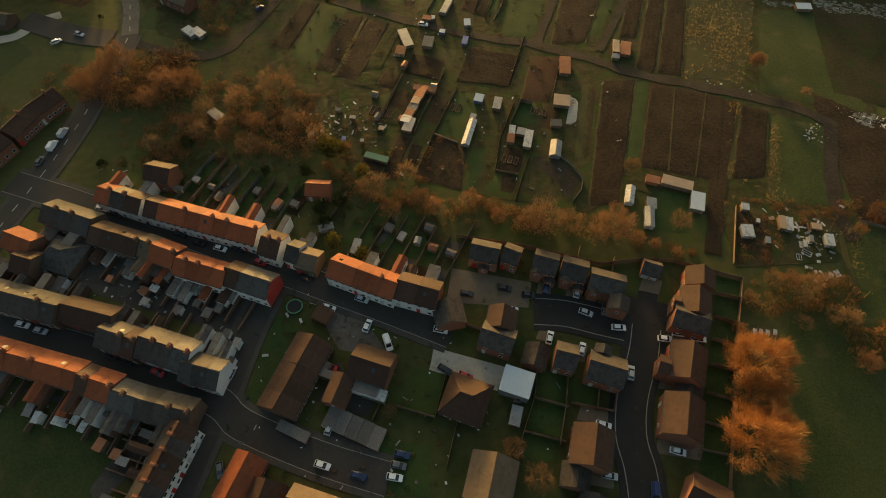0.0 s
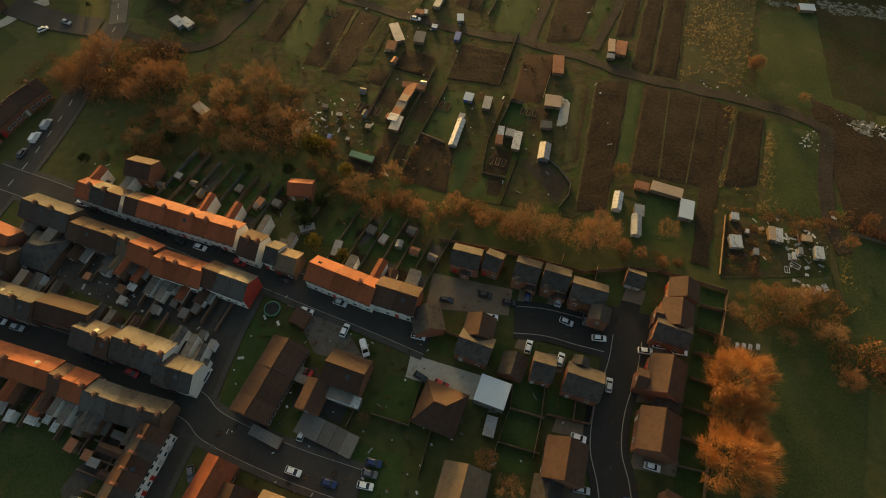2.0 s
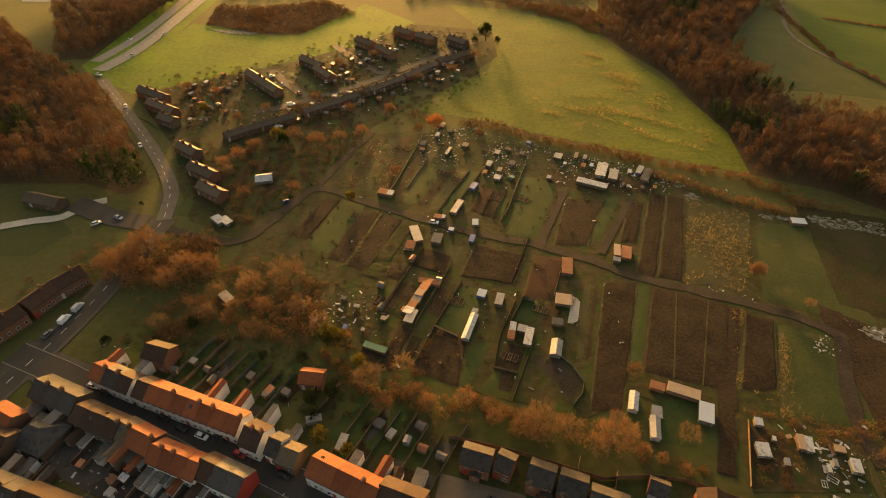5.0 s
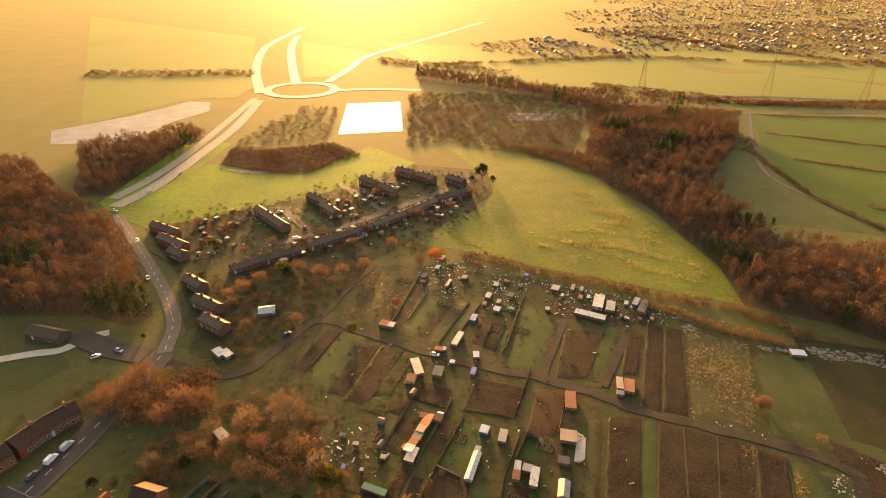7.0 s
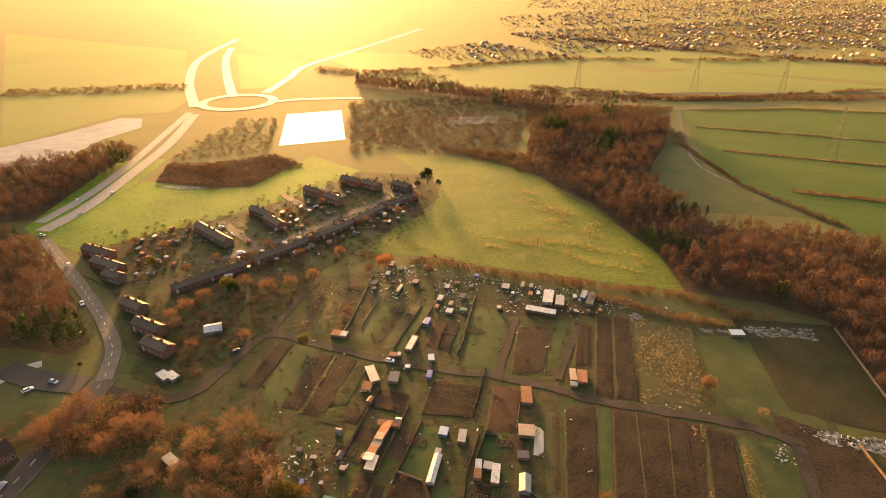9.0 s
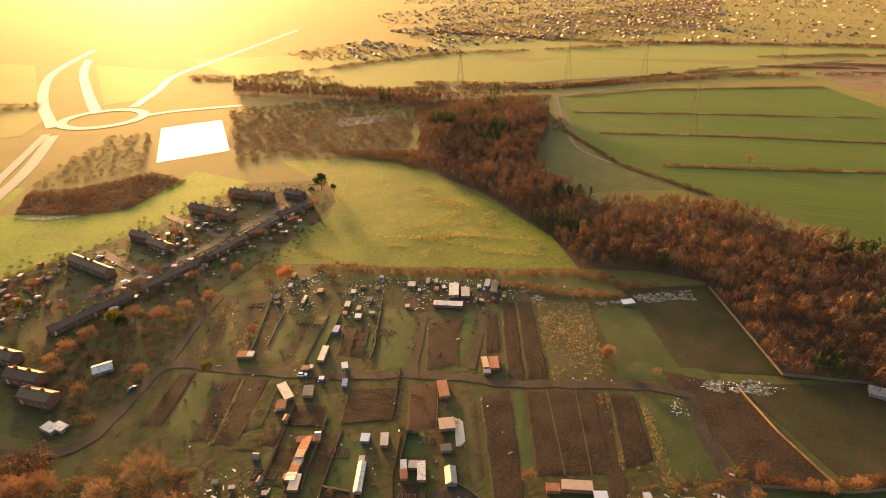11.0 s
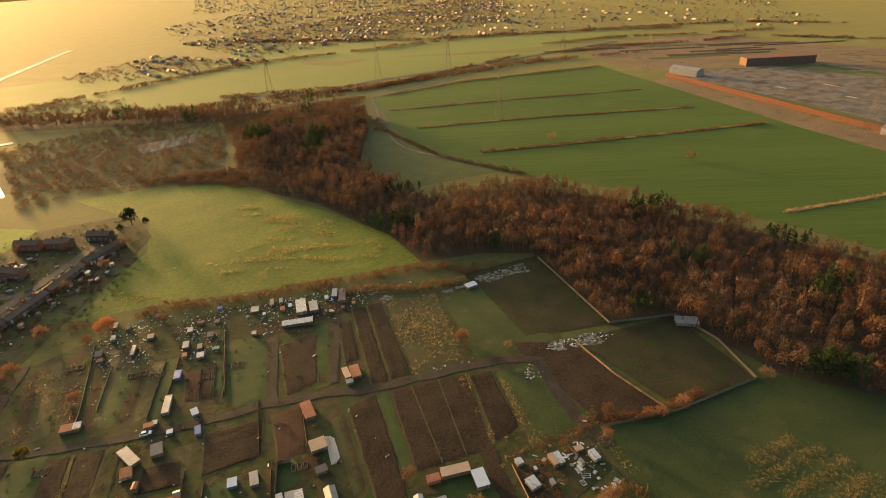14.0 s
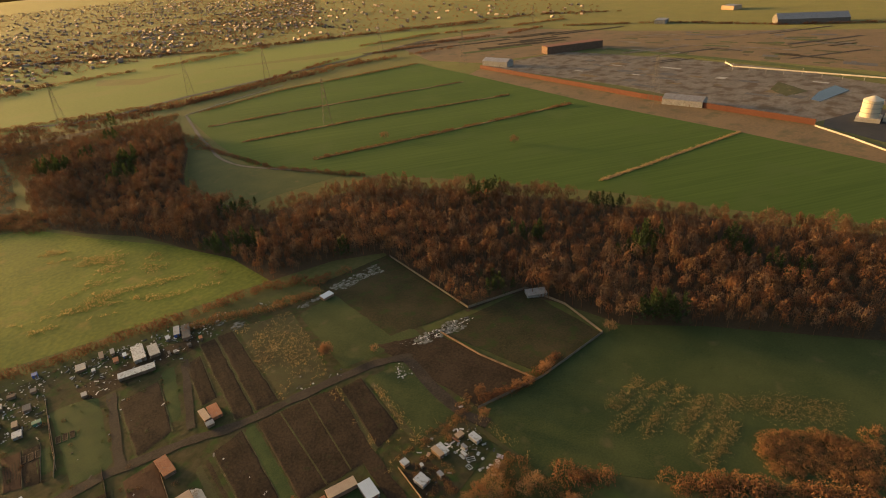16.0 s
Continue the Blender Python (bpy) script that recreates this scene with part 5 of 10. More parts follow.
plot(GRASS, [(97.3, 125.9), (113.1, 120.3), (103.9, 88.2), (85.7, 91.0)], "green plot with scattered rubbish", 0.176, 0, "plot")
plot(SOIL, [(112.1, 138.1), (131.5, 123.4), (131.6, 76.2), (109.0, 84.9)], "dark trampled soil paddock", 0.18, 0, "plot")
plot(PADDOCK, [(133.0, 123.2), (176.9, 109.4), (167.4, 69.7), (134.7, 75.8)], "brown-green grazed paddock", 0.189, 0, "plot")
plot(PADDOCK, [(128.5, 190.1), (166.7, 182.4), (152.3, 121.7), (118.9, 134.2)], "faded grass paddock beside the wood", 0.198, 0, "plot")
plot(LAWN, [(22.1, 203.3), (36.0, 197.7), (25.4, 160.1), (14.2, 162.5)], "mown green grass plot", 0.204, 0, "plot")
plot(LAWN, [(55.5, 95.9), (65.4, 94.5), (60.5, 80.7), (49.1, 81.5)], "mown green grass plot", 0.16, 0, "plot")
plot(MUD, [(-46.2, 227.2), (-40.1, 228.5), (-45.4, 186.2), (-51.1, 186.9)], "trodden bare earth plot", 0.164, 0, "plot")
plot(ROUGH, [(-39.6, 228.6), (-33.0, 230.0), (-38.9, 185.3), (-45.0, 186.1)], "overgrown rough grass plot", 0.168, 0, "plot")
plot(MUD, [(-32.5, 230.0), (-25.6, 231.5), (-32.2, 184.5), (-38.4, 185.3)], "trodden bare earth plot", 0.172, 0, "plot")
plot(MUD, [(-21.4, 230.2), (-18.2, 227.3), (-27.8, 182.7), (-30.4, 183.4)], "trodden bare earth plot", 0.176, 0, "plot")
plot(ROUGH, [(-18.0, 227.1), (-13.3, 222.9), (-24.0, 181.6), (-27.7, 182.7)], "overgrown rough grass plot", 0.18, 0, "plot")
plot(LAWN, [(-17.0, 209.9), (-10.1, 207.9), (-20.4, 178.2), (-26.7, 180.5)], "dull green grass plot", 0.184, 0, "plot")
plot(MUD, [(-9.6, 207.8), (-5.8, 206.7), (-16.5, 176.8), (-19.9, 178.0)], "trodden bare earth plot", 0.188, 0, "plot")
plot(ROUGH, [(-5.3, 206.5), (-0.2, 205.1), (-11.4, 174.9), (-16.0, 176.6)], "overgrown rough grass plot", 0.192, 0, "plot")
fence([(-0.2, 205.1), (-11.4, 174.9)], 0.55, WOOD, "low fence of boards and wire between plots", 2.4)
plot(LAWN, [(0.3, 204.9), (4.5, 203.7), (-7.1, 173.4), (-10.9, 174.7)], "dull green grass plot", 0.196, 0, "plot")
fence([(4.5, 203.8), (-7.1, 173.4)], 0.55, WOOD, "low fence of boards and wire between plots", 2.4)
plot(REDSOIL, [(4.6, 192.6), (9.9, 191.0), (5.2, 174.2), (0.9, 176.7)], "reddish dug soil plot", 0.2, 0.7, "plot")
ribbon("path", [(4.6, 192.6), (0.9, 176.7)], 0.7, ROUGH, 0.17, "narrow grass path between plots", "path"); ribbon("path", [(9.9, 191.0), (5.2, 174.2)], 0.5, ROUGH, 0.172, "dry grass path between plots", "path")
fence([(9.8, 191.0), (5.2, 174.2)], 0.55, WOOD, "low fence of boards and wire between plots", 2.4)
plot(SOIL, [(10.1, 190.9), (14.8, 189.5), (9.4, 171.8), (5.5, 174.1)], "dug brown soil of an allotment plot", 0.204, 0.7, "plot")
ribbon("path", [(10.1, 190.9), (5.5, 174.1)], 0.7, ROUGH, 0.17, "narrow grass path between plots", "path"); ribbon("path", [(14.8, 189.5), (9.4, 171.8)], 0.5, ROUGH, 0.172, "dry grass path between plots", "path")
fence([(14.9, 189.5), (9.4, 171.8)], 0.55, FELT, "low fence of boards and wire between plots", 2.4)
plot(ROUGH, [(39.1, 138.7), (42.7, 139.0), (35.6, 106.0), (32.6, 105.8)], "overgrown rough grass plot", 0.168, 0, "plot")
plot(MUD, [(42.8, 139.0), (45.0, 139.2), (37.4, 106.2), (35.7, 106.0)], "trodden bare earth plot", 0.172, 0, "plot")
plot(SOIL, [(62.2, 139.4), (84.8, 132.2), (73.6, 98.0), (52.0, 103.6)], "broad ploughed brown plot with fine furrows", 0.176, 0.8, "plot")
ribbon("path", [(69.5, 137.0), (60.0, 101.8)], 0.5, ROUGH, 0.3, "thin grass line through the ploughed plot", "path")
ribbon("path", [(79.0, 134.2), (67.5, 99.9)], 0.4, ROUGH, 0.3, "thin grass line through the ploughed plot", "path")
plot(MUD, [(-48.7, 132.6), (-44.5, 132.3), (-49.9, 118.3), (-54.3, 118.9)], "trodden bare earth plot", 0.164, 0, "plot")
plot(ROUGH, [(-44.3, 132.2), (-40.1, 131.9), (-45.3, 117.7), (-49.7, 118.2)], "overgrown rough grass plot", 0.168, 0, "plot")
fence([(-22.9, 233.3), (-25.0, 220.3), (-30.3, 192.7), (-32.2, 186.4)], 0.6, PALE_WOOD, "low bleached board fence beside a plot", 2.4)
fence([(-18.9, 211.7), (-25.3, 189.8)], 0.6, PALE_WOOD, "low bleached board fence beside a plot", 2.4)
fence([(23.8, 212.4), (16.9, 186.4), (14.0, 173.1)], 0.6, PALE_WOOD, "low bleached board fence beside a plot", 2.4)
fence([(34.2, 150.9), (29.1, 131.9)], 0.6, PALE_WOOD, "low bleached board fence beside a plot", 2.4)
fence([(22.6, 161.9), (15.6, 137.5)], 0.6, WOOD, "low bleached board fence beside a plot", 2.4)
# the plots in the middle of the allotments
plot(SOIL, [(-8.4, 115.5), (1.8, 111.4), (-0.4, 94.6), (-13.4, 98.8)], "dark freshly dug allotment plot", 0.154, 0.7)
plot(SOIL, [(-7.8, 133.9), (-3.4, 132.0), (-7.6, 120.1), (-11.8, 121.7)], "dark freshly dug allotment plot", 0.158, 0.7)
plot(SOIL, [(-24.6, 142.0), (-19.5, 142.3), (-21.4, 136.0), (-26.0, 136.7)], "dark freshly dug allotment plot", 0.162, 0.7)
plot(SOIL, [(-20.6, 135.0), (-13.9, 132.5), (-16.3, 124.2), (-23.1, 128.5)], "dark freshly dug allotment plot", 0.166, 0.7)
plot(SOIL, [(-19.3, 116.2), (-14.6, 114.5), (-19.4, 98.5), (-23.2, 100.2)], "dark freshly dug allotment plot", 0.170, 0.7)
plot(SOIL, [(-28.8, 107.6), (-21.5, 106.1), (-23.9, 101.0), (-30.0, 102.2)], "dark freshly dug allotment plot", 0.174, 0.7)
plot(SOIL, [(13.5, 111.3), (19.0, 109.5), (16.5, 100.7), (10.1, 102.6)], "dark freshly dug allotment plot", 0.178, 0.7)
plot(SOIL, [(11.5, 100.8), (15.8, 99.9), (14.2, 93.5), (10.8, 94.5)], "dark freshly dug allotment plot", 0.182, 0.7)
plot(SOIL, [(-14.9, 112.0), (-11.5, 111.0), (-13.8, 103.7), (-16.2, 105.2)], "dark freshly dug allotment plot", 0.186, 0.7)
plot(LAWN, [(-0.7, 135.4), (7.8, 132.7), (1.4, 112.7), (-7.6, 116.5)], "mown green grass plot between fences", 0.190, 0)
plot(LAWN, [(18.3, 130.7), (25.0, 129.2), (22.2, 119.0), (16.0, 120.7)], "mown green grass plot between fences", 0.194, 0)
plot(LAWN, [(2.2, 111.0), (8.1, 110.1), (3.4, 95.2), (0.2, 94.6)], "mown green grass plot between fences", 0.198, 0)
plot(LAWN, [(8.3, 100.2), (11.2, 100.4), (9.7, 92.5), (5.9, 93.8)], "mown green grass plot between fences", 0.202, 0)
plot(ROUGH, [(-13.2, 120.2), (-8.4, 119.1), (-11.6, 112.3), (-15.4, 113.8)], "rough dry grass beside the long shed", 0.154, 0)
plot(GARDEN, [(-24.3, 127.0), (-16.7, 124.1), (-18.6, 118.9), (-25.8, 121.7)], "plot of leafy winter vegetable rows", 0.158, 0.9)
plot(MUD, [(26.0, 130.2), (32.9, 127.8), (29.9, 116.7), (22.9, 118.4)], "trodden earth yard", 0.162, 0)
plot(TRACK, [(18.6, 108.0), (28.4, 108.0), (34.6, 98.7), (30.7, 90.7), (23.3, 91.5), (15.6, 95.6)], "bare grey earth ring for exercising ponies", 0.166, 0)
plot(SOIL, [(-56.3, 180.3), (-50.1, 179.4), (-57.7, 153.4), (-64.0, 156.4)], "dark freshly dug allotment plot", 0.170, 0.7)
plot(SOIL, [(-39.6, 173.7), (-33.6, 171.7), (-40.9, 142.5), (-48.1, 144.1)], "dark freshly dug allotment plot", 0.174, 0.7)
plot(SOIL, [(-31.8, 170.5), (-24.4, 168.4), (-33.0, 138.8), (-41.0, 141.2)], "dark freshly dug allotment plot", 0.178, 0.7)
plot(SOIL, [(-25.7, 143.5), (-19.5, 141.6), (-21.8, 135.5), (-26.5, 137.0)], "dark freshly dug allotment plot", 0.182, 0.7)
plot(SOIL, [(-15.3, 152.9), (-5.3, 149.2), (-6.9, 139.6), (-18.3, 142.7)], "dark freshly dug allotment plot", 0.186, 0.7)
plot(SOIL, [(4.2, 189.9), (10.9, 187.7), (7.7, 177.0), (1.9, 179.2)], "dark freshly dug allotment plot", 0.190, 0.7)
plot(LAWN, [(-49.9, 179.7), (-39.3, 177.3), (-48.1, 145.0), (-56.9, 151.0)], "broad mown green grass strip", 0.194, 0)
plot(GARDEN, [(-23.8, 168.6), (-19.0, 167.2), (-25.8, 144.6), (-32.6, 145.2)], "plot of leafy winter vegetable rows", 0.198, 0.9)
plot(GARDEN, [(-32.8, 144.1), (-26.1, 141.9), (-28.0, 135.1), (-35.1, 137.2)], "plot of leafy winter vegetable rows", 0.202, 0.9)
plot(LAWN, [(-24.8, 135.3), (-20.3, 133.6), (-23.9, 127.5), (-27.2, 128.7)], "small plot of green winter greens", 0.154, 0)
plot(LAWN, [(12.0, 187.1), (16.5, 185.4), (13.6, 173.7), (9.1, 174.6)], "plot of narrow green rows", 0.158, 0.8)
plot(ROUGH, [(-7.3, 156.8), (0.3, 155.1), (-3.6, 141.8), (-5.4, 149.2)], "rough yellow grass between plots", 0.162, 0)
fence([(-0.9, 136.3), (-8.5, 116.0), (-13.5, 100.4)], 0.8, WOOD, "low patched board fence between plots", 2.6)
fence([(-8.1, 116.0), (-1.2, 112.5)], 0.8, PALE_WOOD, "low patched board fence between plots", 2.6)
fence([(16.9, 129.7), (11.4, 113.7), (9.6, 101.9), (16.3, 100.3)], 0.8, WOOD, "low patched board fence between plots", 2.6)
fence([(-9.0, 133.8), (-14.3, 116.5)], 0.9, WOOD, "low patched board fence between plots", 2.6)
fence([(-5.2, 143.3), (-8.6, 133.8)], 0.8, WOOD, "low patched board fence between plots", 2.6)
fence([(-18.7, 142.4), (-25.0, 121.3)], 0.7, WOOD, "low patched board fence between plots", 2.6)
fence([(20.7, 110.0), (14.6, 91.3)], 0.7, WOOD, "low patched board fence between plots", 2.6)
fence([(28.4, 107.8), (31.8, 104.1), (34.6, 98.7), (33.7, 94.8), (30.7, 90.7)], 0.9, STEEL, "low rail fence round the pony ring", 2.6)
fence([(-19.3, 141.8), (-24.8, 123.6)], 0.7, WOOD, "low patched board fence between plots", 2.6)
fence([(-6.3, 139.6), (-12.3, 123.1)], 0.7, WOOD, "low patched board fence between plots", 2.6)
fence([(20.9, 200.8), (15.6, 178.9), (12.4, 170.5)], 0.8, PALE_WOOD, "low patched board fence between plots", 2.6)
ribbon("bank", [(-32.9, 171.7), (-37.1, 155.9), (-40.9, 141.4)], 1.3, ROUGH, 0.24, "line of tall yellow grass between plots", "bank")
plot(CONCRETE, [(35.5, 133.7), (37.4, 130.0), (35.3, 119.7), (32.3, 120.6)], "pale concrete strip", 0.206, 0, "plot")
plot(MUD, [(32.0, 208.6), (76.1, 203.4), (72.7, 192.9), (32.2, 195.7)], "muddy yard among the sheds", 0.19, 0, "plot")
plot(MUD, [(76.6, 89.4), (86.5, 88.5), (83.6, 71.0), (71.1, 70.4)], "brown trodden mud under brambles in the yard", 0.198, 0, "plot")
plot(GARDEN, [(77.2, 89.6), (104.9, 87.4), (99.4, 72.1), (71.1, 70.1)], "muddy yard with scattered rubbish", 0.194, 0, "plot")
plot(MUD, [(-144.7, 236.7), (-140.0, 233.4), (-131.9, 245.3), (-137.1, 248.5)], "trodden bare earth plot", 0.188, 0, "plot")
plot(LAWN, [(-139.7, 233.2), (-137.0, 231.2), (-128.5, 243.1), (-131.6, 245.0)], "dull green grass plot", 0.192, 0, "plot")
plot(MUD, [(-136.7, 231.0), (-133.1, 228.4), (-124.3, 240.4), (-128.2, 242.9)], "trodden bare earth plot", 0.196, 0, "plot")
plot(MUD, [(-163.4, 240.8), (-157.0, 235.9), (-148.0, 230.6), (-154.8, 235.8)], "trodden bare earth plot", 0.2, 0, "plot")
plot(LAWN, [(-156.6, 235.6), (-148.4, 229.4), (-139.2, 223.7), (-147.7, 230.3)], "dull green grass plot", 0.204, 0, "plot")
plot(MUD, [(-148.9, 277.9), (-143.0, 278.5), (-136.8, 251.0), (-142.6, 251.8)], "trodden bare earth plot", 0.16, 0, "plot")
plot(LAWN, [(-142.3, 278.5), (-134.8, 279.2), (-129.0, 249.9), (-136.2, 250.9)], "dull green grass plot", 0.164, 0, "plot")
plot(MUD, [(-134.1, 279.3), (-128.2, 279.8), (-122.7, 249.1), (-128.3, 249.8)], "trodden bare earth plot", 0.168, 0, "plot")
plot(ROUGH, [(-127.6, 279.8), (-121.2, 280.4), (-116.1, 248.1), (-122.0, 248.9)], "overgrown rough grass plot", 0.172, 0, "plot")
plot(LAWN, [(-107.0, 296.5), (-101.3, 298.6), (-77.7, 278.5), (-82.9, 273.4)], "dull green grass plot", 0.176, 0, "plot")
plot(LAWN, [(-95.1, 228.6), (-89.4, 233.3), (-78.8, 221.3), (-83.9, 217.2)], "dull green grass plot", 0.18, 0, "plot")
plot(MUD, [(-88.5, 234.0), (-84.7, 237.2), (-74.6, 224.6), (-78.0, 221.9)], "trodden bare earth plot", 0.184, 0, "plot")
plot(ROUGH, [(-83.8, 237.9), (-79.8, 241.2), (-70.2, 228.2), (-73.8, 225.3)], "overgrown rough grass plot", 0.188, 0, "plot")
plot(MUD, [(-78.9, 242.0), (-74.3, 245.8), (-65.3, 232.1), (-69.4, 228.8)], "trodden bare earth plot", 0.192, 0, "plot")
plot(LAWN, [(-73.3, 246.6), (-69.0, 250.1), (-60.7, 235.9), (-64.5, 232.8)], "dull green grass plot", 0.196, 0, "plot")
plot(MUD, [(-68.1, 250.9), (-63.9, 254.4), (-56.1, 239.5), (-59.8, 236.6)], "trodden bare earth plot", 0.2, 0, "plot")
plot(ROUGH, [(-62.9, 255.2), (-56.8, 260.2), (-49.9, 244.6), (-55.2, 240.2)], "overgrown rough grass plot", 0.204, 0, "plot")
plot(MUD, [(-52.2, 265.3), (-46.3, 272.0), (-37.4, 258.6), (-43.0, 251.9)], "trodden bare earth plot", 0.16, 0, "plot")
plot(LAWN, [(-45.2, 273.3), (-37.7, 281.8), (-29.3, 268.1), (-36.4, 259.8)], "dull green grass plot", 0.164, 0, "plot")
plot(ROUGH, [(-36.6, 283.0), (-29.2, 291.4), (-21.3, 277.7), (-28.2, 269.4)], "overgrown rough grass plot", 0.168, 0, "plot")
plot(MUD, [(-28.1, 292.8), (-18.5, 303.7), (-11.0, 289.9), (-20.1, 279.1)], "trodden bare earth plot", 0.172, 0, "plot")
plot(LAWN, [(-17.3, 305.2), (-12.1, 311.1), (-4.9, 297.2), (-9.8, 291.3)], "dull green grass plot", 0.176, 0, "plot")
plot(MUD, [(-10.8, 312.6), (-4.6, 319.6), (2.2, 305.7), (-3.7, 298.7)], "trodden bare earth plot", 0.18, 0, "plot")
plot(LAWN, [(-127.8, 213.1), (-120.5, 207.6), (-121.9, 196.0), (-129.3, 202.0)], "dull green grass plot", 0.184, 0, "plot")
plot(MUD, [(-101.6, 197.7), (-98.0, 199.8), (-85.0, 179.9), (-88.8, 178.0)], "trodden bare earth plot", 0.188, 0, "plot")
plot(ROUGH, [(-97.7, 200.0), (-93.9, 202.3), (-80.8, 182.1), (-84.7, 180.1)], "overgrown rough grass plot", 0.192, 0, "plot")
plot(MUD, [(-93.5, 202.5), (-88.6, 205.4), (-75.3, 184.9), (-80.4, 182.3)], "trodden bare earth plot", 0.196, 0, "plot")
plot(MUD, [(-83.5, 336.6), (-79.0, 337.0), (-53.7, 307.0), (-57.6, 305.0)], "trodden bare earth plot", 0.2, 0, "plot")
plot(LAWN, [(-78.8, 337.0), (-73.5, 337.5), (-48.8, 309.6), (-53.5, 307.2)], "dull green grass plot", 0.204, 0, "plot")
plot(LAWN, [(-111.7, 178.0), (-106.0, 175.8), (-104.8, 163.8), (-111.7, 164.9)], "dull green grass plot", 0.16, 0, "plot")
plot(BLOCK, [(-3.2, 69.3), (17.1, 65.2), (15.8, 58.0), (-4.7, 59.5)], "gravel forecourt", 0.184, 0, "plot")
plot(CONCRETE, [(-7.7, 47.5), (9.2, 42.6), (7.0, 36.9), (-8.7, 41.9)], "pale concrete drive", 0.188, 0, "plot")
plot(GRASS, [(-113.0, 33.6), (-72.6, 29.9), (-78.7, 14.0), (-110.4, 12.1)], "dark green recreation field behind the terrace", 0.172, 0, "plot")
plot(LAWN, [(-12.6, 41.9), (-4.7, 41.2), (-6.0, 31.4), (-15.6, 32.6)], "back lawn", 0.176, 0, "plot")
plot(ASPHALT, [(-28.8, 31.3), (-17.1, 25.8), (-21.3, 15.4), (-35.4, 23.4)], "car park beside the garages", 0.2, 0, "plot")
plot(LAWN, [(-47.0, 56.0), (-40.8, 53.0), (-47.2, 33.5), (-50.3, 34.5)], "rough green lawn beside the long building", 0.15, 0)
plot(GARDEN, [(-34.0, 31.5), (-29.0, 45.0), (-26.0, 44.0), (-30.5, 31.0)], "overgrown strip behind the long building", 0.15, 0)
plot(LAWN, [(65.4, 66.8), (71.2, 65.5), (69.9, 60.6), (64.0, 62.2)], "fenced back lawn", 0.189, 0, "plot")
plot(LAWN, [(63.3, 61.4), (69.6, 59.8), (67.4, 53.6), (61.5, 55.9)], "fenced back lawn", 0.193, 0, "plot")
plot(LAWN, [(60.8, 54.4), (67.1, 52.9), (65.0, 48.2), (59.4, 49.9)], "fenced back lawn", 0.197, 0, "plot")
plot(LAWN, [(59.3, 49.2), (64.8, 47.3), (63.1, 42.1), (57.4, 43.5)], "fenced back lawn", 0.201, 0, "plot")
plot(LAWN, [(56.9, 42.8), (62.6, 41.4), (60.7, 35.4), (55.1, 36.7)], "fenced back lawn", 0.205, 0, "plot")
plot(LAWN, [(54.9, 36.0), (60.5, 34.5), (58.6, 28.4), (53.2, 30.2)], "fenced back lawn", 0.209, 0, "plot")
plot(LAWN, [(52.7, 29.4), (58.4, 27.8), (56.9, 23.0), (51.0, 24.1)], "fenced back lawn", 0.165, 0, "plot")
plot(LAWN, [(50.6, 23.5), (56.7, 22.4), (54.1, 14.2), (47.8, 14.2)], "fenced back lawn", 0.169, 0, "plot")
plot(LAWN, [(16.7, 44.0), (23.1, 41.3), (22.2, 33.3), (15.3, 35.9)], "fenced back lawn", 0.173, 0, "plot")
plot(LAWN, [(24.3, 40.6), (30.6, 38.6), (29.2, 33.3), (22.9, 34.4)], "fenced back lawn", 0.177, 0, "plot")
plot(LAWN, [(14.0, 35.2), (22.7, 32.7), (20.8, 26.5), (12.8, 28.3)], "fenced back lawn", 0.181, 0, "plot")
plot(LAWN, [(12.1, 27.7), (20.6, 25.3), (19.6, 21.1), (10.5, 22.3)], "fenced back lawn", 0.185, 0, "plot")
plot(LAWN, [(-3.3, 54.1), (3.6, 53.4), (2.7, 46.8), (-4.7, 49.7)], "fenced back lawn", 0.189, 0, "plot")
plot(LAWN, [(11.8, 51.2), (15.8, 49.7), (14.7, 44.0), (10.8, 45.4)], "fenced back lawn", 0.193, 0, "plot")
plot(LAWN, [(-23.4, 27.0), (-8.4, 24.6), (-8.3, 14.4), (-15.4, 14.4)], "fenced back lawn", 0.197, 0, "plot")
plot(BLOCK, [(18.6, 53.5), (22.3, 52.7), (20.5, 48.7), (16.9, 49.7)], "tan block-paved drive", 0.206, 0, "plot")
plot(BLOCK, [(25.0, 48.6), (29.3, 48.0), (27.9, 43.8), (24.2, 44.3)], "tan block-paved drive", 0.21, 0, "plot")
plot(BLOCK, [(46.2, 67.0), (50.9, 65.7), (49.2, 61.8), (44.3, 63.1)], "tan block-paved drive", 0.214, 0, "plot")
plot(BLOCK, [(41.8, 26.2), (51.7, 25.0), (50.2, 21.7), (40.7, 23.3)], "tan block-paved drive", 0.17, 0, "plot")
plot(BLOCK, [(44.7, 40.3), (50.0, 39.5), (49.0, 37.0), (43.9, 37.6)], "tan block-paved drive", 0.174, 0, "plot")
plot(BLOCK, [(25.8, 33.6), (33.7, 31.6), (32.2, 28.8), (24.4, 30.4)], "tan block-paved drive", 0.178, 0, "plot")
plot(BLOCK, [(26.0, 20.2), (31.1, 18.9), (30.4, 16.0), (25.3, 16.8)], "tan block-paved drive", 0.182, 0, "plot")
plot(BLOCK, [(47.1, 51.9), (58.8, 50.8), (58.1, 49.0), (45.9, 49.6)], "tan block-paved drive", 0.186, 0, "plot")
plot(BLOCK, [(19.4, 66.9), (23.0, 66.1), (21.3, 60.7), (17.9, 61.4)], "tan block-paved drive", 0.19, 0, "plot")
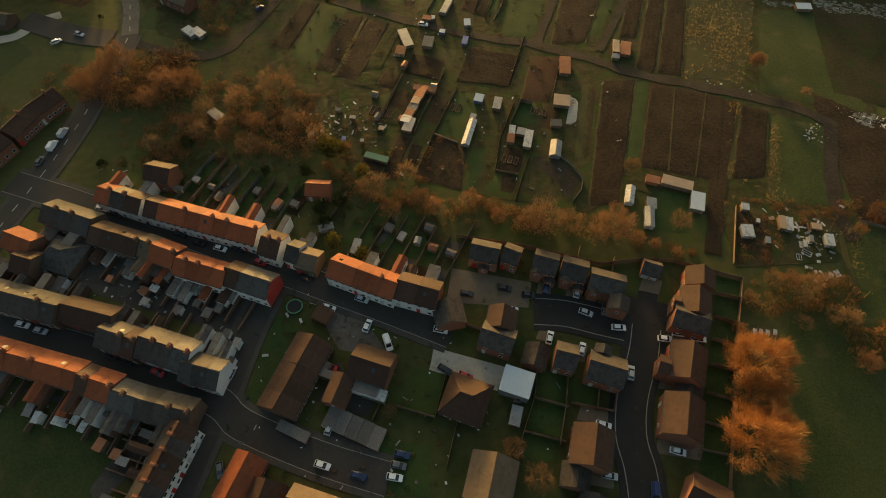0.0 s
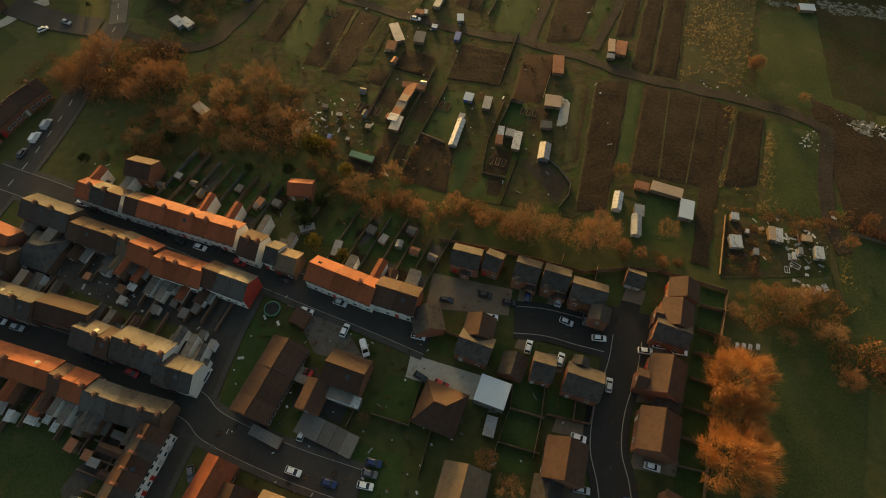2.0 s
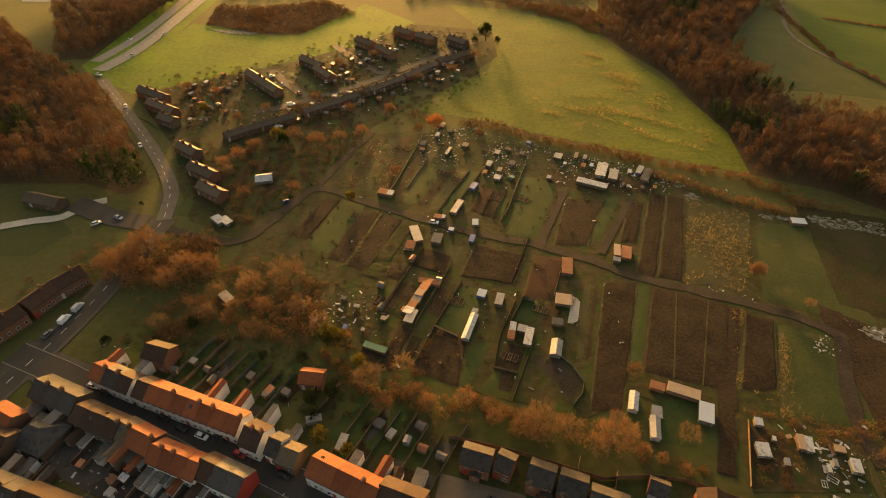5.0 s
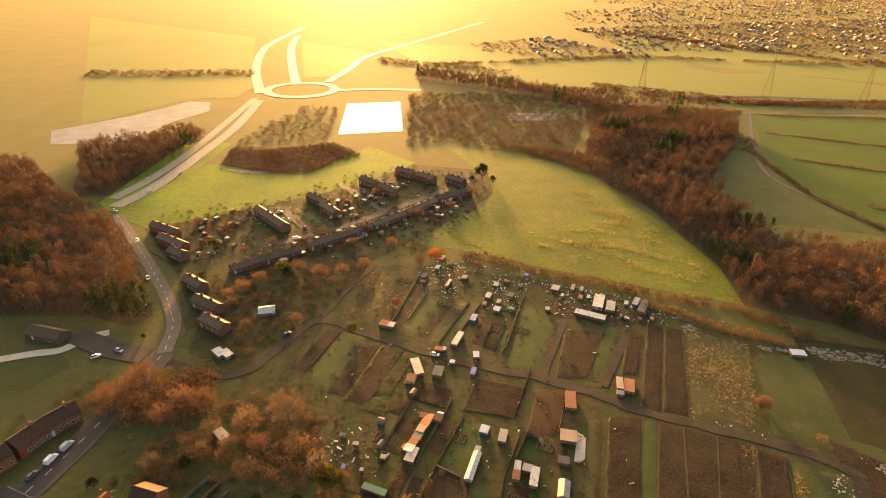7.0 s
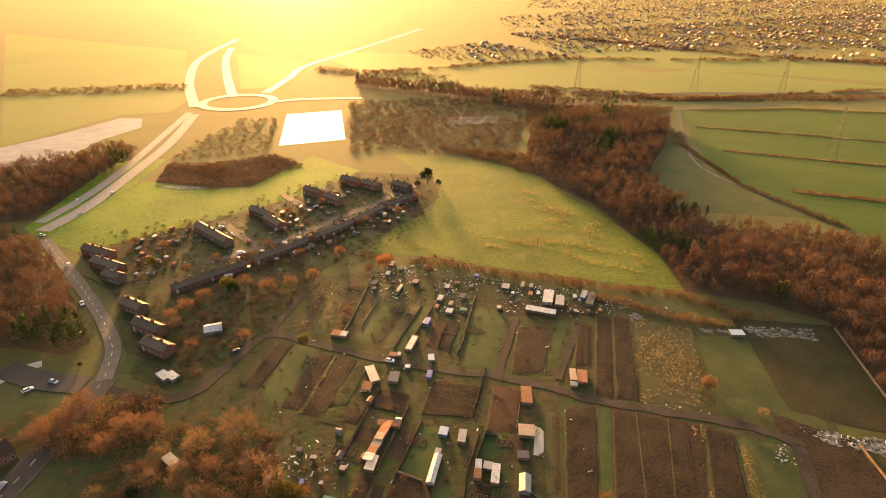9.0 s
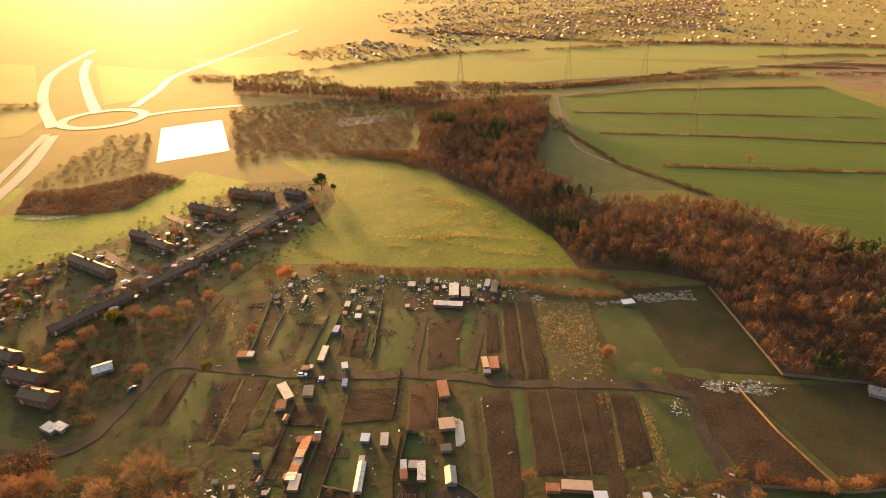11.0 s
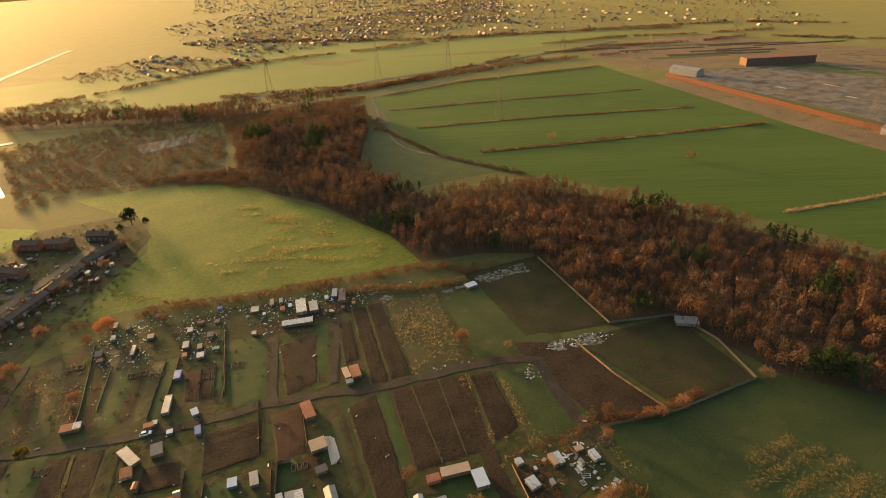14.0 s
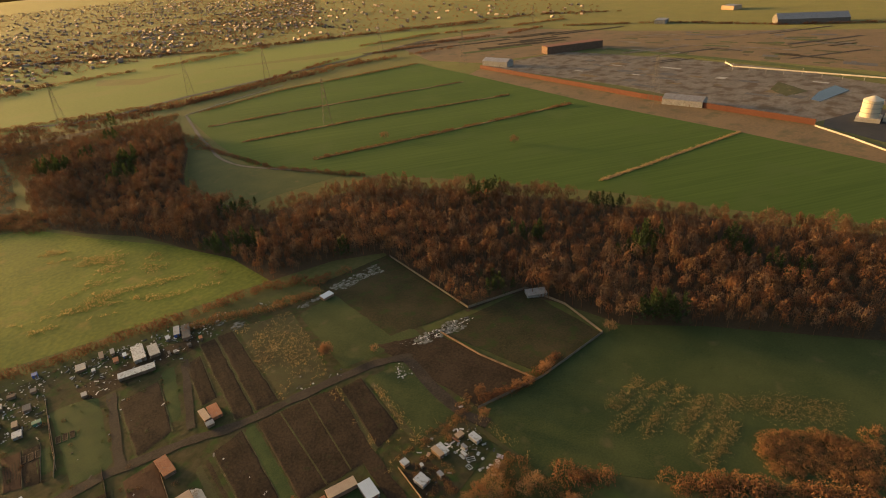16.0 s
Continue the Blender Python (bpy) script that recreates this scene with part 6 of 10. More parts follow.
plot(BLOCK, [(26.6, 65.6), (30.0, 64.5), (28.5, 58.9), (25.2, 60.1)], "tan block-paved drive", 0.194, 0, "plot")
plot(BLOCK, [(33.5, 60.5), (36.8, 59.7), (35.3, 55.0), (32.3, 55.8)], "tan block-paved drive", 0.198, 0, "plot")
plot(PAVING, [(-101.4, 78.8), (-76.5, 69.8), (-86.5, 59.2), (-110.9, 68.0)], "paved back yards", 0.187, 0, "plot")
plot(ASPHALT, [(-76.5, 69.8), (-50.3, 61.7), (-53.7, 49.5), (-86.5, 59.2)], "tarred back lane and yards", 0.191, 0, "plot")
plot(PAVING, [(-131.2, 74.7), (-111.5, 69.7), (-118.2, 64.6), (-132.5, 67.9)], "paved back yards", 0.195, 0, "plot")
plot(PAVING, [(-107.3, 38.2), (-79.8, 33.1), (-62.1, 28.1), (-78.9, 29.9)], "paved back yards", 0.199, 0, "plot")
plot(PAVING, [(-73.3, 28.1), (-65.6, 26.9), (-75.2, 14.3), (-82.2, 14.3)], "paved back yards", 0.155, 0, "plot")
plot(ASPHALT, [(-31.4, 43.9), (-19.2, 41.2), (-22.4, 30.7), (-34.2, 34.5)], "tarred yard beside the public house", 0.159, 0, "plot")
plot(GREYYARD, [(-37.0, 57.8), (-25.6, 55.6), (-16.7, 43.9), (-30.3, 46.7)], "gravel yard with parked cars", 0.163, 0, "plot")
plot(NEWTAR, [(44.2, 62.9), (49.1, 62.1), (47.6, 58.2), (42.8, 58.9)], "dark turning head", 0.167, 0, "plot")

# ---------------- terraces and houses ----------------
terrace((-98.2, 90.1), (-85.2, 85.7), 6.3, 4.8, 7.0, ("wo", "wd", "wb",), 1, 1, yard=0, wings=0.45)
terrace((-83.8, 85.5), (-52.9, 76.2), 6.6, 5.0, 7.3, ("wb", "wo", "wo", "wo", "wo", "wo", "wo", "wo",), 2, 1, gables={1: "w"}, yard=0, wings=0.45)
terrace((-51.5, 74.2), (-46.4, 72.5), 7.2, 5.0, 7.5, ("wb", "wb",), 3, 1, gables={1: "w"}, yard=0, wings=0.45)
terrace((-44.8, 72.0), (-41.6, 70.9), 6.0, 4.6, 6.7, ("wd",), 4, 1, yard=0, wings=0.45)
terrace((-42.3, 70.5), (-36.9, 68.9), 6.0, 3.8, 5.9, ("nt",), 5, 1, yard=0, wings=0.45)
terrace((-33.3, 67.4), (-16.6, 60.8), 6.8, 5.0, 7.4, ("wo", "wo", "wo", "wo", "wo",), 6, 1, yard=0, wings=0.45)
terrace((-16.5, 61.8), (-6.5, 58.8), 7.2, 5.0, 7.5, ("wb", "wb",), 7, 1, gables={1: "r"}, yard=0, wings=0.45)
terrace((-110.3, 83.9), (-96.2, 79.1), 7.2, 4.8, 7.3, ("nd", "nd", "nd",), 8, -1)
terrace((-95.7, 77.3), (-82.2, 72.9), 6.6, 4.8, 7.1, ("nb", "nb", "nb", "nb",), 9, -1)
terrace((-82.3, 73.3), (-72.1, 69.3), 6.6, 4.8, 7.1, ("nt", "no", "no",), 10, -1)
terrace((-71.8, 68.0), (-58.7, 64.1), 6.6, 4.8, 7.1, ("wo", "wo", "wo", "wo",), 11, -1)
terrace((-58.8, 65.1), (-47.1, 61.0), 6.8, 5.0, 7.4, ("wb", "ws", "ws",), 12, -1, gables={1: "p"})
terrace((-119.7, 60.7), (-96.3, 54.6), 6.8, 5.0, 7.4, ("nd", "nd", "nd", "nd", "nd", "nd",), 13, 1)
terrace((-84.7, 49.1), (-75.1, 45.9), 6.8, 5.0, 7.4, ("nd", "nd", "nb",), 14, 1)
terrace((-74.5, 46.8), (-62.0, 42.8), 7.6, 5.2, 7.9, ("wd", "wd", "ws",), 15, 1)
terrace((-63.8, 41.1), (-54.8, 38.8), 6.8, 4.8, 7.2, ("wd", "wd", "ws",), 16, 1, gables={1: "w"})
terrace((-110.5, 45.0), (-86.0, 38.5), 6.6, 4.8, 7.1, ("ro", "ro", "ro", "ro", "ro", "ro", "ro",), 17, -1)
terrace((-85.9, 38.1), (-77.3, 35.5), 6.6, 4.8, 7.1, ("rb", "ro", "ro",), 18, -1)
terrace((-77.4, 34.7), (-70.1, 32.5), 6.8, 4.8, 7.2, ("ns", "ns",), 19, -1)
terrace((-71.4, 32.8), (-59.2, 29.9), 6.8, 4.8, 7.2, ("nd", "nd", "nd",), 20, -1)
terrace((-60.6, 27.8), (-66.2, 9.9), 6.3, 5.5, 7.7, ("wb", "wd", "wb", "wb", "wd", "wb",), 21, -1)
terrace((-35.6, 48.4), (-42.3, 31.1), 8.8, 3.0, 5.4, ("nb", "nb", "nb", "nb", "nb",), 22, 1, wings=0.2, yard=0, chimneys=False)
house(5.2, 71.7, -14, 7.3, 5.6, 4.9, 6.7, "r", "d", "modern red brick detached house with a dark tile roof", group="estate houses", ext=[(0.5, 2.4, -1.2, 2.4, "p")])
house(12.0, 70.8, -23, 4.3, 5.2, 4.9, 6.6, "r", "d", "modern red brick detached house with a dark tile roof", group="estate houses")
house(20.4, 68.5, -18, 6.1, 5.9, 4.9, 6.8, "r", "d", "modern red brick detached house with a dark tile roof", group="estate houses", ext=[(-1.5, 2.6, -0.8, 4.6, "p"), (2.2, 2.6, -1.2, 2.4, "p")])
house(27.4, 66.5, -17, 6.4, 5.9, 4.9, 6.8, "r", "d", "modern red brick detached house with a dark tile roof", group="estate houses", ext=[(-1.5, 2.6, -0.8, 4.6, "p"), (2.2, 2.6, -1.2, 2.4, "p")])
house(35.0, 62.8, -17, 8.5, 5.9, 4.9, 6.8, "r", "d", "modern red brick detached house with a dark tile roof", group="estate houses", ext=[(-2.5, 2.6, -0.8, 4.6, "p"), (3.6, 4.6, -4.0, 4.8, "p")])
house(47.8, 68.2, -20, 4.5, 4.2, 2.5, 4.4, "r", "d", "brick double garage with white doors under a dark tile roof", group="estate houses", floors=0, door=False, name="garage", category="garage", garage=True)
house(58.4, 64.0, -104, 5.3, 6.5, 4.9, 7.1, "r", "b", "modern red brick house with a brown tile roof", group="estate houses")
house(55.6, 57.4, -106, 7.1, 6.9, 4.9, 7.2, "r", "b", "modern red brick house with a brown tile roof", group="estate houses", ext=[(1.5, 3.6, -1.6, 4.8, "p")])
house(53.5, 53.0, -20, 8.0, 5.9, 4.9, 6.8, "r", "d", "modern red brick detached house with a dark tile roof", group="estate houses")
house(50.2, 42.0, -109, 9.0, 7.7, 4.9, 7.5, "r", "b", "modern red brick house with a brown tile roof", group="estate houses", ext=[(2.2, 4.2, -2.2, 4.8, "p")])
house(50.4, 36.8, -109, 3.1, 5.2, 2.5, 4.4, "r", "d", "brick link garage with a dark tile roof", group="estate houses", floors=0, door=False, name="garage", category="garage")
house(46.5, 29.8, -107, 9.3, 8.2, 4.9, 7.7, "r", "b", "modern red brick house with a brown tile roof", group="estate houses")
house(48.0, 13.6, -29, 7.9, 6.6, 4.9, 7.1, "r", "b", "modern red brick house with a brown tile roof", group="estate houses")
house(8.4, 52.9, -102, 5.6, 6.5, 4.9, 7.1, "r", "b", "modern red brick house with a brown tile roof", group="estate houses")
house(7.2, 48.1, -20, 7.9, 5.9, 4.9, 6.8, "r", "d", "modern red brick detached house with a dark tile roof", group="estate houses")
house(16.1, 44.5, -109, 5.6, 5.2, 2.4, 4.2, "r", "d", "brick garage with a dark tile roof", group="estate houses", floors=0, door=False, name="garage", category="garage")
house(22.7, 43.6, -15, 5.0, 5.9, 4.9, 6.8, "r", "d", "modern red brick detached house with a dark tile roof", group="estate houses")
house(31.5, 40.5, -18, 8.2, 6.6, 4.9, 7.1, "r", "d", "modern red brick detached house with a dark tile roof", group="estate houses", ext=[(-1.5, 3.5, 2.0, 4.8, "p")])
house(25.9, 23.5, -104, 8.5, 8.2, 4.9, 7.7, "r", "b", "modern red brick house with a brown tile roof", group="estate houses")
house(22.2, 18.1, -104, 5.0, 5.6, 2.5, 4.6, "r", "d", "brick garage with a dark tile roof", group="estate houses", floors=0, door=False, name="garage", category="garage")
house(25.1, 11.6, -109, 5.9, 6.0, 2.5, 4.6, "r", "d", "brick garage with a dark tile roof", group="estate houses", floors=0, door=False, name="garage", category="garage")
house(4.5, 17.4, -105, 9.6, 9.5, 3.0, 6.0, "n", "t", "brown brick bungalow with a mossy tan roof", floors=1)
house(-47.4, 17.4, -110, 9.9, 6.9, 3.0, 5.6, "r", "o", "brick bungalow with an orange-brown tile roof", floors=1)
house(-42.3, 12.8, -103, 8.5, 7.7, 3.0, 5.6, "r", "b", "brick bungalow with a brown tile roof", floors=1)
house(-31.1, 11.8, -17, 11.2, 5.6, 4.9, 6.7, "r", "t", "brick semi with a weathered tan roof")
house(-21.8, 41.5, -18, 9.3, 7.7, 4.3, 6.5, "r", "b", "brick public house with a brown tile roof", ext=[(0, 7, -2.5, 3.0, "w"), (-5, 5, -7, 3.4, "p")], light=(1.2, -1))
house(-4.0, 54.8, -78, 6.2, 6.9, 3.4, 6.0, "r", "d", "dark-roofed cottage beside the forecourt", floors=1)
house(-40.1, 93.1, -3, 6.6, 5.2, 2.9, 4.6, "r", "o", "small brick building with an orange tile roof", floors=1)
shed(-21.0, 35.6, -18, 5.6, 2.3, 2.4, WHITE, WHITE, "white-roofed conservatory behind the public house", "flat", "conservatory", "conservatory")
hip_house(-0.4, 34.2, -20, 9.4, 9.4, 2.8, 6.6, "n", "b", "brown brick bungalow with a hipped tile roof")
hip_house(-102.9, 71.0, -18, 10, 9, 3.2, 6.2, "n", "s", "brick house with a hipped grey slate roof")
house(-113.2, 74.0, -21, 8.5, 6.3, 4.9, 7.0, "r", "o", "older brick building with a pitched roof", floors=1)
house(-109.8, 68.0, -17, 5.4, 6.3, 4.9, 7.0, "n", "b", "older brick building with a pitched roof", floors=1)
house(-84.0, 96.9, -13, 7.3, 6.3, 4.9, 7.0, "r", "b", "older brick building with a pitched roof", floors=1)
house(-89.2, 53.7, -14, 13.5, 6.3, 4.9, 7.0, "n", "b", "older brick building with a pitched roof", floors=1)
# tan roofs on the far houses paint in the paleness of haze
house(-162.3, 258.9, -27, 19.5, 5.2, 3.7, 5.4, "r", "t", "red brick semi-detached houses with a tan tile roof paled for haze", cols=4, group="far houses", chim=(-3.0, 3.0))
house(-151.1, 245.0, -29, 19.6, 5.2, 3.7, 5.4, "r", "t", "red brick semi-detached houses with a tan tile roof paled for haze", cols=4, group="far houses", chim=(-3.0, 3.0))
house(-143.0, 233.4, -27, 10.1, 5.2, 3.7, 5.4, "n", "t", "brown brick semi-detached houses with a tan tile roof paled for haze", cols=4, group="far houses", chim=(-2.5, 2.5))
house(-122.2, 206.9, -32, 12.6, 5.2, 3.7, 5.4, "n", "t", "brown brick semi-detached houses with a tan tile roof paled for haze", cols=4, group="far houses", chim=(-2.5, 2.5))
house(-109.3, 190.8, -29, 14.7, 5.2, 3.7, 5.4, "r", "t", "red brick semi-detached houses with a tan tile roof paled for haze", cols=4, group="far houses", chim=(-3.0, 3.0))
house(-100.6, 177.6, -30, 13.1, 5.2, 3.7, 5.4, "r", "t", "red brick semi-detached houses with a tan tile roof paled for haze", cols=4, group="far houses", chim=(-3.0, 3.0))
house(-111.6, 277.8, -44, 32.4, 5.2, 3.7, 5.4, "n", "t", "brown brick semi-detached houses with a tan tile roof paled for haze", cols=4, group="far houses", chim=(-2.5, 2.5))
house(-92.6, 306.0, -39, 17.1, 5.2, 3.7, 5.4, "n", "t", "brown brick semi-detached houses with a tan tile roof paled for haze", cols=4, group="far houses", chim=(-2.5, 2.5))
house(-82.1, 292.4, -47, 16.6, 5.2, 3.7, 5.4, "r", "t", "red brick semi-detached houses with a tan tile roof paled for haze", cols=4, group="far houses", chim=(-3.0, 3.0))
house(-67.6, 338.9, -40, 14.8, 5.2, 3.7, 5.4, "r", "t", "red brick semi-detached houses with a tan tile roof paled for haze", cols=4, group="far houses", chim=(-3.0, 3.0))
house(-53.5, 326.2, -46, 15.6, 5.2, 3.7, 5.4, "r", "t", "red brick semi-detached houses with a tan tile roof paled for haze", cols=4, group="far houses", chim=(-3.0, 3.0))
house(-46.2, 358.5, -36, 14.5, 5.2, 3.7, 5.4, "r", "t", "red brick semi-detached houses with a tan tile roof paled for haze", cols=4, group="far houses", chim=(-3.0, 3.0))
house(-31.6, 349.9, -34, 14.3, 5.2, 3.7, 5.4, "n", "t", "brown brick semi-detached houses with a tan tile roof paled for haze", cols=4, group="far houses", chim=(-2.5, 2.5))
house(-11.9, 346.4, -39, 14.0, 5.2, 3.7, 5.4, "n", "t", "brown brick semi-detached houses with a tan tile roof paled for haze", cols=4, group="far houses", chim=(-2.5, 2.5))
house(-105.8, 226.8, 42, 16.1, 5.2, 2.6, 4.0, "r", "t", "long brick terrace with a tan tile roof paled for haze", cols=6, group="far houses", chim=(-6.0, 0.5, 6.5))
house(-92.7, 237.9, 39, 18.3, 5.2, 2.6, 4.0, "r", "t", "long brick terrace with a tan tile roof paled for haze", cols=6, group="far houses", chim=(-6.0, 0.5, 6.5))
house(-75.0, 254.4, 42, 20.5, 5.2, 2.6, 4.0, "r", "t", "long brick terrace with a tan tile roof paled for haze", cols=6, group="far houses", chim=(-6.0, 0.5, 6.5))
house(-61.4, 267.8, 47, 17.7, 5.2, 2.6, 4.0, "r", "t", "long brick terrace with a tan tile roof paled for haze", cols=6, group="far houses", chim=(-6.0, 0.5, 6.5))
house(-47.0, 282.9, 48, 23.1, 5.2, 2.6, 4.0, "r", "t", "long brick terrace with a tan tile roof paled for haze", cols=6, group="far houses", chim=(-6.0, 0.5, 6.5))
house(-30.8, 302.9, 52, 24.8, 5.2, 2.6, 4.0, "r", "t", "long brick terrace with a tan tile roof paled for haze", cols=6, group="far houses", chim=(-6.0, 0.5, 6.5))
house(-12.2, 323.4, 41, 25.0, 5.2, 2.6, 4.0, "r", "t", "long brick terrace with a tan tile roof paled for haze", cols=6, group="far houses", chim=(-6.0, 0.5, 6.5))
house(-135.9, 104.2, 64, 12.8, 6.4, 4.2, 6.2, "r", "b", "red brick terrace along the main road", cols=5, group="road houses", chim=(2.0,))
house(-131.3, 115.5, 69, 9.4, 6.4, 4.2, 6.2, "r", "b", "red brick terrace along the main road", cols=5, group="road houses", chim=(2.0,))
house(-127.0, 124.3, 57, 9.3, 6.4, 4.2, 6.2, "r", "b", "red brick terrace along the main road", cols=5, group="road houses", chim=(2.0,))
house(-162.2, 167.3, -12, 15.7, 6.0, 2.5, 4.4, "n", "t", "low brick bungalow beside the lane", floors=1)

# ---------------- raised beds ----------------
BED = {}


def raised_bed(x, y, yaw, w, d):
    """A low board frame filled with dark soil."""
    ob = thing("raised_bed", x, y, yaw, "low board-edged bed of dark soil on an allotment", "raised bed", "raised beds")
    if (w, d) not in BED:
        bm = bmesh.new()
        for sx, sy, lx, ly in ((0, -d / 2, w, 0.09), (0, d / 2, w, 0.09), (-w / 2, 0, 0.09, d - 0.1), (w / 2, 0, 0.09, d - 0.1)):
            box(bm, sx, sy, 0.1, lx, ly, 0.32)
        boards = mesh_of("board_frame", bm, WOOD)
        bm = bmesh.new()
        box(bm, 0, 0, 0.1, w - 0.12, d - 0.12, 0.25, 0.96)
        BED[w, d] = boards, mesh_of("soil", bm, SOIL)
    part("board_frame", BED[w, d][0], None, ob)
    part("soil", BED[w, d][1], None, ob)


bed = random.Random(17)
for x, y, n in ((-43.5, 170.0, 3), (-33.0, 222.0, 4), (-13.5, 203.0, 4), (-6.5, 198.0, 3), (9.0, 186.0, 3), (19.0, 186.0, 3), (-27.5, 126.0, 4), (-4.5, 128.0, 3), (12.5, 106.5, 3), (22.5, 126.0, 3)):
    w, d = bed.choice(((1.3, 3.4), (1.1, 2.6)))
    for i in range(n):
        raised_bed(x + i * (w + 0.7) * math.cos(math.radians(-17)), y + i * (w + 0.7) * math.sin(math.radians(-17)), -17 + bed.uniform(-3, 3), w, d)

# ---------------- sheds, yards and caravans ----------------
shed(11.2, 37.9, -19, 6.8, 5.9, 3.6, TIN, BLUE_TIN, "large shed with a pale blue sheet roof", "flat", "barn", "barn")
shed(10.7, 30.9, -15, 2.3, 4.2, 1.58, WOOD, TIN, "long low shed with a grey roof", "flat", "shed", "shed")
shed(-30.1, 30.4, -22, 2.6, 4.8, 1.58, CONCRETE, FELT, "lock-up garage with a felt roof", "flat", "garage", "garage")
shed(-27.5, 29.3, -22, 2.5, 4.6, 1.58, CONCRETE, FELT, "lock-up garage with a felt roof", "flat", "garage", "garage")
shed(-24.9, 28.2, -22, 2.5, 4.6, 1.58, CONCRETE, FELT, "lock-up garage with a felt roof", "flat", "garage", "garage")
shed(-22.3, 27.1, -23, 2.5, 4.6, 1.58, CONCRETE, FELT, "lock-up garage with a felt roof", "flat", "garage", "garage")
shed(-19.9, 26.0, -22, 2.5, 4.6, 1.58, CONCRETE, FELT, "lock-up garage with a felt roof", "flat", "garage", "garage")
shed(-38.2, 27.4, -24, 7.4, 2.1, 1.58, BRICK, FELT, "flat-roofed outbuilding", "flat", "shed", "shed")
shed(-34.9, 55.4, -26, 4.1, 3.8, 1.85, BRICK, BROWN_TILE, "small brick outbuilding", "flat", "shed", "shed")
shed(61.1, 96.7, -19, 8.4, 2.9, 1.85, WOOD, PALE_WOOD, "long pale-roofed stable block", "flat", "shed", "shed")
shed(65.3, 90.2, -16, 3.6, 5.9, 1.85, TIN, BLUE_TIN, "shed with pale blue corrugated sheets", "flat", "shed", "shed")
shed(54.4, 98.0, -17, 3.7, 2.3, 1.58, RUST, RUST, "patched rusty shed", "flat", "shed", "shed")
shed(46.9, 92.6, 75, 6, 2.3, 1.72, WHITE, WHITE, "white touring caravan on grass", "gable", "caravan", "caravan")
shed(50.9, 84.9, 80, 6.5, 2.4, 1.79, WHITE, TIN, "white static caravan on grass", "gable", "caravan", "caravan")
shed(52.3, 89.5, 80, 3.5, 2.4, 1.79, WOOD, TIN, "small shed beside the caravan", "flat", "shed", "shed")
shed(31.8, 129.4, -8, 4.9, 4.3, 1.72, WOOD, PALE_WOOD, "shed with a pale orange boarded roof", "flat", "shed", "shed")
shed(34.7, 145.7, -6, 3.4, 7.8, 1.65, WOOD, RUST, "rusty-roofed shed beside the track", "flat", "shed", "shed")
# the orange sunlight on this roof is its pale timber colour
shed(53.1, 155.3, -8, 2.0, 5.6, 1.72, WOOD, PALE_WOOD, "shed with an orange-lit roof", "flat", "shed", "shed")
shed(56.2, 154.5, -13, 3.3, 6.2, 1.45, RUST, RUST, "patched red and grey shed", "flat", "shed", "shed")
shed(52.3, 150.7, -12, 2.4, 1.9, 1.32, WOOD, TIN, "low tin shed", "flat", "shed", "shed")
shed(2.4, 116.1, -15, 2.2, 10.7, 1.45, WHITE, WHITE, "long white polythene greenhouse", "gable", "greenhouse", "greenhouse")
shed(3.7, 122.2, -17, 1.6, 2.1, 1.52, WOOD, TIN, "small tin shed", "flat", "shed", "shed")
shed(5.8, 130.4, -16, 2.6, 2.9, 1.52, BLUE_TARP, BLUE_TIN, "blue shed with a pale roof", "flat", "shed", "shed")
shed(11.5, 128.2, -12, 2.3, 4.7, 1.45, WOOD, TIN, "grey tin shed", "flat", "shed", "shed")
shed(15.4, 116.8, -8, 1.7, 3.2, 1.52, WHITE, WHITE, "white shed beside the chicken run", "flat", "shed", "shed")
shed(14.8, 113.5, -8, 2.0, 3.0, 1.45, RUST, RUST, "red sheet shed", "flat", "shed", "shed")
shed(18.2, 116.3, -15, 2.6, 2.4, 1.45, WOOD, TIN, "low tin roof", "flat", "shed", "shed")
shed(20.0, 113.3, -12, 2.2, 6.5, 1.52, WOOD, WHITE, "white-roofed shed", "flat", "shed", "shed")
shed(27.8, 109.5, -11, 3.1, 6.0, 1.72, TIN, TIN, "galvanised tunnel shed", "gable", "shed", "shed")
shed(29.1, 119.9, -5, 3.2, 2.4, 1.45, WOOD, FELT, "dark felt-roofed shed", "flat", "shed", "shed")
shed(-12.0, 134.3, -110, 2.7, 2.50, 1.50, WOOD, RUST, "rusty red section of a long patched shed", "flat", "shed", "shed")
shed(-13.0, 131.6, -110, 2.7, 2.75, 1.60, WOOD, RUST, "rusty red section of a long patched shed", "flat", "shed", "shed")
shed(-14.0, 129.0, -110, 2.7, 2.50, 1.70, WOOD, PALE_WOOD, "bleached board section of a long patched shed", "flat", "shed", "shed")
shed(-14.9, 126.3, -110, 2.7, 2.75, 1.50, WOOD, FELT, "grey felt section of a long patched shed", "flat", "shed", "shed")
shed(-15.9, 123.7, -110, 2.7, 2.50, 1.60, WOOD, RUST, "rusty red section of a long patched shed", "flat", "shed", "shed")
shed(-16.9, 121.0, -110, 2.7, 2.75, 1.70, WOOD, WHITE, "white-roofed end of a long patched shed", "flat", "shed", "shed")
shed(-15.9, 118.8, -15, 2.8, 5.3, 1.58, WOOD, TIN, "tin-roofed end of the long shed", "flat", "shed", "shed")
shed(-11.4, 134.6, -10, 7.1, 2.0, 1.45, RUST, RUST, "rusty lean-to shed", "flat", "shed", "shed")
shed(-24.9, 105.8, -18, 7.1, 1.8, 1.45, WOOD, GREEN_TIN, "shed with a green sheet roof", "flat", "shed", "shed")
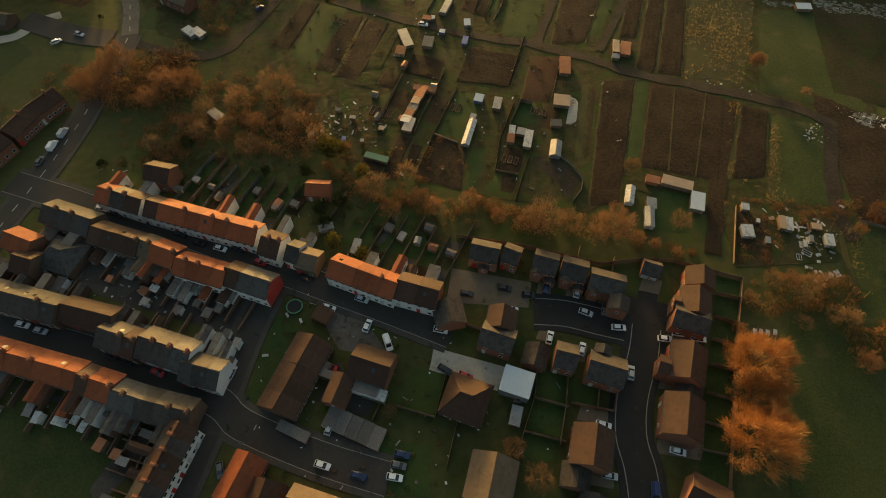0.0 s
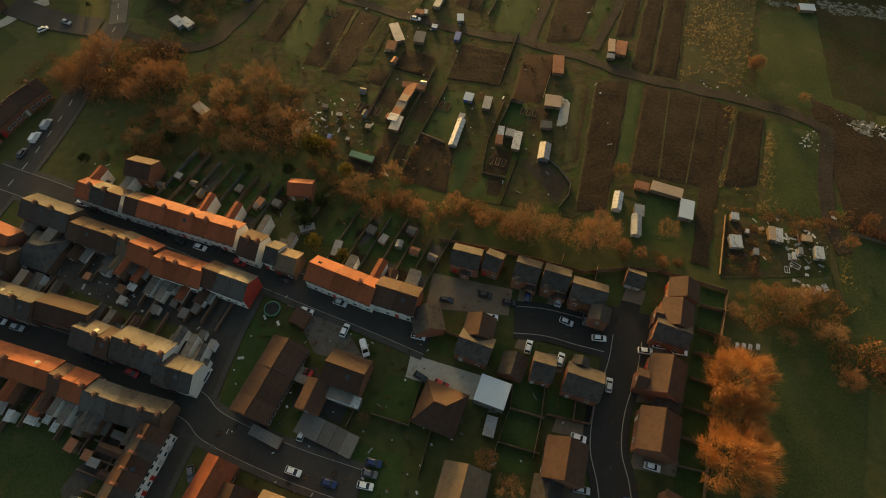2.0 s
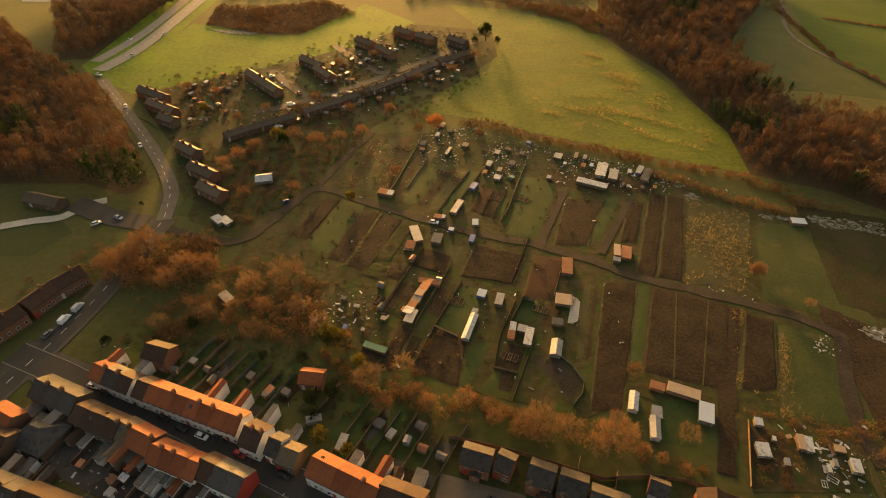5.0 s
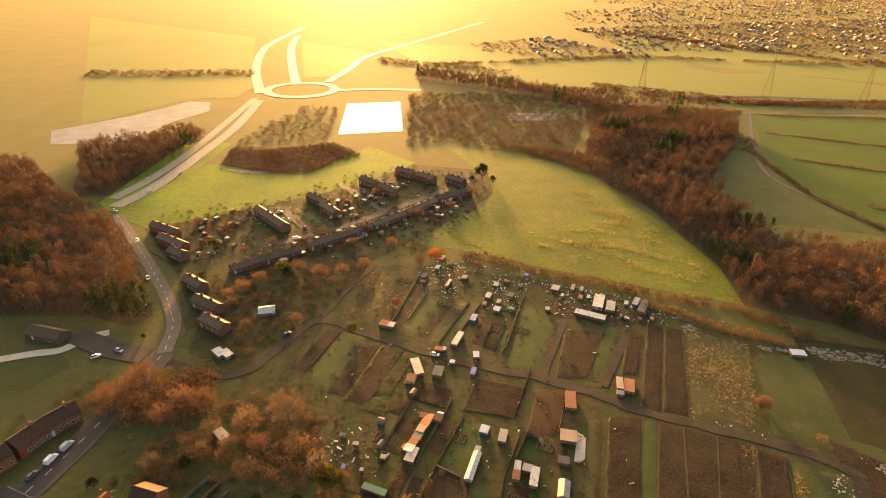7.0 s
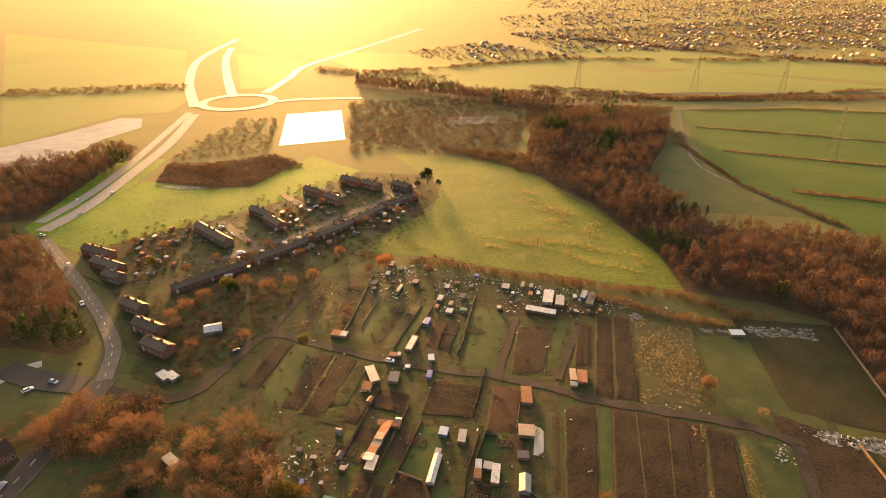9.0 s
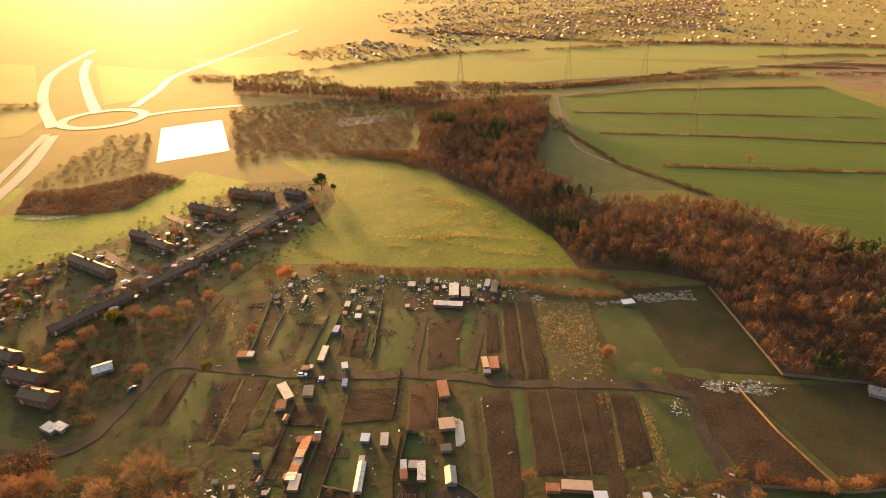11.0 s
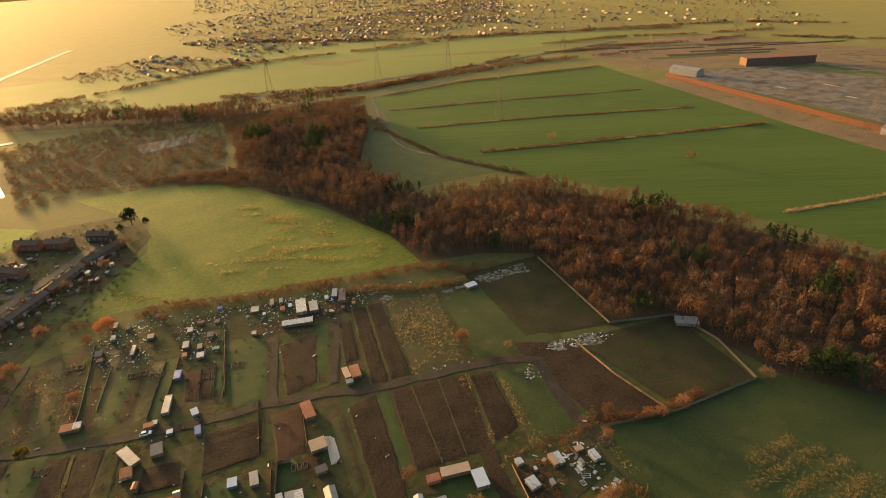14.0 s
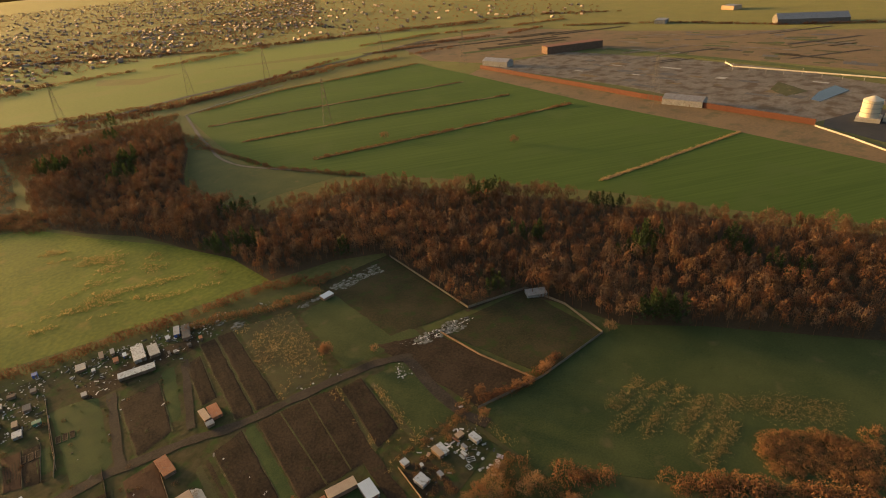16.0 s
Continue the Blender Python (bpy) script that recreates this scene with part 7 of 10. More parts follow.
shed(-18.4, 159.2, 19, 3.1, 8.5, 1.58, WOOD, TIN, "grey tin shed", "flat", "shed", "shed")
shed(-19.8, 152.8, -9, 3.1, 3.8, 1.45, PALE_WOOD, RUST, "brown patched shed", "flat", "shed", "shed")
shed(-10.6, 157.2, -9, 3.4, 4.8, 1.52, WOOD, FELT, "felt-roofed shed", "flat", "shed", "shed")
shed(-4.3, 177.0, -19, 2.2, 8.4, 1.58, TIN, TIN, "long grey trailer body", "flat", "shed", "shed")
shed(1.8, 191.6, -20, 2.2, 4.2, 1.58, BLUE_TARP, BLUE_TARP, "shed under a blue tarpaulin", "flat", "shed", "shed")
shed(2.9, 167.8, 1, 2.1, 3.1, 1.32, TIN, BLUE_TIN, "small pale shed", "flat", "shed", "shed")
shed(2.0, 158.2, -11, 1.7, 3.5, 1.32, BLUE_TARP, BLUE_TARP, "stack under a blue tarpaulin", "flat", "shed", "shed")
shed(-33.1, 184.6, -16, 5.9, 3.2, 1.45, WOOD, RUST, "flat rusty shed", "flat", "shed", "shed")
shed(-31.1, 184.1, -14, 2.3, 2.6, 1.52, WOOD, WHITE, "small white-roofed shed", "flat", "shed", "shed")
shed(-84.1, 190.2, 17, 6.6, 5.5, 1.98, WHITE, WHITE, "white marquee-like shed", "gable", "shed", "shed")
shed(-92.4, 161.6, 51, 3.1, 5.0, 1.72, TIN, WHITE, "white lorry box", "flat", "trailer", "trailer")
shed(-89.4, 161.2, 53, 2.9, 4.6, 1.72, TIN, WHITE, "white lorry box", "flat", "trailer", "trailer")
shed(-75.2, 122.4, 52, 2.9, 4.8, 1.72, WOOD, TIN, "tin-roofed garden shed", "flat", "shed", "shed")
shed(-28.4, 75.1, -12, 1.9, 4.2, 1.58, WOOD, TIN, "grey garden shed", "flat", "shed", "shed")
shed(-37.0, 81.2, 20, 3.8, 1.8, 1.45, WHITE, TIN, "pale garden shed", "flat", "shed", "shed")
shed(78.2, 88.6, -8, 1.9, 2.0, 1.52, WOOD, WHITE, "white-roofed shed", "flat", "shed", "shed")
shed(76.5, 80.5, -3, 3.0, 3.5, 1.65, WHITE, WHITE, "white storage shed", "flat", "shed", "shed")
# pale timber roof colour stands for the sun on it
shed(86.8, 83.3, -8, 1.6, 3.9, 1.65, WOOD, PALE_WOOD, "shed catching the sun", "flat", "shed", "shed")
shed(88.6, 82.8, -12, 1.6, 4.0, 1.58, WHITE, WHITE, "white shed", "flat", "shed", "shed")
shed(97.6, 77.6, -8, 2.1, 3.4, 1.72, WHITE, WHITE, "white box van body", "flat", "trailer", "trailer")
shed(124.5, 177.8, -3, 5.2, 3.0, 1.58, WOOD, BLUE_TIN, "stable with a blue roof", "flat", "shed", "shed")
shed(176.5, 104.0, -42, 8.5, 4.4, 1.72, WHITE, TIN, "white-walled stable by the wood", "flat", "shed", "shed")
shed(55.4, 207.8, -17, 4.1, 9.8, 1.98, WHITE, WHITE, "white sheet-roofed shed", "flat", "shed", "shed")
shed(50.0, 197.5, -21, 12.4, 3.1, 1.65, WOOD, WHITE, "long low shed with pale sheets", "flat", "shed", "shed")
shed(59.9, 204.8, -16, 3.5, 7.2, 1.65, WOOD, TIN, "grey shed", "flat", "shed", "shed")
shed(71.7, 209.3, -26, 2.1, 5.9, 1.65, BLUE_TARP, TIN, "shed with blue sheets", "flat", "shed", "shed")
shed(73.7, 205.5, -25, 2.9, 9.4, 1.72, WOOD, FELT, "dark shed", "flat", "shed", "shed")
CLUTTER = [([(-153.7, 277.5), (-128.2, 302.4), (-115.0, 254.3), (-131.3, 224.2)], 9.5), ([(-99.2, 249.5), (-59.5, 278.8), (-26.3, 311.7), (-0.9, 330.8), (-12.6, 297.4), (-55.0, 253.3), (-93.4, 230.1)], 8.0), ([(-88.4, 298.2), (-69.1, 333.3), (-37.1, 355.2), (-46.6, 318.1), (-71.4, 277.8)], 8.5), ([(-35.4, 142.0), (-12.7, 149.7), (1.7, 131.1), (-5.9, 107.1), (-19.6, 110.4), (-38.2, 118.2)], 15.0), ([(-39.9, 82.4), (-4.6, 78.9), (-3.1, 75.4), (-27.1, 75.2)], 9.0), ([(-104.9, 103.9), (-40.4, 86.1), (-39.7, 80.6), (-82.6, 93.7), (-99.7, 97.6)], 9.0)]
RUBBISH = [([(-16.9, 247.0), (15.3, 236.5), (54.7, 220.3), (84.9, 209.8), (113.3, 196.0), (108.0, 190.0), (85.6, 200.5), (51.3, 211.1), (13.3, 225.8), (-17.5, 236.8)], 2.9), ([(-156.7, 284.5), (-116.8, 307.5), (-84.5, 341.1), (-46.5, 374.8), (2.1, 358.9), (-3.7, 313.8), (-54.5, 250.4), (-105.5, 226.4), (-133.4, 229.4)], 5.0), ([(-49.4, 64.9), (-3.3, 49.7), (9.5, 35.9), (-6.0, 14.4), (-38.9, 14.3), (-53.4, 28.1)], 4.5), ([(10.0, 44.0), (33.7, 41.3), (27.4, 16.6), (8.3, 16.6)], 6.0), ([(-123.8, 78.3), (-104.0, 73.1), (-69.4, 58.5), (-72.1, 52.4), (-108.4, 61.5)], 3.0), ([(124.6, 126.0), (138.7, 122.1), (149.3, 117.5), (147.1, 113.8), (133.5, 117.9), (123.7, 122.4)], 0.9), ([(110.2, 123.4), (113.4, 116.1), (107.4, 112.6), (104.8, 117.8)], 1.3), ([(88.5, 85.4), (100.4, 83.9), (94.0, 73.1), (86.4, 74.0)], 1.7), ([(6.0, 226.4), (28.3, 228.3), (20.8, 198.1), (5.6, 198.5)], 1.9), ([(33.9, 224.7), (79.3, 212.4), (84.2, 193.8), (32.4, 197.8)], 2.0), ([(-25.2, 235.8), (1.0, 243.6), (-5.3, 205.5), (-22.6, 208.6)], 2.0), ([(130.1, 183.4), (145.3, 182.5), (152.0, 177.0), (137.3, 174.2), (130.0, 176.3)], 3.0), ([(-51.2, 127.1), (-29.5, 130.0), (-20.8, 119.5), (-43.8, 112.0)], 2.2), ([(-101.3, 78.4), (-51.7, 61.7), (-55.0, 49.5), (-87.6, 58.4), (-110.9, 68.0)], 3.4), ([(-106.7, 36.9), (-63.8, 30.0), (-78.9, 29.9), (-97.6, 33.0)], 3.2), ([(-52.1, 184.8), (27.4, 159.0), (39.0, 124.0), (29.0, 94.0), (-28.2, 101.3), (-45.2, 117.6)], 8.0), ([(-51.1, 231.0), (32.1, 227.6), (81.0, 199.6), (35.8, 162.9), (-29.0, 182.7)], 8.0), ([(-153.7, 277.5), (-67.6, 324.6), (-1.3, 348.9), (-53.0, 241.8), (-109.6, 215.8)], 8.0), ([(-107.5, 101.7), (-40.1, 84.3), (-4.6, 75.3), (-27.8, 84.3), (-85.2, 104.0)], 4.5), ([(77.2, 89.6), (103.3, 84.1), (100.1, 73.5), (73.8, 76.0)], 2.6), ([(104.2, 119.6), (111.4, 119.0), (108.6, 114.5), (102.7, 114.1)], 1.3), ([(118.9, 129.9), (129.1, 123.7), (127.3, 120.2), (118.4, 125.2)], 1.6), ([(88.4, 137.7), (96.2, 137.0), (94.8, 133.1), (87.1, 133.7)], 1.6), ([(80.9, 146.6), (87.2, 145.7), (84.6, 137.4), (78.5, 138.3)], 1.8), ([(-43.3, 125.1), (-28.7, 125.0), (-30.4, 114.1), (-44.6, 115.3)], 2.6), ([(96.0, 83.1), (103.0, 83.2), (96.5, 65.6), (89.9, 65.6)], 2.4), ([(49.7, 107.1), (42.5, 124.2), (42.8, 139.6), (48.5, 140.0)], 4.0)]
shed(-14.8, 242.6, -18, 2.8, 3.4, 1.32, WOOD, TIN, "hut with a pale sheet roof", "flat", "shed", "shed")
shed(-15.9, 232.8, -17, 1.6, 2.8, 1.32, TIN, WHITE, "small white box shed", "flat", "shed", "shed")
shed(-9.8, 237.1, -17, 1.6, 2.5, 1.32, WOOD, FELT, "grey felt-roofed hut", "flat", "shed", "shed")
shed(-10.1, 218.6, -18, 1.2, 5.8, 1.32, WOOD, TIN, "long pale glasshouse-like shed", "flat", "shed", "shed")
shed(-2.8, 224.5, -18, 2.3, 2.7, 1.32, WOOD, PALE_WOOD, "boarded allotment shed", "flat", "shed", "shed")
shed(2.1, 239.2, -17, 1.6, 2.2, 1.32, WOOD, FELT, "low dark hut", "flat", "shed", "shed")
shed(-21.9, 224.3, -18, 2.5, 3.1, 1.32, WOOD, FELT, "low patched hut", "flat", "shed", "shed")
shed(-21.8, 219.4, -16, 2.1, 1.7, 1.32, WOOD, RUST, "rusty lean-to hut", "flat", "shed", "shed")
shed(25.9, 229.0, -18, 1.7, 1.8, 1.32, BLUE_TARP, BLUE_TARP, "hut under blue sheets", "flat", "shed", "shed")
shed(11.6, 219.3, -17, 2.0, 2.7, 1.32, WOOD, TIN, "tin-roofed allotment hut", "flat", "shed", "shed")
shed(8.0, 209.5, -17, 2.1, 3.8, 1.32, WOOD, TIN, "wide patched tin shed", "flat", "shed", "shed")
shed(12.4, 205.0, -16, 1.6, 2.7, 1.32, WOOD, PALE_WOOD, "boarded hut", "flat", "shed", "shed")
shed(17.8, 210.8, -17, 2.3, 2.9, 1.32, WOOD, FELT, "felt-roofed allotment hut", "flat", "shed", "shed")
shed(11.4, 199.1, -16, 2.6, 2.9, 1.32, TIN, WHITE, "shed roofed with white sheets", "flat", "shed", "shed")
shed(17.4, 200.0, -17, 2.5, 1.5, 1.32, GREEN_TIN, GREEN_TIN, "low green sheet shed", "flat", "shed", "shed")
shed(6.3, 202.8, -15, 1.4, 2.1, 1.32, RUST, RUST, "small rusty hut", "flat", "shed", "shed")
shed(22.4, 219.2, -19, 1.7, 2.0, 1.32, WOOD, FELT, "dark hut", "flat", "shed", "shed")
shed(16.4, 222.6, -17, 2.3, 1.4, 1.32, WOOD, WOOD, "pile of old boards", "flat", "shed", "shed")
shed(38.2, 218.3, -18, 3.2, 3.8, 1.32, WOOD, TIN, "patched shed with pale sheets", "flat", "shed", "shed")
shed(46.1, 219.4, -17, 1.4, 4.1, 1.32, PALE_WOOD, PALE_WOOD, "tan boarded shed", "flat", "shed", "shed")
shed(49.8, 218.2, -17, 1.3, 3.1, 1.32, WOOD, TIN, "narrow tin shed", "flat", "shed", "shed")
shed(48.3, 211.5, -17, 1.7, 2.6, 1.32, RUST, RUST, "red-brown sheet shed", "flat", "shed", "shed")
shed(51.8, 211.9, -18, 1.1, 2.3, 1.32, BLUE_TARP, BLUE_TIN, "small blue shed", "flat", "shed", "shed")
shed(32.8, 201.0, -16, 1.6, 2.1, 1.32, WOOD, TIN, "low pale hut", "flat", "shed", "shed")
shed(40.5, 212.4, -18, 1.1, 1.6, 1.32, TIN, WHITE, "white tank box", "flat", "shed", "shed")
shed(67.3, 208.2, -16, 1.4, 2.6, 1.32, TIN, WHITE, "white box shed", "flat", "shed", "shed")
shed(62.8, 198.1, -16, 0.7, 1.8, 1.32, WOOD, FELT, "small dark hut", "flat", "shed", "shed")
shed(64.7, 196.9, -18, 1.2, 1.5, 1.32, WOOD, TIN, "tin lean-to hut", "flat", "shed", "shed")
shed(75.3, 197.0, -19, 1.2, 1.9, 1.32, WOOD, RUST, "rusty junk hut", "flat", "shed", "shed")
shed(70.2, 196.6, -17, 1.3, 1.5, 1.32, WOOD, FELT, "low felt hut", "flat", "shed", "shed")
shed(-11.2, 170.3, -13, 2.9, 1.9, 1.32, WOOD, RUST, "open rusty shed", "flat", "shed", "shed")
shed(-9.2, 170.4, -15, 1.3, 1.7, 1.32, TIN, WHITE, "white box shed beside the track", "flat", "shed", "shed")
shed(-5.8, 163.0, -13, 1.7, 1.5, 1.32, BLUE_TARP, BLUE_TIN, "pale blue box beside the track", "flat", "shed", "shed")
shed(-38.0, 125.1, -11, 1.5, 1.1, 1.32, WOOD, FELT, "collapsed dark shed", "flat", "shed", "shed")
shed(-35.2, 113.1, -9, 1.0, 1.4, 1.32, BLUE_TARP, BLUE_TARP, "stack under blue sheet", "flat", "shed", "shed")
shed(-29.7, 112.4, -12, 0.9, 0.9, 1.32, WOOD, TIN, "small pale hut", "flat", "shed", "shed")
shed(-45.0, 115.1, -9, 1.0, 1.1, 1.32, TIN, TIN, "little tin hut", "flat", "shed", "shed")
shed(-24.2, 117.5, -11, 1.5, 1.3, 1.32, WOOD, PALE_WOOD, "boarded hut", "flat", "shed", "shed")
shed(-33.3, 121.9, -11, 1.7, 1.0, 1.32, WOOD, TIN, "patched tin lean-to", "flat", "shed", "shed")
shed(81.3, 77.7, -10, 1.1, 1.7, 1.32, TIN, TIN, "grey box in the yard", "flat", "shed", "shed")
shed(95.9, 82.2, -9, 2.4, 1.6, 1.32, WOOD, PALE_WOOD, "leaning boarded shelter", "flat", "shed", "shed")
shed(80.5, 84.0, -12, 0.7, 1.0, 1.32, TIN, WHITE, "small white box", "flat", "shed", "shed")
shed(90.9, 76.7, -8, 0.7, 1.9, 1.32, WHITE, WHITE, "white trailer box", "flat", "shed", "shed")
shed(93.1, 78.3, -9, 0.9, 1.7, 1.32, TIN, TIN, "grey trailer box", "flat", "shed", "shed")
# timber-coloured walls carry the sunlight on this block
shed(1163.9, 297.2, -108, 23.7, 24.2, 7, PALE_WOOD, TIN, "distant works block catching the sun", "flat", "warehouse", "warehouse")
shed(974.2, 351.1, -82, 16.6, 25.4, 6, WHITE, TIN, "distant white works hut", "flat", "warehouse", "warehouse")

# ---------------- parked cars ----------------
car(-107.3, 52.7, -13, "white", "car")
car(-102.4, 51.1, -13, "silver", "car")
car(-71.7, 40.8, -21, "red", "car")
car(-83.5, 45.1, -20, "black", "car")
car(-79.5, 43.7, -20, "black", "car")
car(-60.6, 37.3, -10, "black", "car")
car(-54.5, 40.8, 73, "silver", "car")
car(-58.9, 24.8, 74, "silver", "car")
car(-52.7, 19.5, -72, "grey", "car")
car(-30.5, 28.4, 74, "silver", "car")
car(-31.2, 20.5, -16, "white", "car")
car(-23.4, 18.4, -14, "blue", "car")
car(-15.7, 18.1, -9, "white", "car")
car(-14.3, 22.7, -11, "blue", "car")
car(-15.0, 20.5, -12, "grey", "car")
car(-23.9, 52.7, 72, "white", "car")
car(-18.7, 48.3, -70, "white", "van")
car(-33.8, 57.5, -17, "white", "car")
car(-25.8, 59.9, -20, "silver", "car")
car(-6.1, 51.7, -12, "white", "car")
car(-5.1, 41.8, -31, "black", "car")
car(-0.3, 40.2, -23, "red", "car")
car(0.5, 61.6, -10, "black", "car")
car(10.1, 63.2, -10, "black", "car")
car(20.7, 63.3, 76, "blue", "car")
car(28.3, 62.2, 75, "silver", "car")
car(29.8, 56.5, -23, "silver", "car")
car(34.6, 57.3, 76, "grey", "car")
car(37.3, 52.5, -4, "white", "car")
car(20.2, 49.8, 73, "white", "car")
car(27.6, 46.9, 71, "white", "car")
car(38.3, 41.1, 77, "silver", "car")
car(30.1, 29.1, -16, "white", "car")
car(29.8, 18.5, -10, "silver", "car")
car(45.4, 23.5, -15, "white", "car")
car(48.0, 49.6, -6, "white", "car")
car(51.7, 51.0, -8, "white", "car")
car(56.2, 49.6, -9, "white", "car")
car(38.9, 15.2, -99, "blue", "van")
car(-53.0, 70.5, -18, "red", "car")
car(-59.7, 74.6, -17, "black", "car")
car(-64.1, 74.6, -17, "white", "car")
car(-40.7, 65.8, -18, "black", "car")
car(-99.3, 87.4, -15, "white", "car")
car(-94.8, 85.3, -18, "black", "car")
car(-75.9, 79.0, -18, "black", "car")
car(-70.1, 76.3, -17, "black", "car")
car(11.4, 57.2, -7, "white", "car")
car(16.0, 61.3, -7, "black", "car")
car(-121.0, 110.1, 83, "white", "van")
car(-119.7, 115.3, 82, "silver", "van")
car(-122.6, 104.2, 83, "grey", "car")
car(-31.7, 42.2, -20, "red", "car")
car(-12.5, 167.3, -13, "white", "car")
car(-136.8, 156.8, 45, "white", "car")
car(-130.3, 160.8, -22, "silver", "car")
car(-71.2, 175.7, 58, "blue", "car")
car(-214.1, 336.5, 89, "white", "car")
car(-200.6, 313.2, 87, "silver", "car")
car(-197.8, 347.9, 87, "white", "car")
car(-205.4, 284.5, -12, "white", "car")
car(-172.5, 249.1, -57, "white", "car")
car(-147.4, 212.9, -54, "white", "car")
car(-91.6, 258.0, 32, "white", "van")
car(-111.5, 290.7, 40, "white", "car")
car(-102.3, 280.5, -46, "silver", "car")
car(-90.7, 271.1, -46, "red", "car")
car(-63.2, 319.0, 40, "white", "car")
car(-48.8, 335.2, 44, "white", "car")
car(-79.2, 286.2, 44, "white", "car")

# ---------------- fences and walls ----------------
plot(LAWN, [(-33.2, 76.6), (-25.6, 74.9), (-15.4, 91.7), (-25.0, 93.6)], "long narrow back garden lawn", 0.181, 0, "plot")
plot(LAWN, [(-66.3, 91.4), (-57.9, 88.5), (-53.3, 101.7), (-62.4, 104.8)], "long narrow back garden lawn", 0.185, 0, "plot")
plot(LAWN, [(-23.7, 74.0), (-19.5, 73.2), (-10.5, 86.9), (-14.6, 91.7)], "long narrow back garden lawn", 0.189, 0, "plot")
plot(LAWN, [(-54.3, 86.1), (-49.3, 83.8), (-41.8, 98.0), (-47.2, 102.1)], "long narrow back garden lawn", 0.193, 0, "plot")
plot(LAWN, [(-83.1, 95.7), (-76.2, 93.3), (-68.7, 103.7), (-74.1, 105.8)], "long narrow back garden lawn", 0.197, 0, "plot")
fence([(-1.9, 78.9), (16.4, 75.5), (35.2, 70.3), (47.4, 71.8), (54.7, 71.3), (71.1, 66.0)])
fence([(71.1, 66.0), (64.4, 47.0), (59.5, 30.9), (53.8, 13.4)])
fence([(63.4, 61.9), (69.6, 60.3)])
fence([(61.4, 55.6), (67.3, 53.3)])
fence([(59.4, 49.6), (64.9, 47.9)])
fence([(57.3, 43.3), (62.7, 41.7)])
fence([(54.8, 36.5), (60.6, 34.7)])
fence([(52.6, 29.9), (58.5, 28.1)])
fence([(50.7, 23.9), (56.8, 22.6)])
fence([(30.7, 75.5), (29.3, 70.3)])
fence([(39.2, 72.1), (37.7, 67.0)])
fence([(16.7, 44.0), (15.3, 35.2), (12.1, 27.1), (10.5, 21.7)])
fence([(23.7, 41.3), (22.2, 33.3), (19.9, 24.7)])
fence([(15.3, 35.2), (22.8, 33.1)])
fence([(12.5, 27.7), (21.3, 25.5)])
fence([(23.5, 34.0), (32.9, 32.1), (35.7, 41.3)])
fence([(30.6, 38.6), (29.1, 32.3)])
fence([(-4.7, 54.9), (3.6, 51.9)])
fence([(-16.7, 43.9), (-18.9, 35.8), (-21.1, 30.1)])
fence([(-4.7, 41.2), (-7.3, 30.7), (-16.2, 33.2)])
fence([(-1.5, 33.3), (-4.8, 19.9)])


def back_gardens(p, q, n, depth, lean, seed, keep_off=()):
    """Long narrow gardens side by side from p to q, with fences, beds, lawns, paths and sheds."""
    g = random.Random(seed)
    p, q, lean = Vector((*p, 0)), Vector((*q, 0)), Vector((*lean, 0)).normalized()
    for i in range(n + 1):
        a = p + (q - p) * i / n
        far = depth * g.uniform(0.75, 1.05)
        b = a + lean * far
        clear = all((a + lean * (far * k / 8) - Vector((*c, 0))).length > 5.0 for c in keep_off for k in range(9))
        if clear:
            fence([(a.x, a.y), (b.x, b.y)], g.choice((1.2, 1.5)), g.choice((WOOD, WOOD, FELT)), step=3.3)
        if i == n or not clear:
            continue
        w = (q - p) / n
        at = 0.5
        while at < far - 3:
            size = g.uniform(3, 8)
            end = min(at + size, far - 0.5)
            m, word = g.choice(((LAWN, "small back garden lawn"), (LAWN, "rough back garden grass"), (SOIL, "dug back garden bed"), (PAVING, "paved back garden patio"), (GARDEN, "overgrown back garden ground")))
            c = [a + w * 0.12 + lean * at, a + w * 0.88 + lean * at, a + w * 0.88 + lean * end, a + w * 0.12 + lean * end]
            plot(m, [(v.x, v.y) for v in c], word, 0.135 + 0.004 * g.randint(0, 5), 0.6 if m is SOIL else 0)
            at = end + g.uniform(0.3, 1.0)
        if g.random() < 0.6:
            c = a + w * g.uniform(0.35, 0.65) + lean * g.uniform(far * 0.3, far * 0.9)
            shed(c.x, c.y, math.degrees(math.atan2(lean.y, lean.x)) - 90 + g.uniform(-5, 5), g.uniform(1.5, 2.4), g.uniform(1.3, 2.6), g.uniform(1.5, 1.9), g.choice((WOOD, WOOD, TIN)), g.choice((FELT, TIN, FELT, RUST, FELT)),
                 g.choice(("small timber shed in a back garden", "felt-roofed shed in a back garden")), g.choice(("flat", "gable")), group="garden sheds")


back_gardens((-80.5, 89.5), (-40.5, 75.8), 10, 21, (0.42, 0.91), 5, ((-84.0, 96.9), (-40.1, 93.1)))
back_gardens((-31.0, 71.8), (-6.0, 63.5), 6, 20, (0.42, 0.91), 6, ((-40.1, 93.1),))
fence([(22.6, 128.9), (19.0, 129.9), (15.1, 120.3)])
fence([(76.1, 89.3), (70.5, 71.0)], 1.0, WOOD, "low weathered board fence of the junk yard", 2.2)
fence([(166.2, 180.0), (152.3, 121.7), (177.7, 109.9), (176.3, 90.2), (167.4, 69.7), (133.4, 75.5), (108.6, 84.6)], 1.2, SLAB, "grey concrete post and panel field fence", 3.0)
fence([(132.9, 120.2), (130.6, 99.6), (131.2, 76.8)], 1.0, WOOD, "patched board fence catching the sun", 2.2)

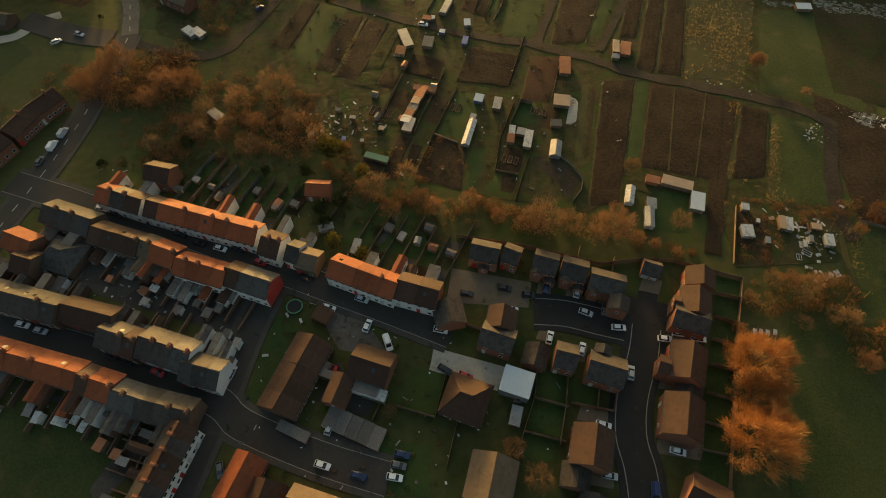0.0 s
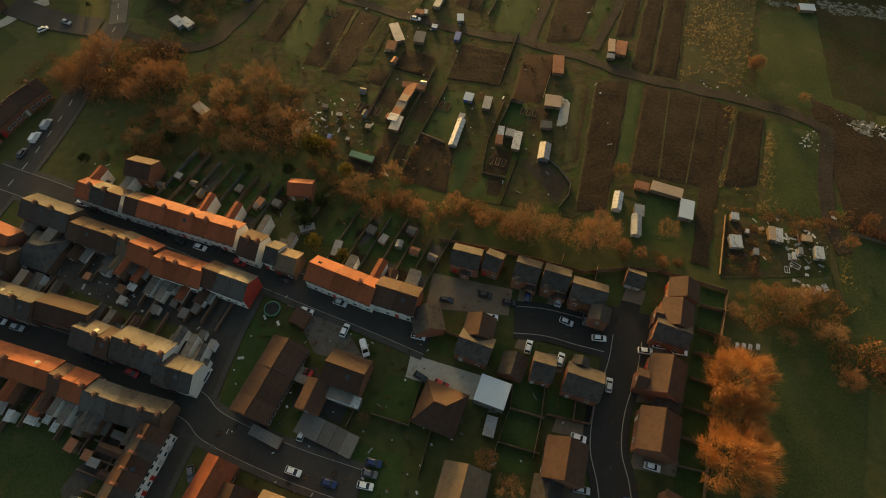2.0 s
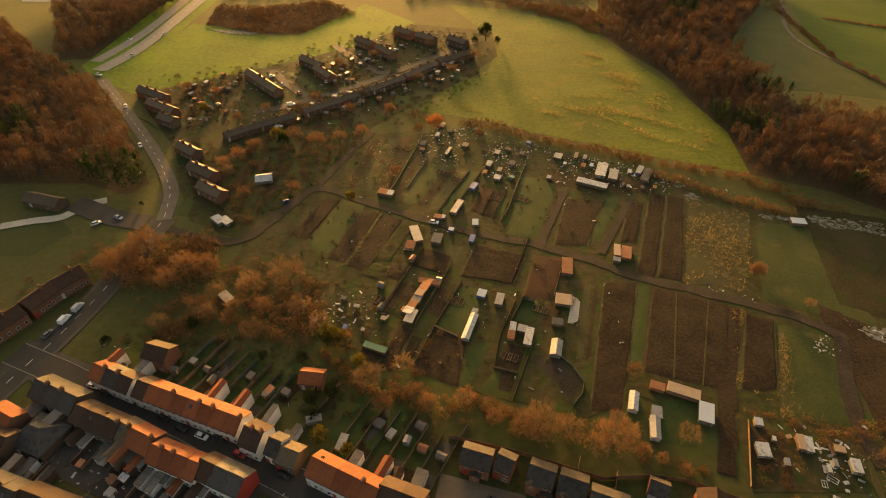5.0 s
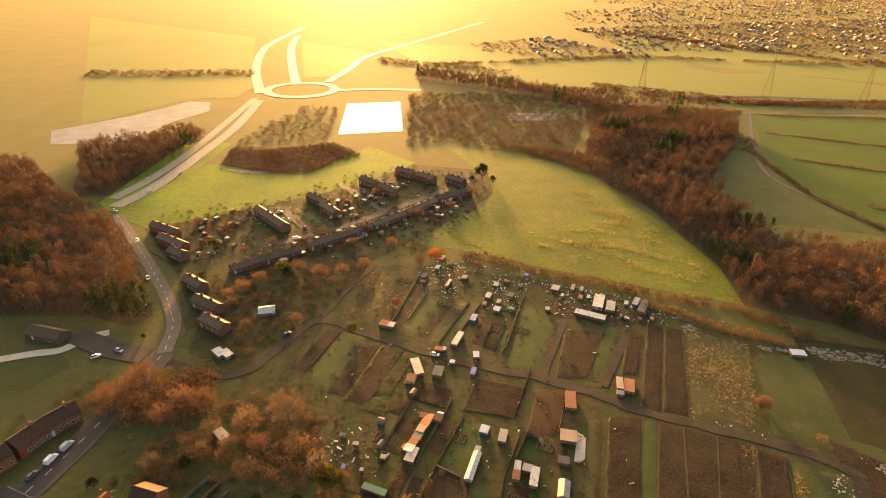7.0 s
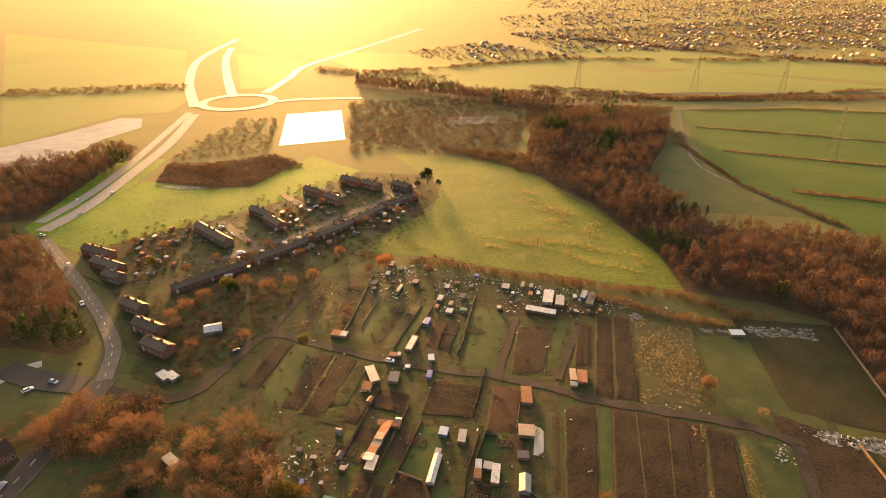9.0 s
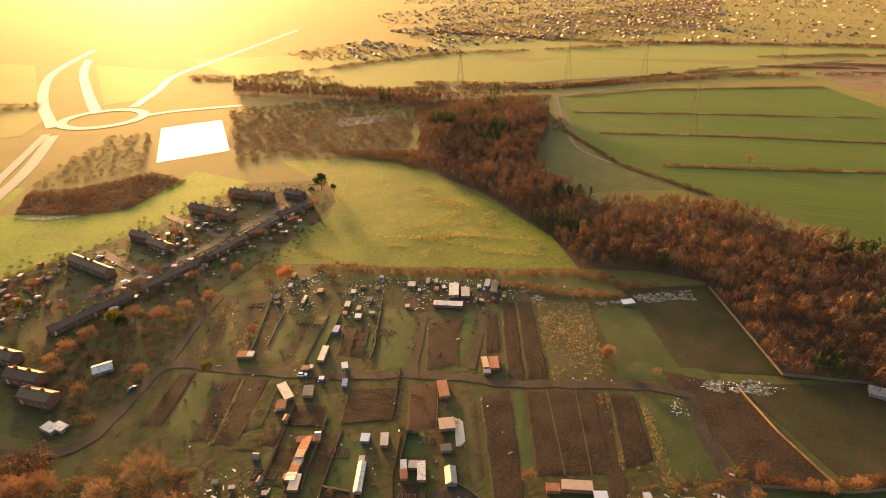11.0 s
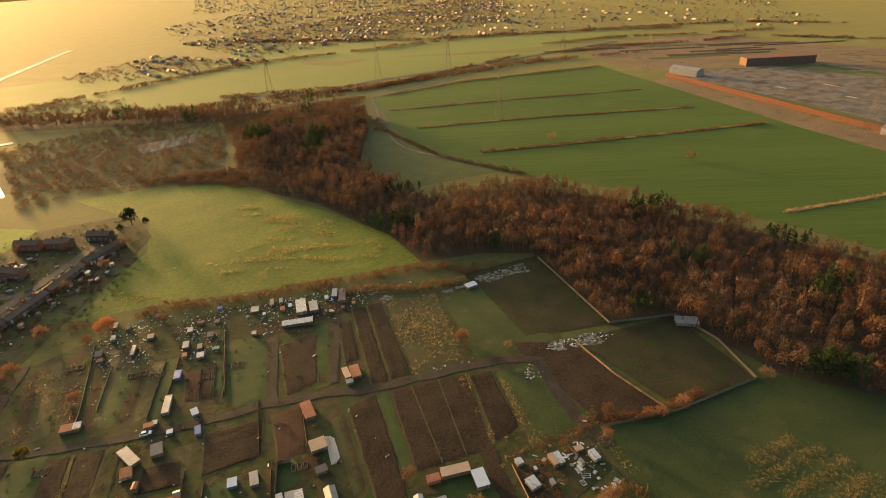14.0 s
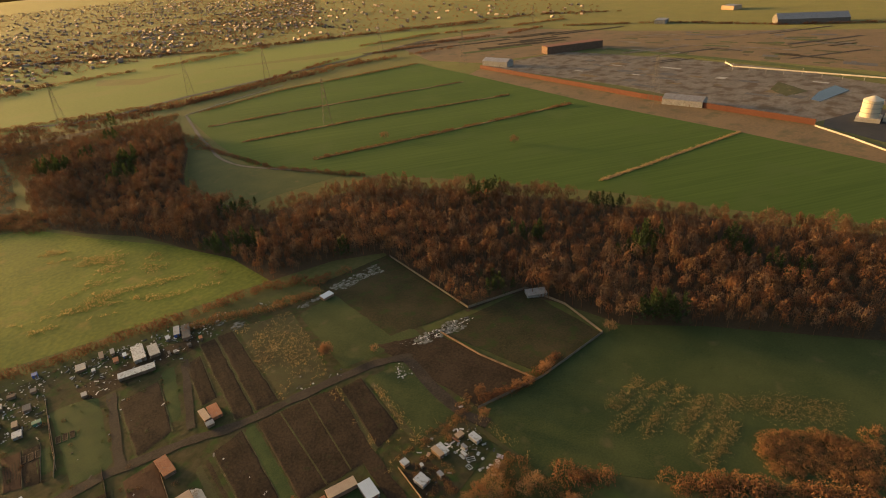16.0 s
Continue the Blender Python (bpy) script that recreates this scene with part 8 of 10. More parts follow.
# ---------------- hedges, woods ----------------
WOOD_POLYS = [[(83.4, 417.7), (96.3, 475.1), (118.6, 512.4), (158.6, 538.0), (194.1, 539.8), (221.6, 526.0), (223.8, 488.3), (202.0, 439.2), (172.9, 392.3), (153.5, 353.0), (120.0, 236.1), (111.0, 292.5), (105.7, 317.3), (90.5, 347.9), (80.0, 376.1)], [(116.7, 212.5), (148.0, 201.0), (167.6, 185.3), (157.1, 146.8), (150.3, 120.2), (170.7, 113.9), (176.3, 94.1), (176.7, 75.6), (176.4, 66.1), (192.1, 39.9), (206.7, 11.2), (220.7, -17.3), (310.9, -10.8), (291.6, 49.0), (277.2, 117.2), (252.9, 196.9), (226.3, 253.3), (194.9, 271.0), (163.1, 278.9), (153.5, 353.0), (120.0, 236.1)], [(-246.2, 173.2), (-407.0, 350.8), (-313.8, 359.8), (-237.8, 292.5), (-202.6, 273.2), (-153.1, 217.2), (-129.9, 184.6), (-135.0, 176.2), (-155.9, 182.5), (-180.7, 180.5)], [(-239.9, 303.4), (-222.9, 306.6), (-218.0, 375.4), (-214.8, 430.5), (-247.5, 454.7), (-267.1, 409.4), (-293.9, 388.1)], [(-179.3, 369.1), (-138.6, 354.3), (-113.7, 357.4), (-83.9, 401.1), (-114.2, 426.0), (-151.4, 406.8), (-184.9, 408.3)], [(-74.0, 689.5), (19.9, 630.5), (113.4, 571.6), (185.1, 580.3), (259.2, 571.9), (125.7, 620.8), (14.9, 693.7), (-76.5, 748.2)]]
HEDGES = [([(112.2, 86.7), (121.8, 80.5), (128.8, 78.2), (137.2, 77.2), (147.1, 77.0)], 3.2), ([(740.9, 808.5), (903.8, 728.1), (1052.0, 629.3), (1119.6, 482.3)], 6), ([(595.7, 630.9), (708.6, 595.2), (815.3, 540.1), (896.2, 524.7)], 6), ([(915.8, 492.5), (982.0, 345.0), (984.2, 182.1), (1028.1, 60.5)], 6), ([(644.7, 706.7), (772.3, 672.9), (868.2, 598.6), (996.7, 536.5)], 6), ([(73.5, 207.5), (88.9, 203.6), (97.9, 194.9), (111.6, 189.4), (124.9, 184.5)], 4), ([(241.0, 422.0), (336.2, 380.1), (467.5, 310.1)], 2.2), ([(252.9, 495.3), (347.5, 457.1), (497.4, 388.8)], 2.5), ([(244.0, 330.8), (338.5, 289.9), (461.6, 239.8)], 3), ([(263.5, 555.9), (381.8, 558.8), (561.4, 511.9)], 3), ([(215.2, 439.4), (214.3, 345.2), (236.7, 274.7)], 4), ([(137.5, 682.4), (199.0, 623.9), (290.9, 606.4), (395.5, 599.7), (537.2, 592.9), (675.2, 546.1)], 7), ([(139.7, 690.4), (298.2, 619.8), (549.6, 606.0)], 6), ([(280.7, 1209.2), (550.4, 914.4), (740.9, 808.5), (929.8, 666.7)], 8), ([(-27.2, 252.0), (4.0, 244.0), (36.1, 231.7), (68.7, 220.6), (95.1, 212.9), (116.7, 207.6)], 5), ([(116.7, 207.6), (130.8, 191.2), (143.8, 188.5)], 5), ([(103.1, 50.4), (116.9, 27.0), (131.0, 2.5), (143.3, -19.1)], 5), ([(100.6, 50.8), (114.8, 26.3), (128.7, 2.1), (141.0, -19.3)], 6), ([(39.7, 655.7), (202.0, 648.3), (280.6, 599.8), (545.2, 649.2)], 6), ([(-59.9, 792.3), (231.7, 907.5), (487.6, 878.6), (704.7, 857.5)], 8), ([(-40.4, 104.6), (-26.5, 91.8), (-14.0, 90.9), (-1.7, 91.8), (10.5, 89.1), (17.8, 85.3)], 3)]
TOWN = [[(562.4, 2932.0), (1474.9, 2954.9), (1762.9, 1890.6), (1589.3, 858.9), (1296.6, 699.6), (1237.4, 1334.2), (894.3, 1821.5), (384.7, 2081.5)], [(231.2, 1711.5), (2590.3, 3320.6), (1558.6, 1973.0), (206.2, 1330.1)], [(438.8, 1791.2), (872.9, 1779.8), (1209.3, 1304.5), (1169.7, 975.7), (913.9, 764.7), (651.9, 828.1), (472.5, 1038.4), (321.8, 1123.1), (276.4, 1193.6)], [(-10.1, 1005.8), (128.8, 1128.3), (250.8, 947.8), (226.9, 861.9), (94.4, 870.1), (4.3, 934.8)], [(1243.1, 1036.3), (1230.3, 582.1), (1033.5, 498.6), (947.6, 762.9)], [(197.6, 1272.8), (1482.4, 1873.4), (825.1, 1014.9), (246.7, 969.7)]]
GREEN_TUFTS = [([(133.5, 121.5), (175.0, 108.5), (166.5, 71.5), (135.5, 77.5)], 1.5), ([(129.5, 188.0), (165.0, 181.0), (151.5, 123.5), (120.5, 135.5)], 1.5), ([(176.0, 64.0), (192.0, 38.0), (206.0, 8.0), (186.0, -8.0), (170.0, 30.0), (150.0, 64.0)], 1.7), ([(83.0, 62.3), (108.7, 65.6), (87.3, 14.3), (67.4, 14.3)], 1.15), ([(107.9, 81.0), (132.5, 74.9), (163.6, 69.3), (168.2, 62.5), (109.6, 43.3), (104.8, 51.3)], 1.5), ([(109.9, 175.4), (139.8, 175.0), (126.6, 124.7), (97.2, 137.0)], 1.7), ([(97.4, 119.1), (112.3, 119.1), (102.8, 88.9), (88.0, 91.2)], 1.3)]
TUFTS = [([(-33.7, 171.6), (-32.1, 171.1), (-39.7, 141.0), (-42.0, 141.4)], 0.9), ([(79.1, 99.5), (90.8, 98.5), (100.0, 92.1), (96.2, 86.8), (77.2, 89.6)], 2.4), ([(85.5, 130.4), (88.7, 130.1), (75.7, 90.3), (73.0, 90.1)], 1.1), ([(106.9, 82.4), (103.7, 61.7), (100.6, 61.8), (103.9, 82.4)], 1.3), ([(-59.1, 225.1), (-26.0, 230.4), (-31.8, 186.5), (-52.9, 188.8)], 1.8), ([(87.1, 193.2), (109.4, 181.8), (92.3, 137.5), (72.9, 141.3)], 1.1), ([(95.0, 118.9), (98.2, 119.2), (89.5, 91.3), (85.0, 91.0)], 0.9), ([(91.8, 86.5), (113.2, 93.0), (105.5, 78.2), (91.1, 81.7)], 1.2)]

TREES = (
    (-78.2, 122.9, "bare", 8),
    (-68.6, 127.2, "bare", 9),
    (-62.0, 117.6, "red", 7),
    (-50.0, 117.9, "bare", 9),
    (-42.8, 112.7, "bare", 8),
    (-81.9, 117.0, "red", 8),
    (-34.3, 108.6, "red", 5),
    (-44.6, 99.6, "green", 6),
    (-56.0, 100.0, "green", 5),
    (-28.7, 100.2, "olive", 5),
    (-15.8, 99.4, "bare", 7),
    (-90.2, 109.5, "bare", 7),
    (-70.6, 113.5, "red", 6),
    (65.4, 41.3, "gold", 14),
    (61.0, 24.5, "gold", 15),
    (63.3, 33.7, "gold", 11),
    (-108.8, 140.4, "red", 13),
    (-113.7, 130.2, "red", 12),
    (-95.8, 127.0, "red", 9),
    (-85.6, 134.0, "red", 10),
    (-92.6, 134.0, "red", 10),
    (-56.7, 130.6, "bare", 12),
    (-24.9, 93.5, "bare", 9),
    (-19.9, 85.7, "red", 7),
    (-12.0, 89.9, "red", 7),
    (-7.7, 87.2, "red", 7),
    (1.6, 89.6, "red", 7),
    (20.9, 81.7, "bare", 11),
    (28.3, 81.5, "bare", 9),
    (39.4, 79.5, "red", 11),
    (35.4, 78.3, "bare", 8),
    (17.1, 81.8, "bare", 8),
    (9.8, 84.3, "red", 6),
    (49.1, 102.8, "red", 5),
    (58.5, 82.7, "bare", 7),
    (9.7, 23.8, "red", 6),
    (14.4, 17.7, "red", 7),
    (-17.3, 31.7, "red", 4),
    (-33.9, 89.0, "green", 7),
    (-37.1, 82.2, "green", 6),
    (-39.0, 86.5, "green", 7),
    (-34.2, 75.9, "olive", 6),
    (-37.2, 107.3, "olive", 8),
    (-39.9, 108.8, "olive", 7),
    (98.8, 147.3, "red", 6),
    (83.7, 60.7, "bare", 6),
    (87.3, 63.7, "bare", 7),
    (78.2, 65.5, "bare", 6),
    (71.1, 60.1, "bare", 5),
    (90.2, 55.4, "bare", 6),
    (94.1, 54.6, "bare", 6),
    (93.2, 43.0, "red", 7),
    (82.2, 53.3, "bare", 5),
    (82.2, 64.7, "red", 6),
    (91.9, 65.0, "bare", 5),
    (66.3, 52.0, "red", 4),
    (50.5, 76.1, "red", 4),
    (55.9, 73.5, "red", 4),
    (46.2, 77.6, "red", 5),
    (106.6, 80.6, "red", 5),
    (-80.6, 110.1, "green", 6),
    (-103.0, 101.8, "green", 5),
    (-26.7, 73.1, "olive", 4),
    (-70.4, 117.6, "bare", 7),
    (-61.8, 108.2, "bare", 8),
    (-77.8, 113.6, "bare", 8),
    (-51.1, 354.0, "bare", 7),
    (-28.7, 341.6, "red", 7),
    (-60.0, 320.7, "bare", 7),
    (-77.3, 307.8, "red", 6),
    (-0.9, 324.9, "bare", 8),
    (-13.0, 304.4, "red", 7),
    (-30.7, 291.4, "bare", 7),
    (-57.5, 269.1, "red", 6),
    (-101.0, 248.4, "bare", 7),
    (-112.1, 239.5, "red", 6),
    (-46.1, 179.0, "olive", 6),
    (-83.6, 217.5, "green", 9),
    (-94.8, 212.5, "red", 8),
    (-87.9, 223.2, "olive", 8),
    (-130.9, 245.8, "olive", 7),
    (5.3, 355.7, "green", 13),
    (-40.8, 253.6, "red", 7),
    (-17.5, 239.0, "gold", 9),
    (-25.2, 235.7, "red", 6),
    (-50.4, 229.0, "red", 8),
    (-68.8, 218.8, "red", 9),
    (-80.0, 222.9, "bare", 9),
    (-59.6, 223.0, "bare", 8),
    (-99.7, 204.9, "red", 8),
    (-103.7, 198.5, "red", 7),
    (-79.4, 262.8, "bare", 7),
    (-60.0, 251.9, "red", 7),
    (-150.1, 271.1, "red", 6),
    (-133.1, 265.8, "red", 6),
    (3.7, 232.8, "red", 6),
    (-100.1, 192.2, "bare", 7),
    (-87.8, 176.9, "red", 7),
    (-69.5, 183.0, "red", 6),
    (97.9, 147.5, "red", 6),
    (110.1, 133.5, "bare", 4),
    (-125.4, 169.1, "green", 3),
    (-30.9, 198.7, "red", 6),
    (12.4, 350.2, "green", 7),
    (-1.4, 348.9, "green", 7),
    (136.0, 75.9, "red", 6),
    (114.5, 87.9, "red", 5),
    (123.3, 79.2, "red", 5),
    (127.3, 77.3, "red", 5),
    (303.9, 319.1, "bare", 8),
    (342.6, 222.6, "bare", 8),
    (170.1, 68.1, "bare", 6),
)
SHRUBS = [([(-179.1, 278.8), (-162.2, 297.8), (-117.5, 309.9), (-93.5, 349.9), (-55.0, 382.7), (7.4, 369.5), (9.2, 333.5), (-12.3, 291.5), (-51.7, 250.6), (-92.6, 227.5), (-131.3, 224.2)], 7.0, 2.2), ([(-153.7, 277.5), (-128.2, 302.4), (-115.0, 254.3), (-131.3, 224.2)], 4.5, 1.8), ([(-99.2, 249.5), (-59.5, 278.8), (-26.3, 311.7), (-0.9, 330.8), (-12.6, 297.4), (-55.0, 253.3), (-93.4, 230.1)], 4.5, 1.9), ([(-88.4, 298.2), (-69.1, 333.3), (-37.1, 355.2), (-46.6, 318.1), (-71.4, 277.8)], 5.0, 2.0), ([(-139.0, 223.6), (-104.6, 216.2), (-80.9, 223.2), (-54.5, 250.4), (-48.9, 233.8), (-62.0, 188.1), (-81.8, 157.0), (-108.8, 176.3)], 4.0, 2.2), ([(-103.3, 103.9), (-77.6, 92.7), (-40.0, 83.3), (-4.6, 77.1), (-3.1, 82.6), (-19.0, 96.1), (-42.5, 104.3), (-78.5, 110.6), (-96.3, 108.2)], 3.0, 1.7), ([(-49.0, 250.8), (2.7, 314.3), (9.2, 299.4), (-36.5, 240.4)], 4.5, 1.9), ([(-46.0, 61.7), (-25.6, 55.6), (-16.7, 43.9), (-23.9, 33.2), (-39.5, 35.8)], 3.6, 1.1), ([(-79.1, 182.6), (27.6, 162.3), (39.0, 124.0), (29.0, 94.0), (-28.2, 101.3), (-66.1, 116.1)], 6.5, 1.5), ([(-71.9, 229.2), (32.1, 227.6), (84.7, 195.8), (35.8, 162.9), (-29.0, 182.7)], 7.0, 1.6), ([(-108.2, 103.8), (-40.4, 86.1), (-4.6, 77.1), (-28.1, 88.1), (-86.3, 108.3)], 4.0, 1.7), ([(-49.4, 64.9), (-3.3, 49.7), (-6.0, 14.4), (-38.9, 14.3), (-53.4, 28.1)], 4.0, 1.2), ([(-6.1, 78.9), (70.9, 65.5), (54.4, 14.5), (8.2, 14.4)], 4.6, 0.9), ([(-110.1, 82.0), (-50.5, 63.3), (-55.0, 49.5), (-110.9, 68.0)], 6.0, 1.0)]
BRAMBLE = [([(78.0, 87.0), (86.0, 86.5), (86.5, 77.0), (80.5, 71.0), (72.5, 72.0)], 2.3, 1.7), ([(76.5, 93.0), (87.3, 92.4), (105.0, 89.0), (103.3, 83.5), (93.0, 86.2), (86.4, 88.6), (79.5, 90.6)], 1.7, 1.2), ([(84.0, 417.0), (40.0, 432.0), (16.0, 436.0), (52.0, 402.0), (80.0, 372.0)], 3.6, 4.2), ([(118.0, 512.0), (158.0, 541.0), (222.0, 529.0), (262.0, 561.0), (255.0, 576.0), (190.0, 583.0), (113.0, 573.0), (100.0, 519.0)], 5.0, 4.2), ([(226.0, 505.0), (232.0, 470.0), (216.0, 430.0), (208.0, 440.0), (224.0, 488.0)], 4.0, 2.6), ([(-106.3, 136.9), (-73.4, 145.2), (-46.1, 134.8), (-36.8, 113.1), (-42.5, 104.3), (-66.4, 108.5), (-91.2, 101.8), (-103.6, 110.4)], 6.0, 2.6), ([(-37.9, 124.8), (-9.7, 117.9), (13.2, 96.3), (-15.8, 96.1), (-32.6, 104.3)], 6.0, 1.8), ([(-95.6, 111.6), (-80.2, 110.6), (-79.8, 101.9), (-91.8, 104.0)], 3.0, 2.4), ([(145.0, 12.4), (151.8, 8.5), (157.1, 0.6), (163.2, -17.3), (147.1, -18.8), (141.8, -5.6), (135.0, 4.8)], 1.7, 2.6), ([(91.8, 86.5), (112.7, 92.1), (108.0, 82.9), (91.8, 83.3)], 3.4, 1.8), ([(167.8, -10.5), (170.9, -16.6), (161.3, -17.5), (160.3, -12.7)], 2.6, 2.4), ([(-83.2, 276.7), (-106.3, 221.1), (-114.3, 183.8), (-82.7, 153.6), (-63.0, 192.1), (-50.2, 225.8)], 6.5, 3.0), ([(-97.4, 124.4), (-44.9, 124.8), (-42.5, 104.3), (-77.5, 106.2), (-91.2, 101.8)], 5.0, 3.2), ([(73.8, 65.5), (100.0, 68.9), (97.9, 56.0), (98.7, 44.3), (96.4, 38.8), (86.6, 56.0), (71.1, 55.9)], 3.6, 3.0), ([(-170.8, 255.7), (-156.7, 277.2), (-131.4, 302.2), (-128.0, 266.0), (-141.3, 228.7)], 6.0, 2.5), ([(15.8, 88.4), (48.1, 83.8), (47.1, 78.3), (12.3, 81.7)], 3.6, 3.2), ([(-71.8, 139.2), (-45.1, 132.9), (-43.1, 108.7), (-64.8, 107.1), (-71.2, 120.5)], 4.5, 3.0), ([(-18.9, 94.1), (12.8, 90.3), (12.4, 82.7), (-15.4, 84.4)], 4.0, 2.6), ([(47.1, 78.6), (63.0, 75.9), (62.8, 73.0), (45.1, 75.4)], 2.6, 2.2), ([(-72.5, 615.8), (100.1, 622.3), (181.6, 577.3), (95.7, 491.7), (66.3, 397.0), (-18.5, 436.6), (-53.8, 430.6)], 7.0, 4.0), ([(-167.8, 545.1), (-135.3, 543.6), (-115.9, 433.4), (-184.9, 408.3), (-188.0, 452.0)], 7.0, 3.0), ([(-490.3, 695.9), (-283.9, 721.6), (-271.3, 686.0), (-459.5, 647.6)], 9.0, 5.0), ([(-143.9, 843.3), (46.3, 765.8), (37.4, 737.5), (-136.6, 795.8)], 9.0, 5.0), ([(-127.1, 144.7), (-92.1, 153.4), (-81.6, 131.9), (-103.4, 126.8), (-118.2, 129.1)], 4.0, 5.0), ([(-153.7, 277.5), (-128.2, 302.4), (-115.0, 254.3), (-131.3, 224.2)], 6.0, 2.2), ([(-99.2, 249.5), (-59.5, 278.8), (-26.3, 311.7), (-0.9, 330.8), (-12.6, 297.4), (-55.0, 253.3), (-93.4, 230.1)], 6.0, 2.4), ([(-88.4, 298.2), (-69.1, 333.3), (-37.1, 355.2), (-46.6, 318.1), (-71.4, 277.8)], 6.5, 2.4), ([(-43.1, 108.7), (13.5, 89.3), (19.2, 82.9), (-16.3, 85.4), (-36.1, 92.9)], 5.0, 2.2), ([(-148.8, 109.9), (-144.2, 130.8), (-133.7, 143.3), (-119.1, 150.8), (-118.9, 127.2), (-131.6, 111.2)], 6.0, 2.6)]

# ---------------- works, pylons ----------------
PYLONS = []
PYLONS.append((483.5, 173.8))
PYLONS.append((304.8, 388.2))
PYLONS.append((400.2, 612.1))
PYLONS.append((599.9, 617.6))
PYLONS.append((324.0, 658.3))
PYLONS.append((182.6, 648.0))
PYLONS.append((567.0, 442.2))
PYLONS.append((824.4, 499.9))
WORKS_WALL, KERB_WALL = [(562.9, 413.5), (503.4, 186.7), (479.8, 53.2)], [(476.9, 52.7), (459.8, 30.6), (438.9, 7.5), (412.2, -29.0)]
shed(499.8, 153.2, -89, 33.2, 14.0, 5, WHITE, TIN, "white sheet-clad works building", "gable", "warehouse", "warehouse")
shed(586.6, 404.5, -88, 35.2, 14.0, 6, WHITE, TIN, "white works building", "gable", "warehouse", "warehouse")
shed(708.8, 369.4, -32, 81.7, 16.0, 9, BROWNBRICK, RUST, "long dark works building with rusty ends", "flat", "warehouse", "warehouse")
shed(1017.7, 150.2, -65, 92.6, 30.0, 7, FELT, TIN, "long grey works shed", "gable", "warehouse", "warehouse")
SLAB_AREA = [(585.1, 412.5), (682.2, 357.4), (631.5, 28.0), (500.9, 57.5)]
TRAMPOLINE = (-42.3, 57.8)
SILOS = [(509.0, 24.5), (516.0, 8.5)]; PIPE_LINE = [(668.0, 168.0), (650.0, 155.4), (645.5, 92.0), (640.3, 25.2), (632.0, -45.0)]


# ---------------- filling the yards and woods ----------------
rng = random.Random(11)
HUT_WALLS, HUT_ROOFS = (WOOD, WOOD, TIN, PALE_WOOD, WOOD, RUST), (TIN, FELT, WHITE, RUST, TIN, FELT, FELT)
HUT_WORDS = ("small patched allotment hut", "low garden hut with a sheet roof", "weathered hut among clutter")
for poly, gap in CLUTTER:
    for x, y in scatter(poly, gap, rng):
        shed(x, y, rng.choice((-20, -15, 70, 75)) + rng.uniform(-6, 6), rng.uniform(1.4, 3.0), rng.uniform(1.2, 2.0), rng.uniform(1.5, 2.0), rng.choice(HUT_WALLS), rng.choice(HUT_ROOFS), rng.choice(HUT_WORDS),
             rng.choice(("flat", "gable", "flat")), group="allotment huts")


def rubbish(poly, gap):
    """Boards, sacks and sheets lying about, one mesh."""
    bm = bmesh.new()
    for x, y in scatter(poly, gap, rng):
        if rng.random() < 0.75:
            box(bm, x, y, 0.02, rng.choice((0.25, 0.4, 0.6, 1.5)) * rng.uniform(0.7, 1.3), rng.uniform(0.15, 0.7), rng.uniform(0.04, 0.35), rng.uniform(0.7, 1), rng.uniform(0, 3.1))
    ob = new("rubbish", mesh_of("rubbish", bm, JUNK))
    tagged(ob, "scattered boards, sacks and pale rubbish on the ground", "rubbish", kind="stuff")


JUNK = material("assorted_rubbish", (0.28, 0.26, 0.235), (0.40, 0.385, 0.36), 2, 0.3, 0.7, 0.2, 0.3, island=0.9)
for poly, gap in RUBBISH:
    rubbish(poly, gap)

def yard_board(x, y, yaw, w, d, mat, label, tilt=0.0, z=0.2):
    """A loose sheet or board lying on the yard, one end propped up a little."""
    bm = bmesh.new()
    rise = math.sin(math.radians(tilt)) * d
    solid(bm, [(-w / 2, -d / 2, 0), (w / 2, -d / 2 * 0.96, 0), (w / 2, d / 2, rise), (-w / 2 * 0.97, d / 2, rise)],
          [(-w / 2, -d / 2, 0.06), (w / 2, -d / 2 * 0.96, 0.06), (w / 2, d / 2, rise + 0.06), (-w / 2 * 0.97, d / 2, rise + 0.06)])
    ob = new("board", mesh_of("board", bm, mat))
    ob.matrix_world = pose(x, y, z, 0, 0, yaw)
    tagged(ob, label, "board", "loose boards in the yard")


def open_frame(x, y, yaw, w, d):
    """An old window frame lying flat: four rails and a middle bar."""
    ob = thing("window_frame", x, y, yaw, "white timber window frame lying in the muddy yard", "frame", z=0.2)
    for u, v, a, b in ((-w / 2, 0, 0.14, d), (w / 2, 0, 0.14, d), (0, -d / 2, w, 0.14), (0, d / 2, w, 0.14), (0, 0, 0.1, d)):
        bm = bmesh.new()
        box(bm, u, v, 0 if u or v else 0.01, a, b, 0.12)
        part("rail", bm, WHITE, ob)


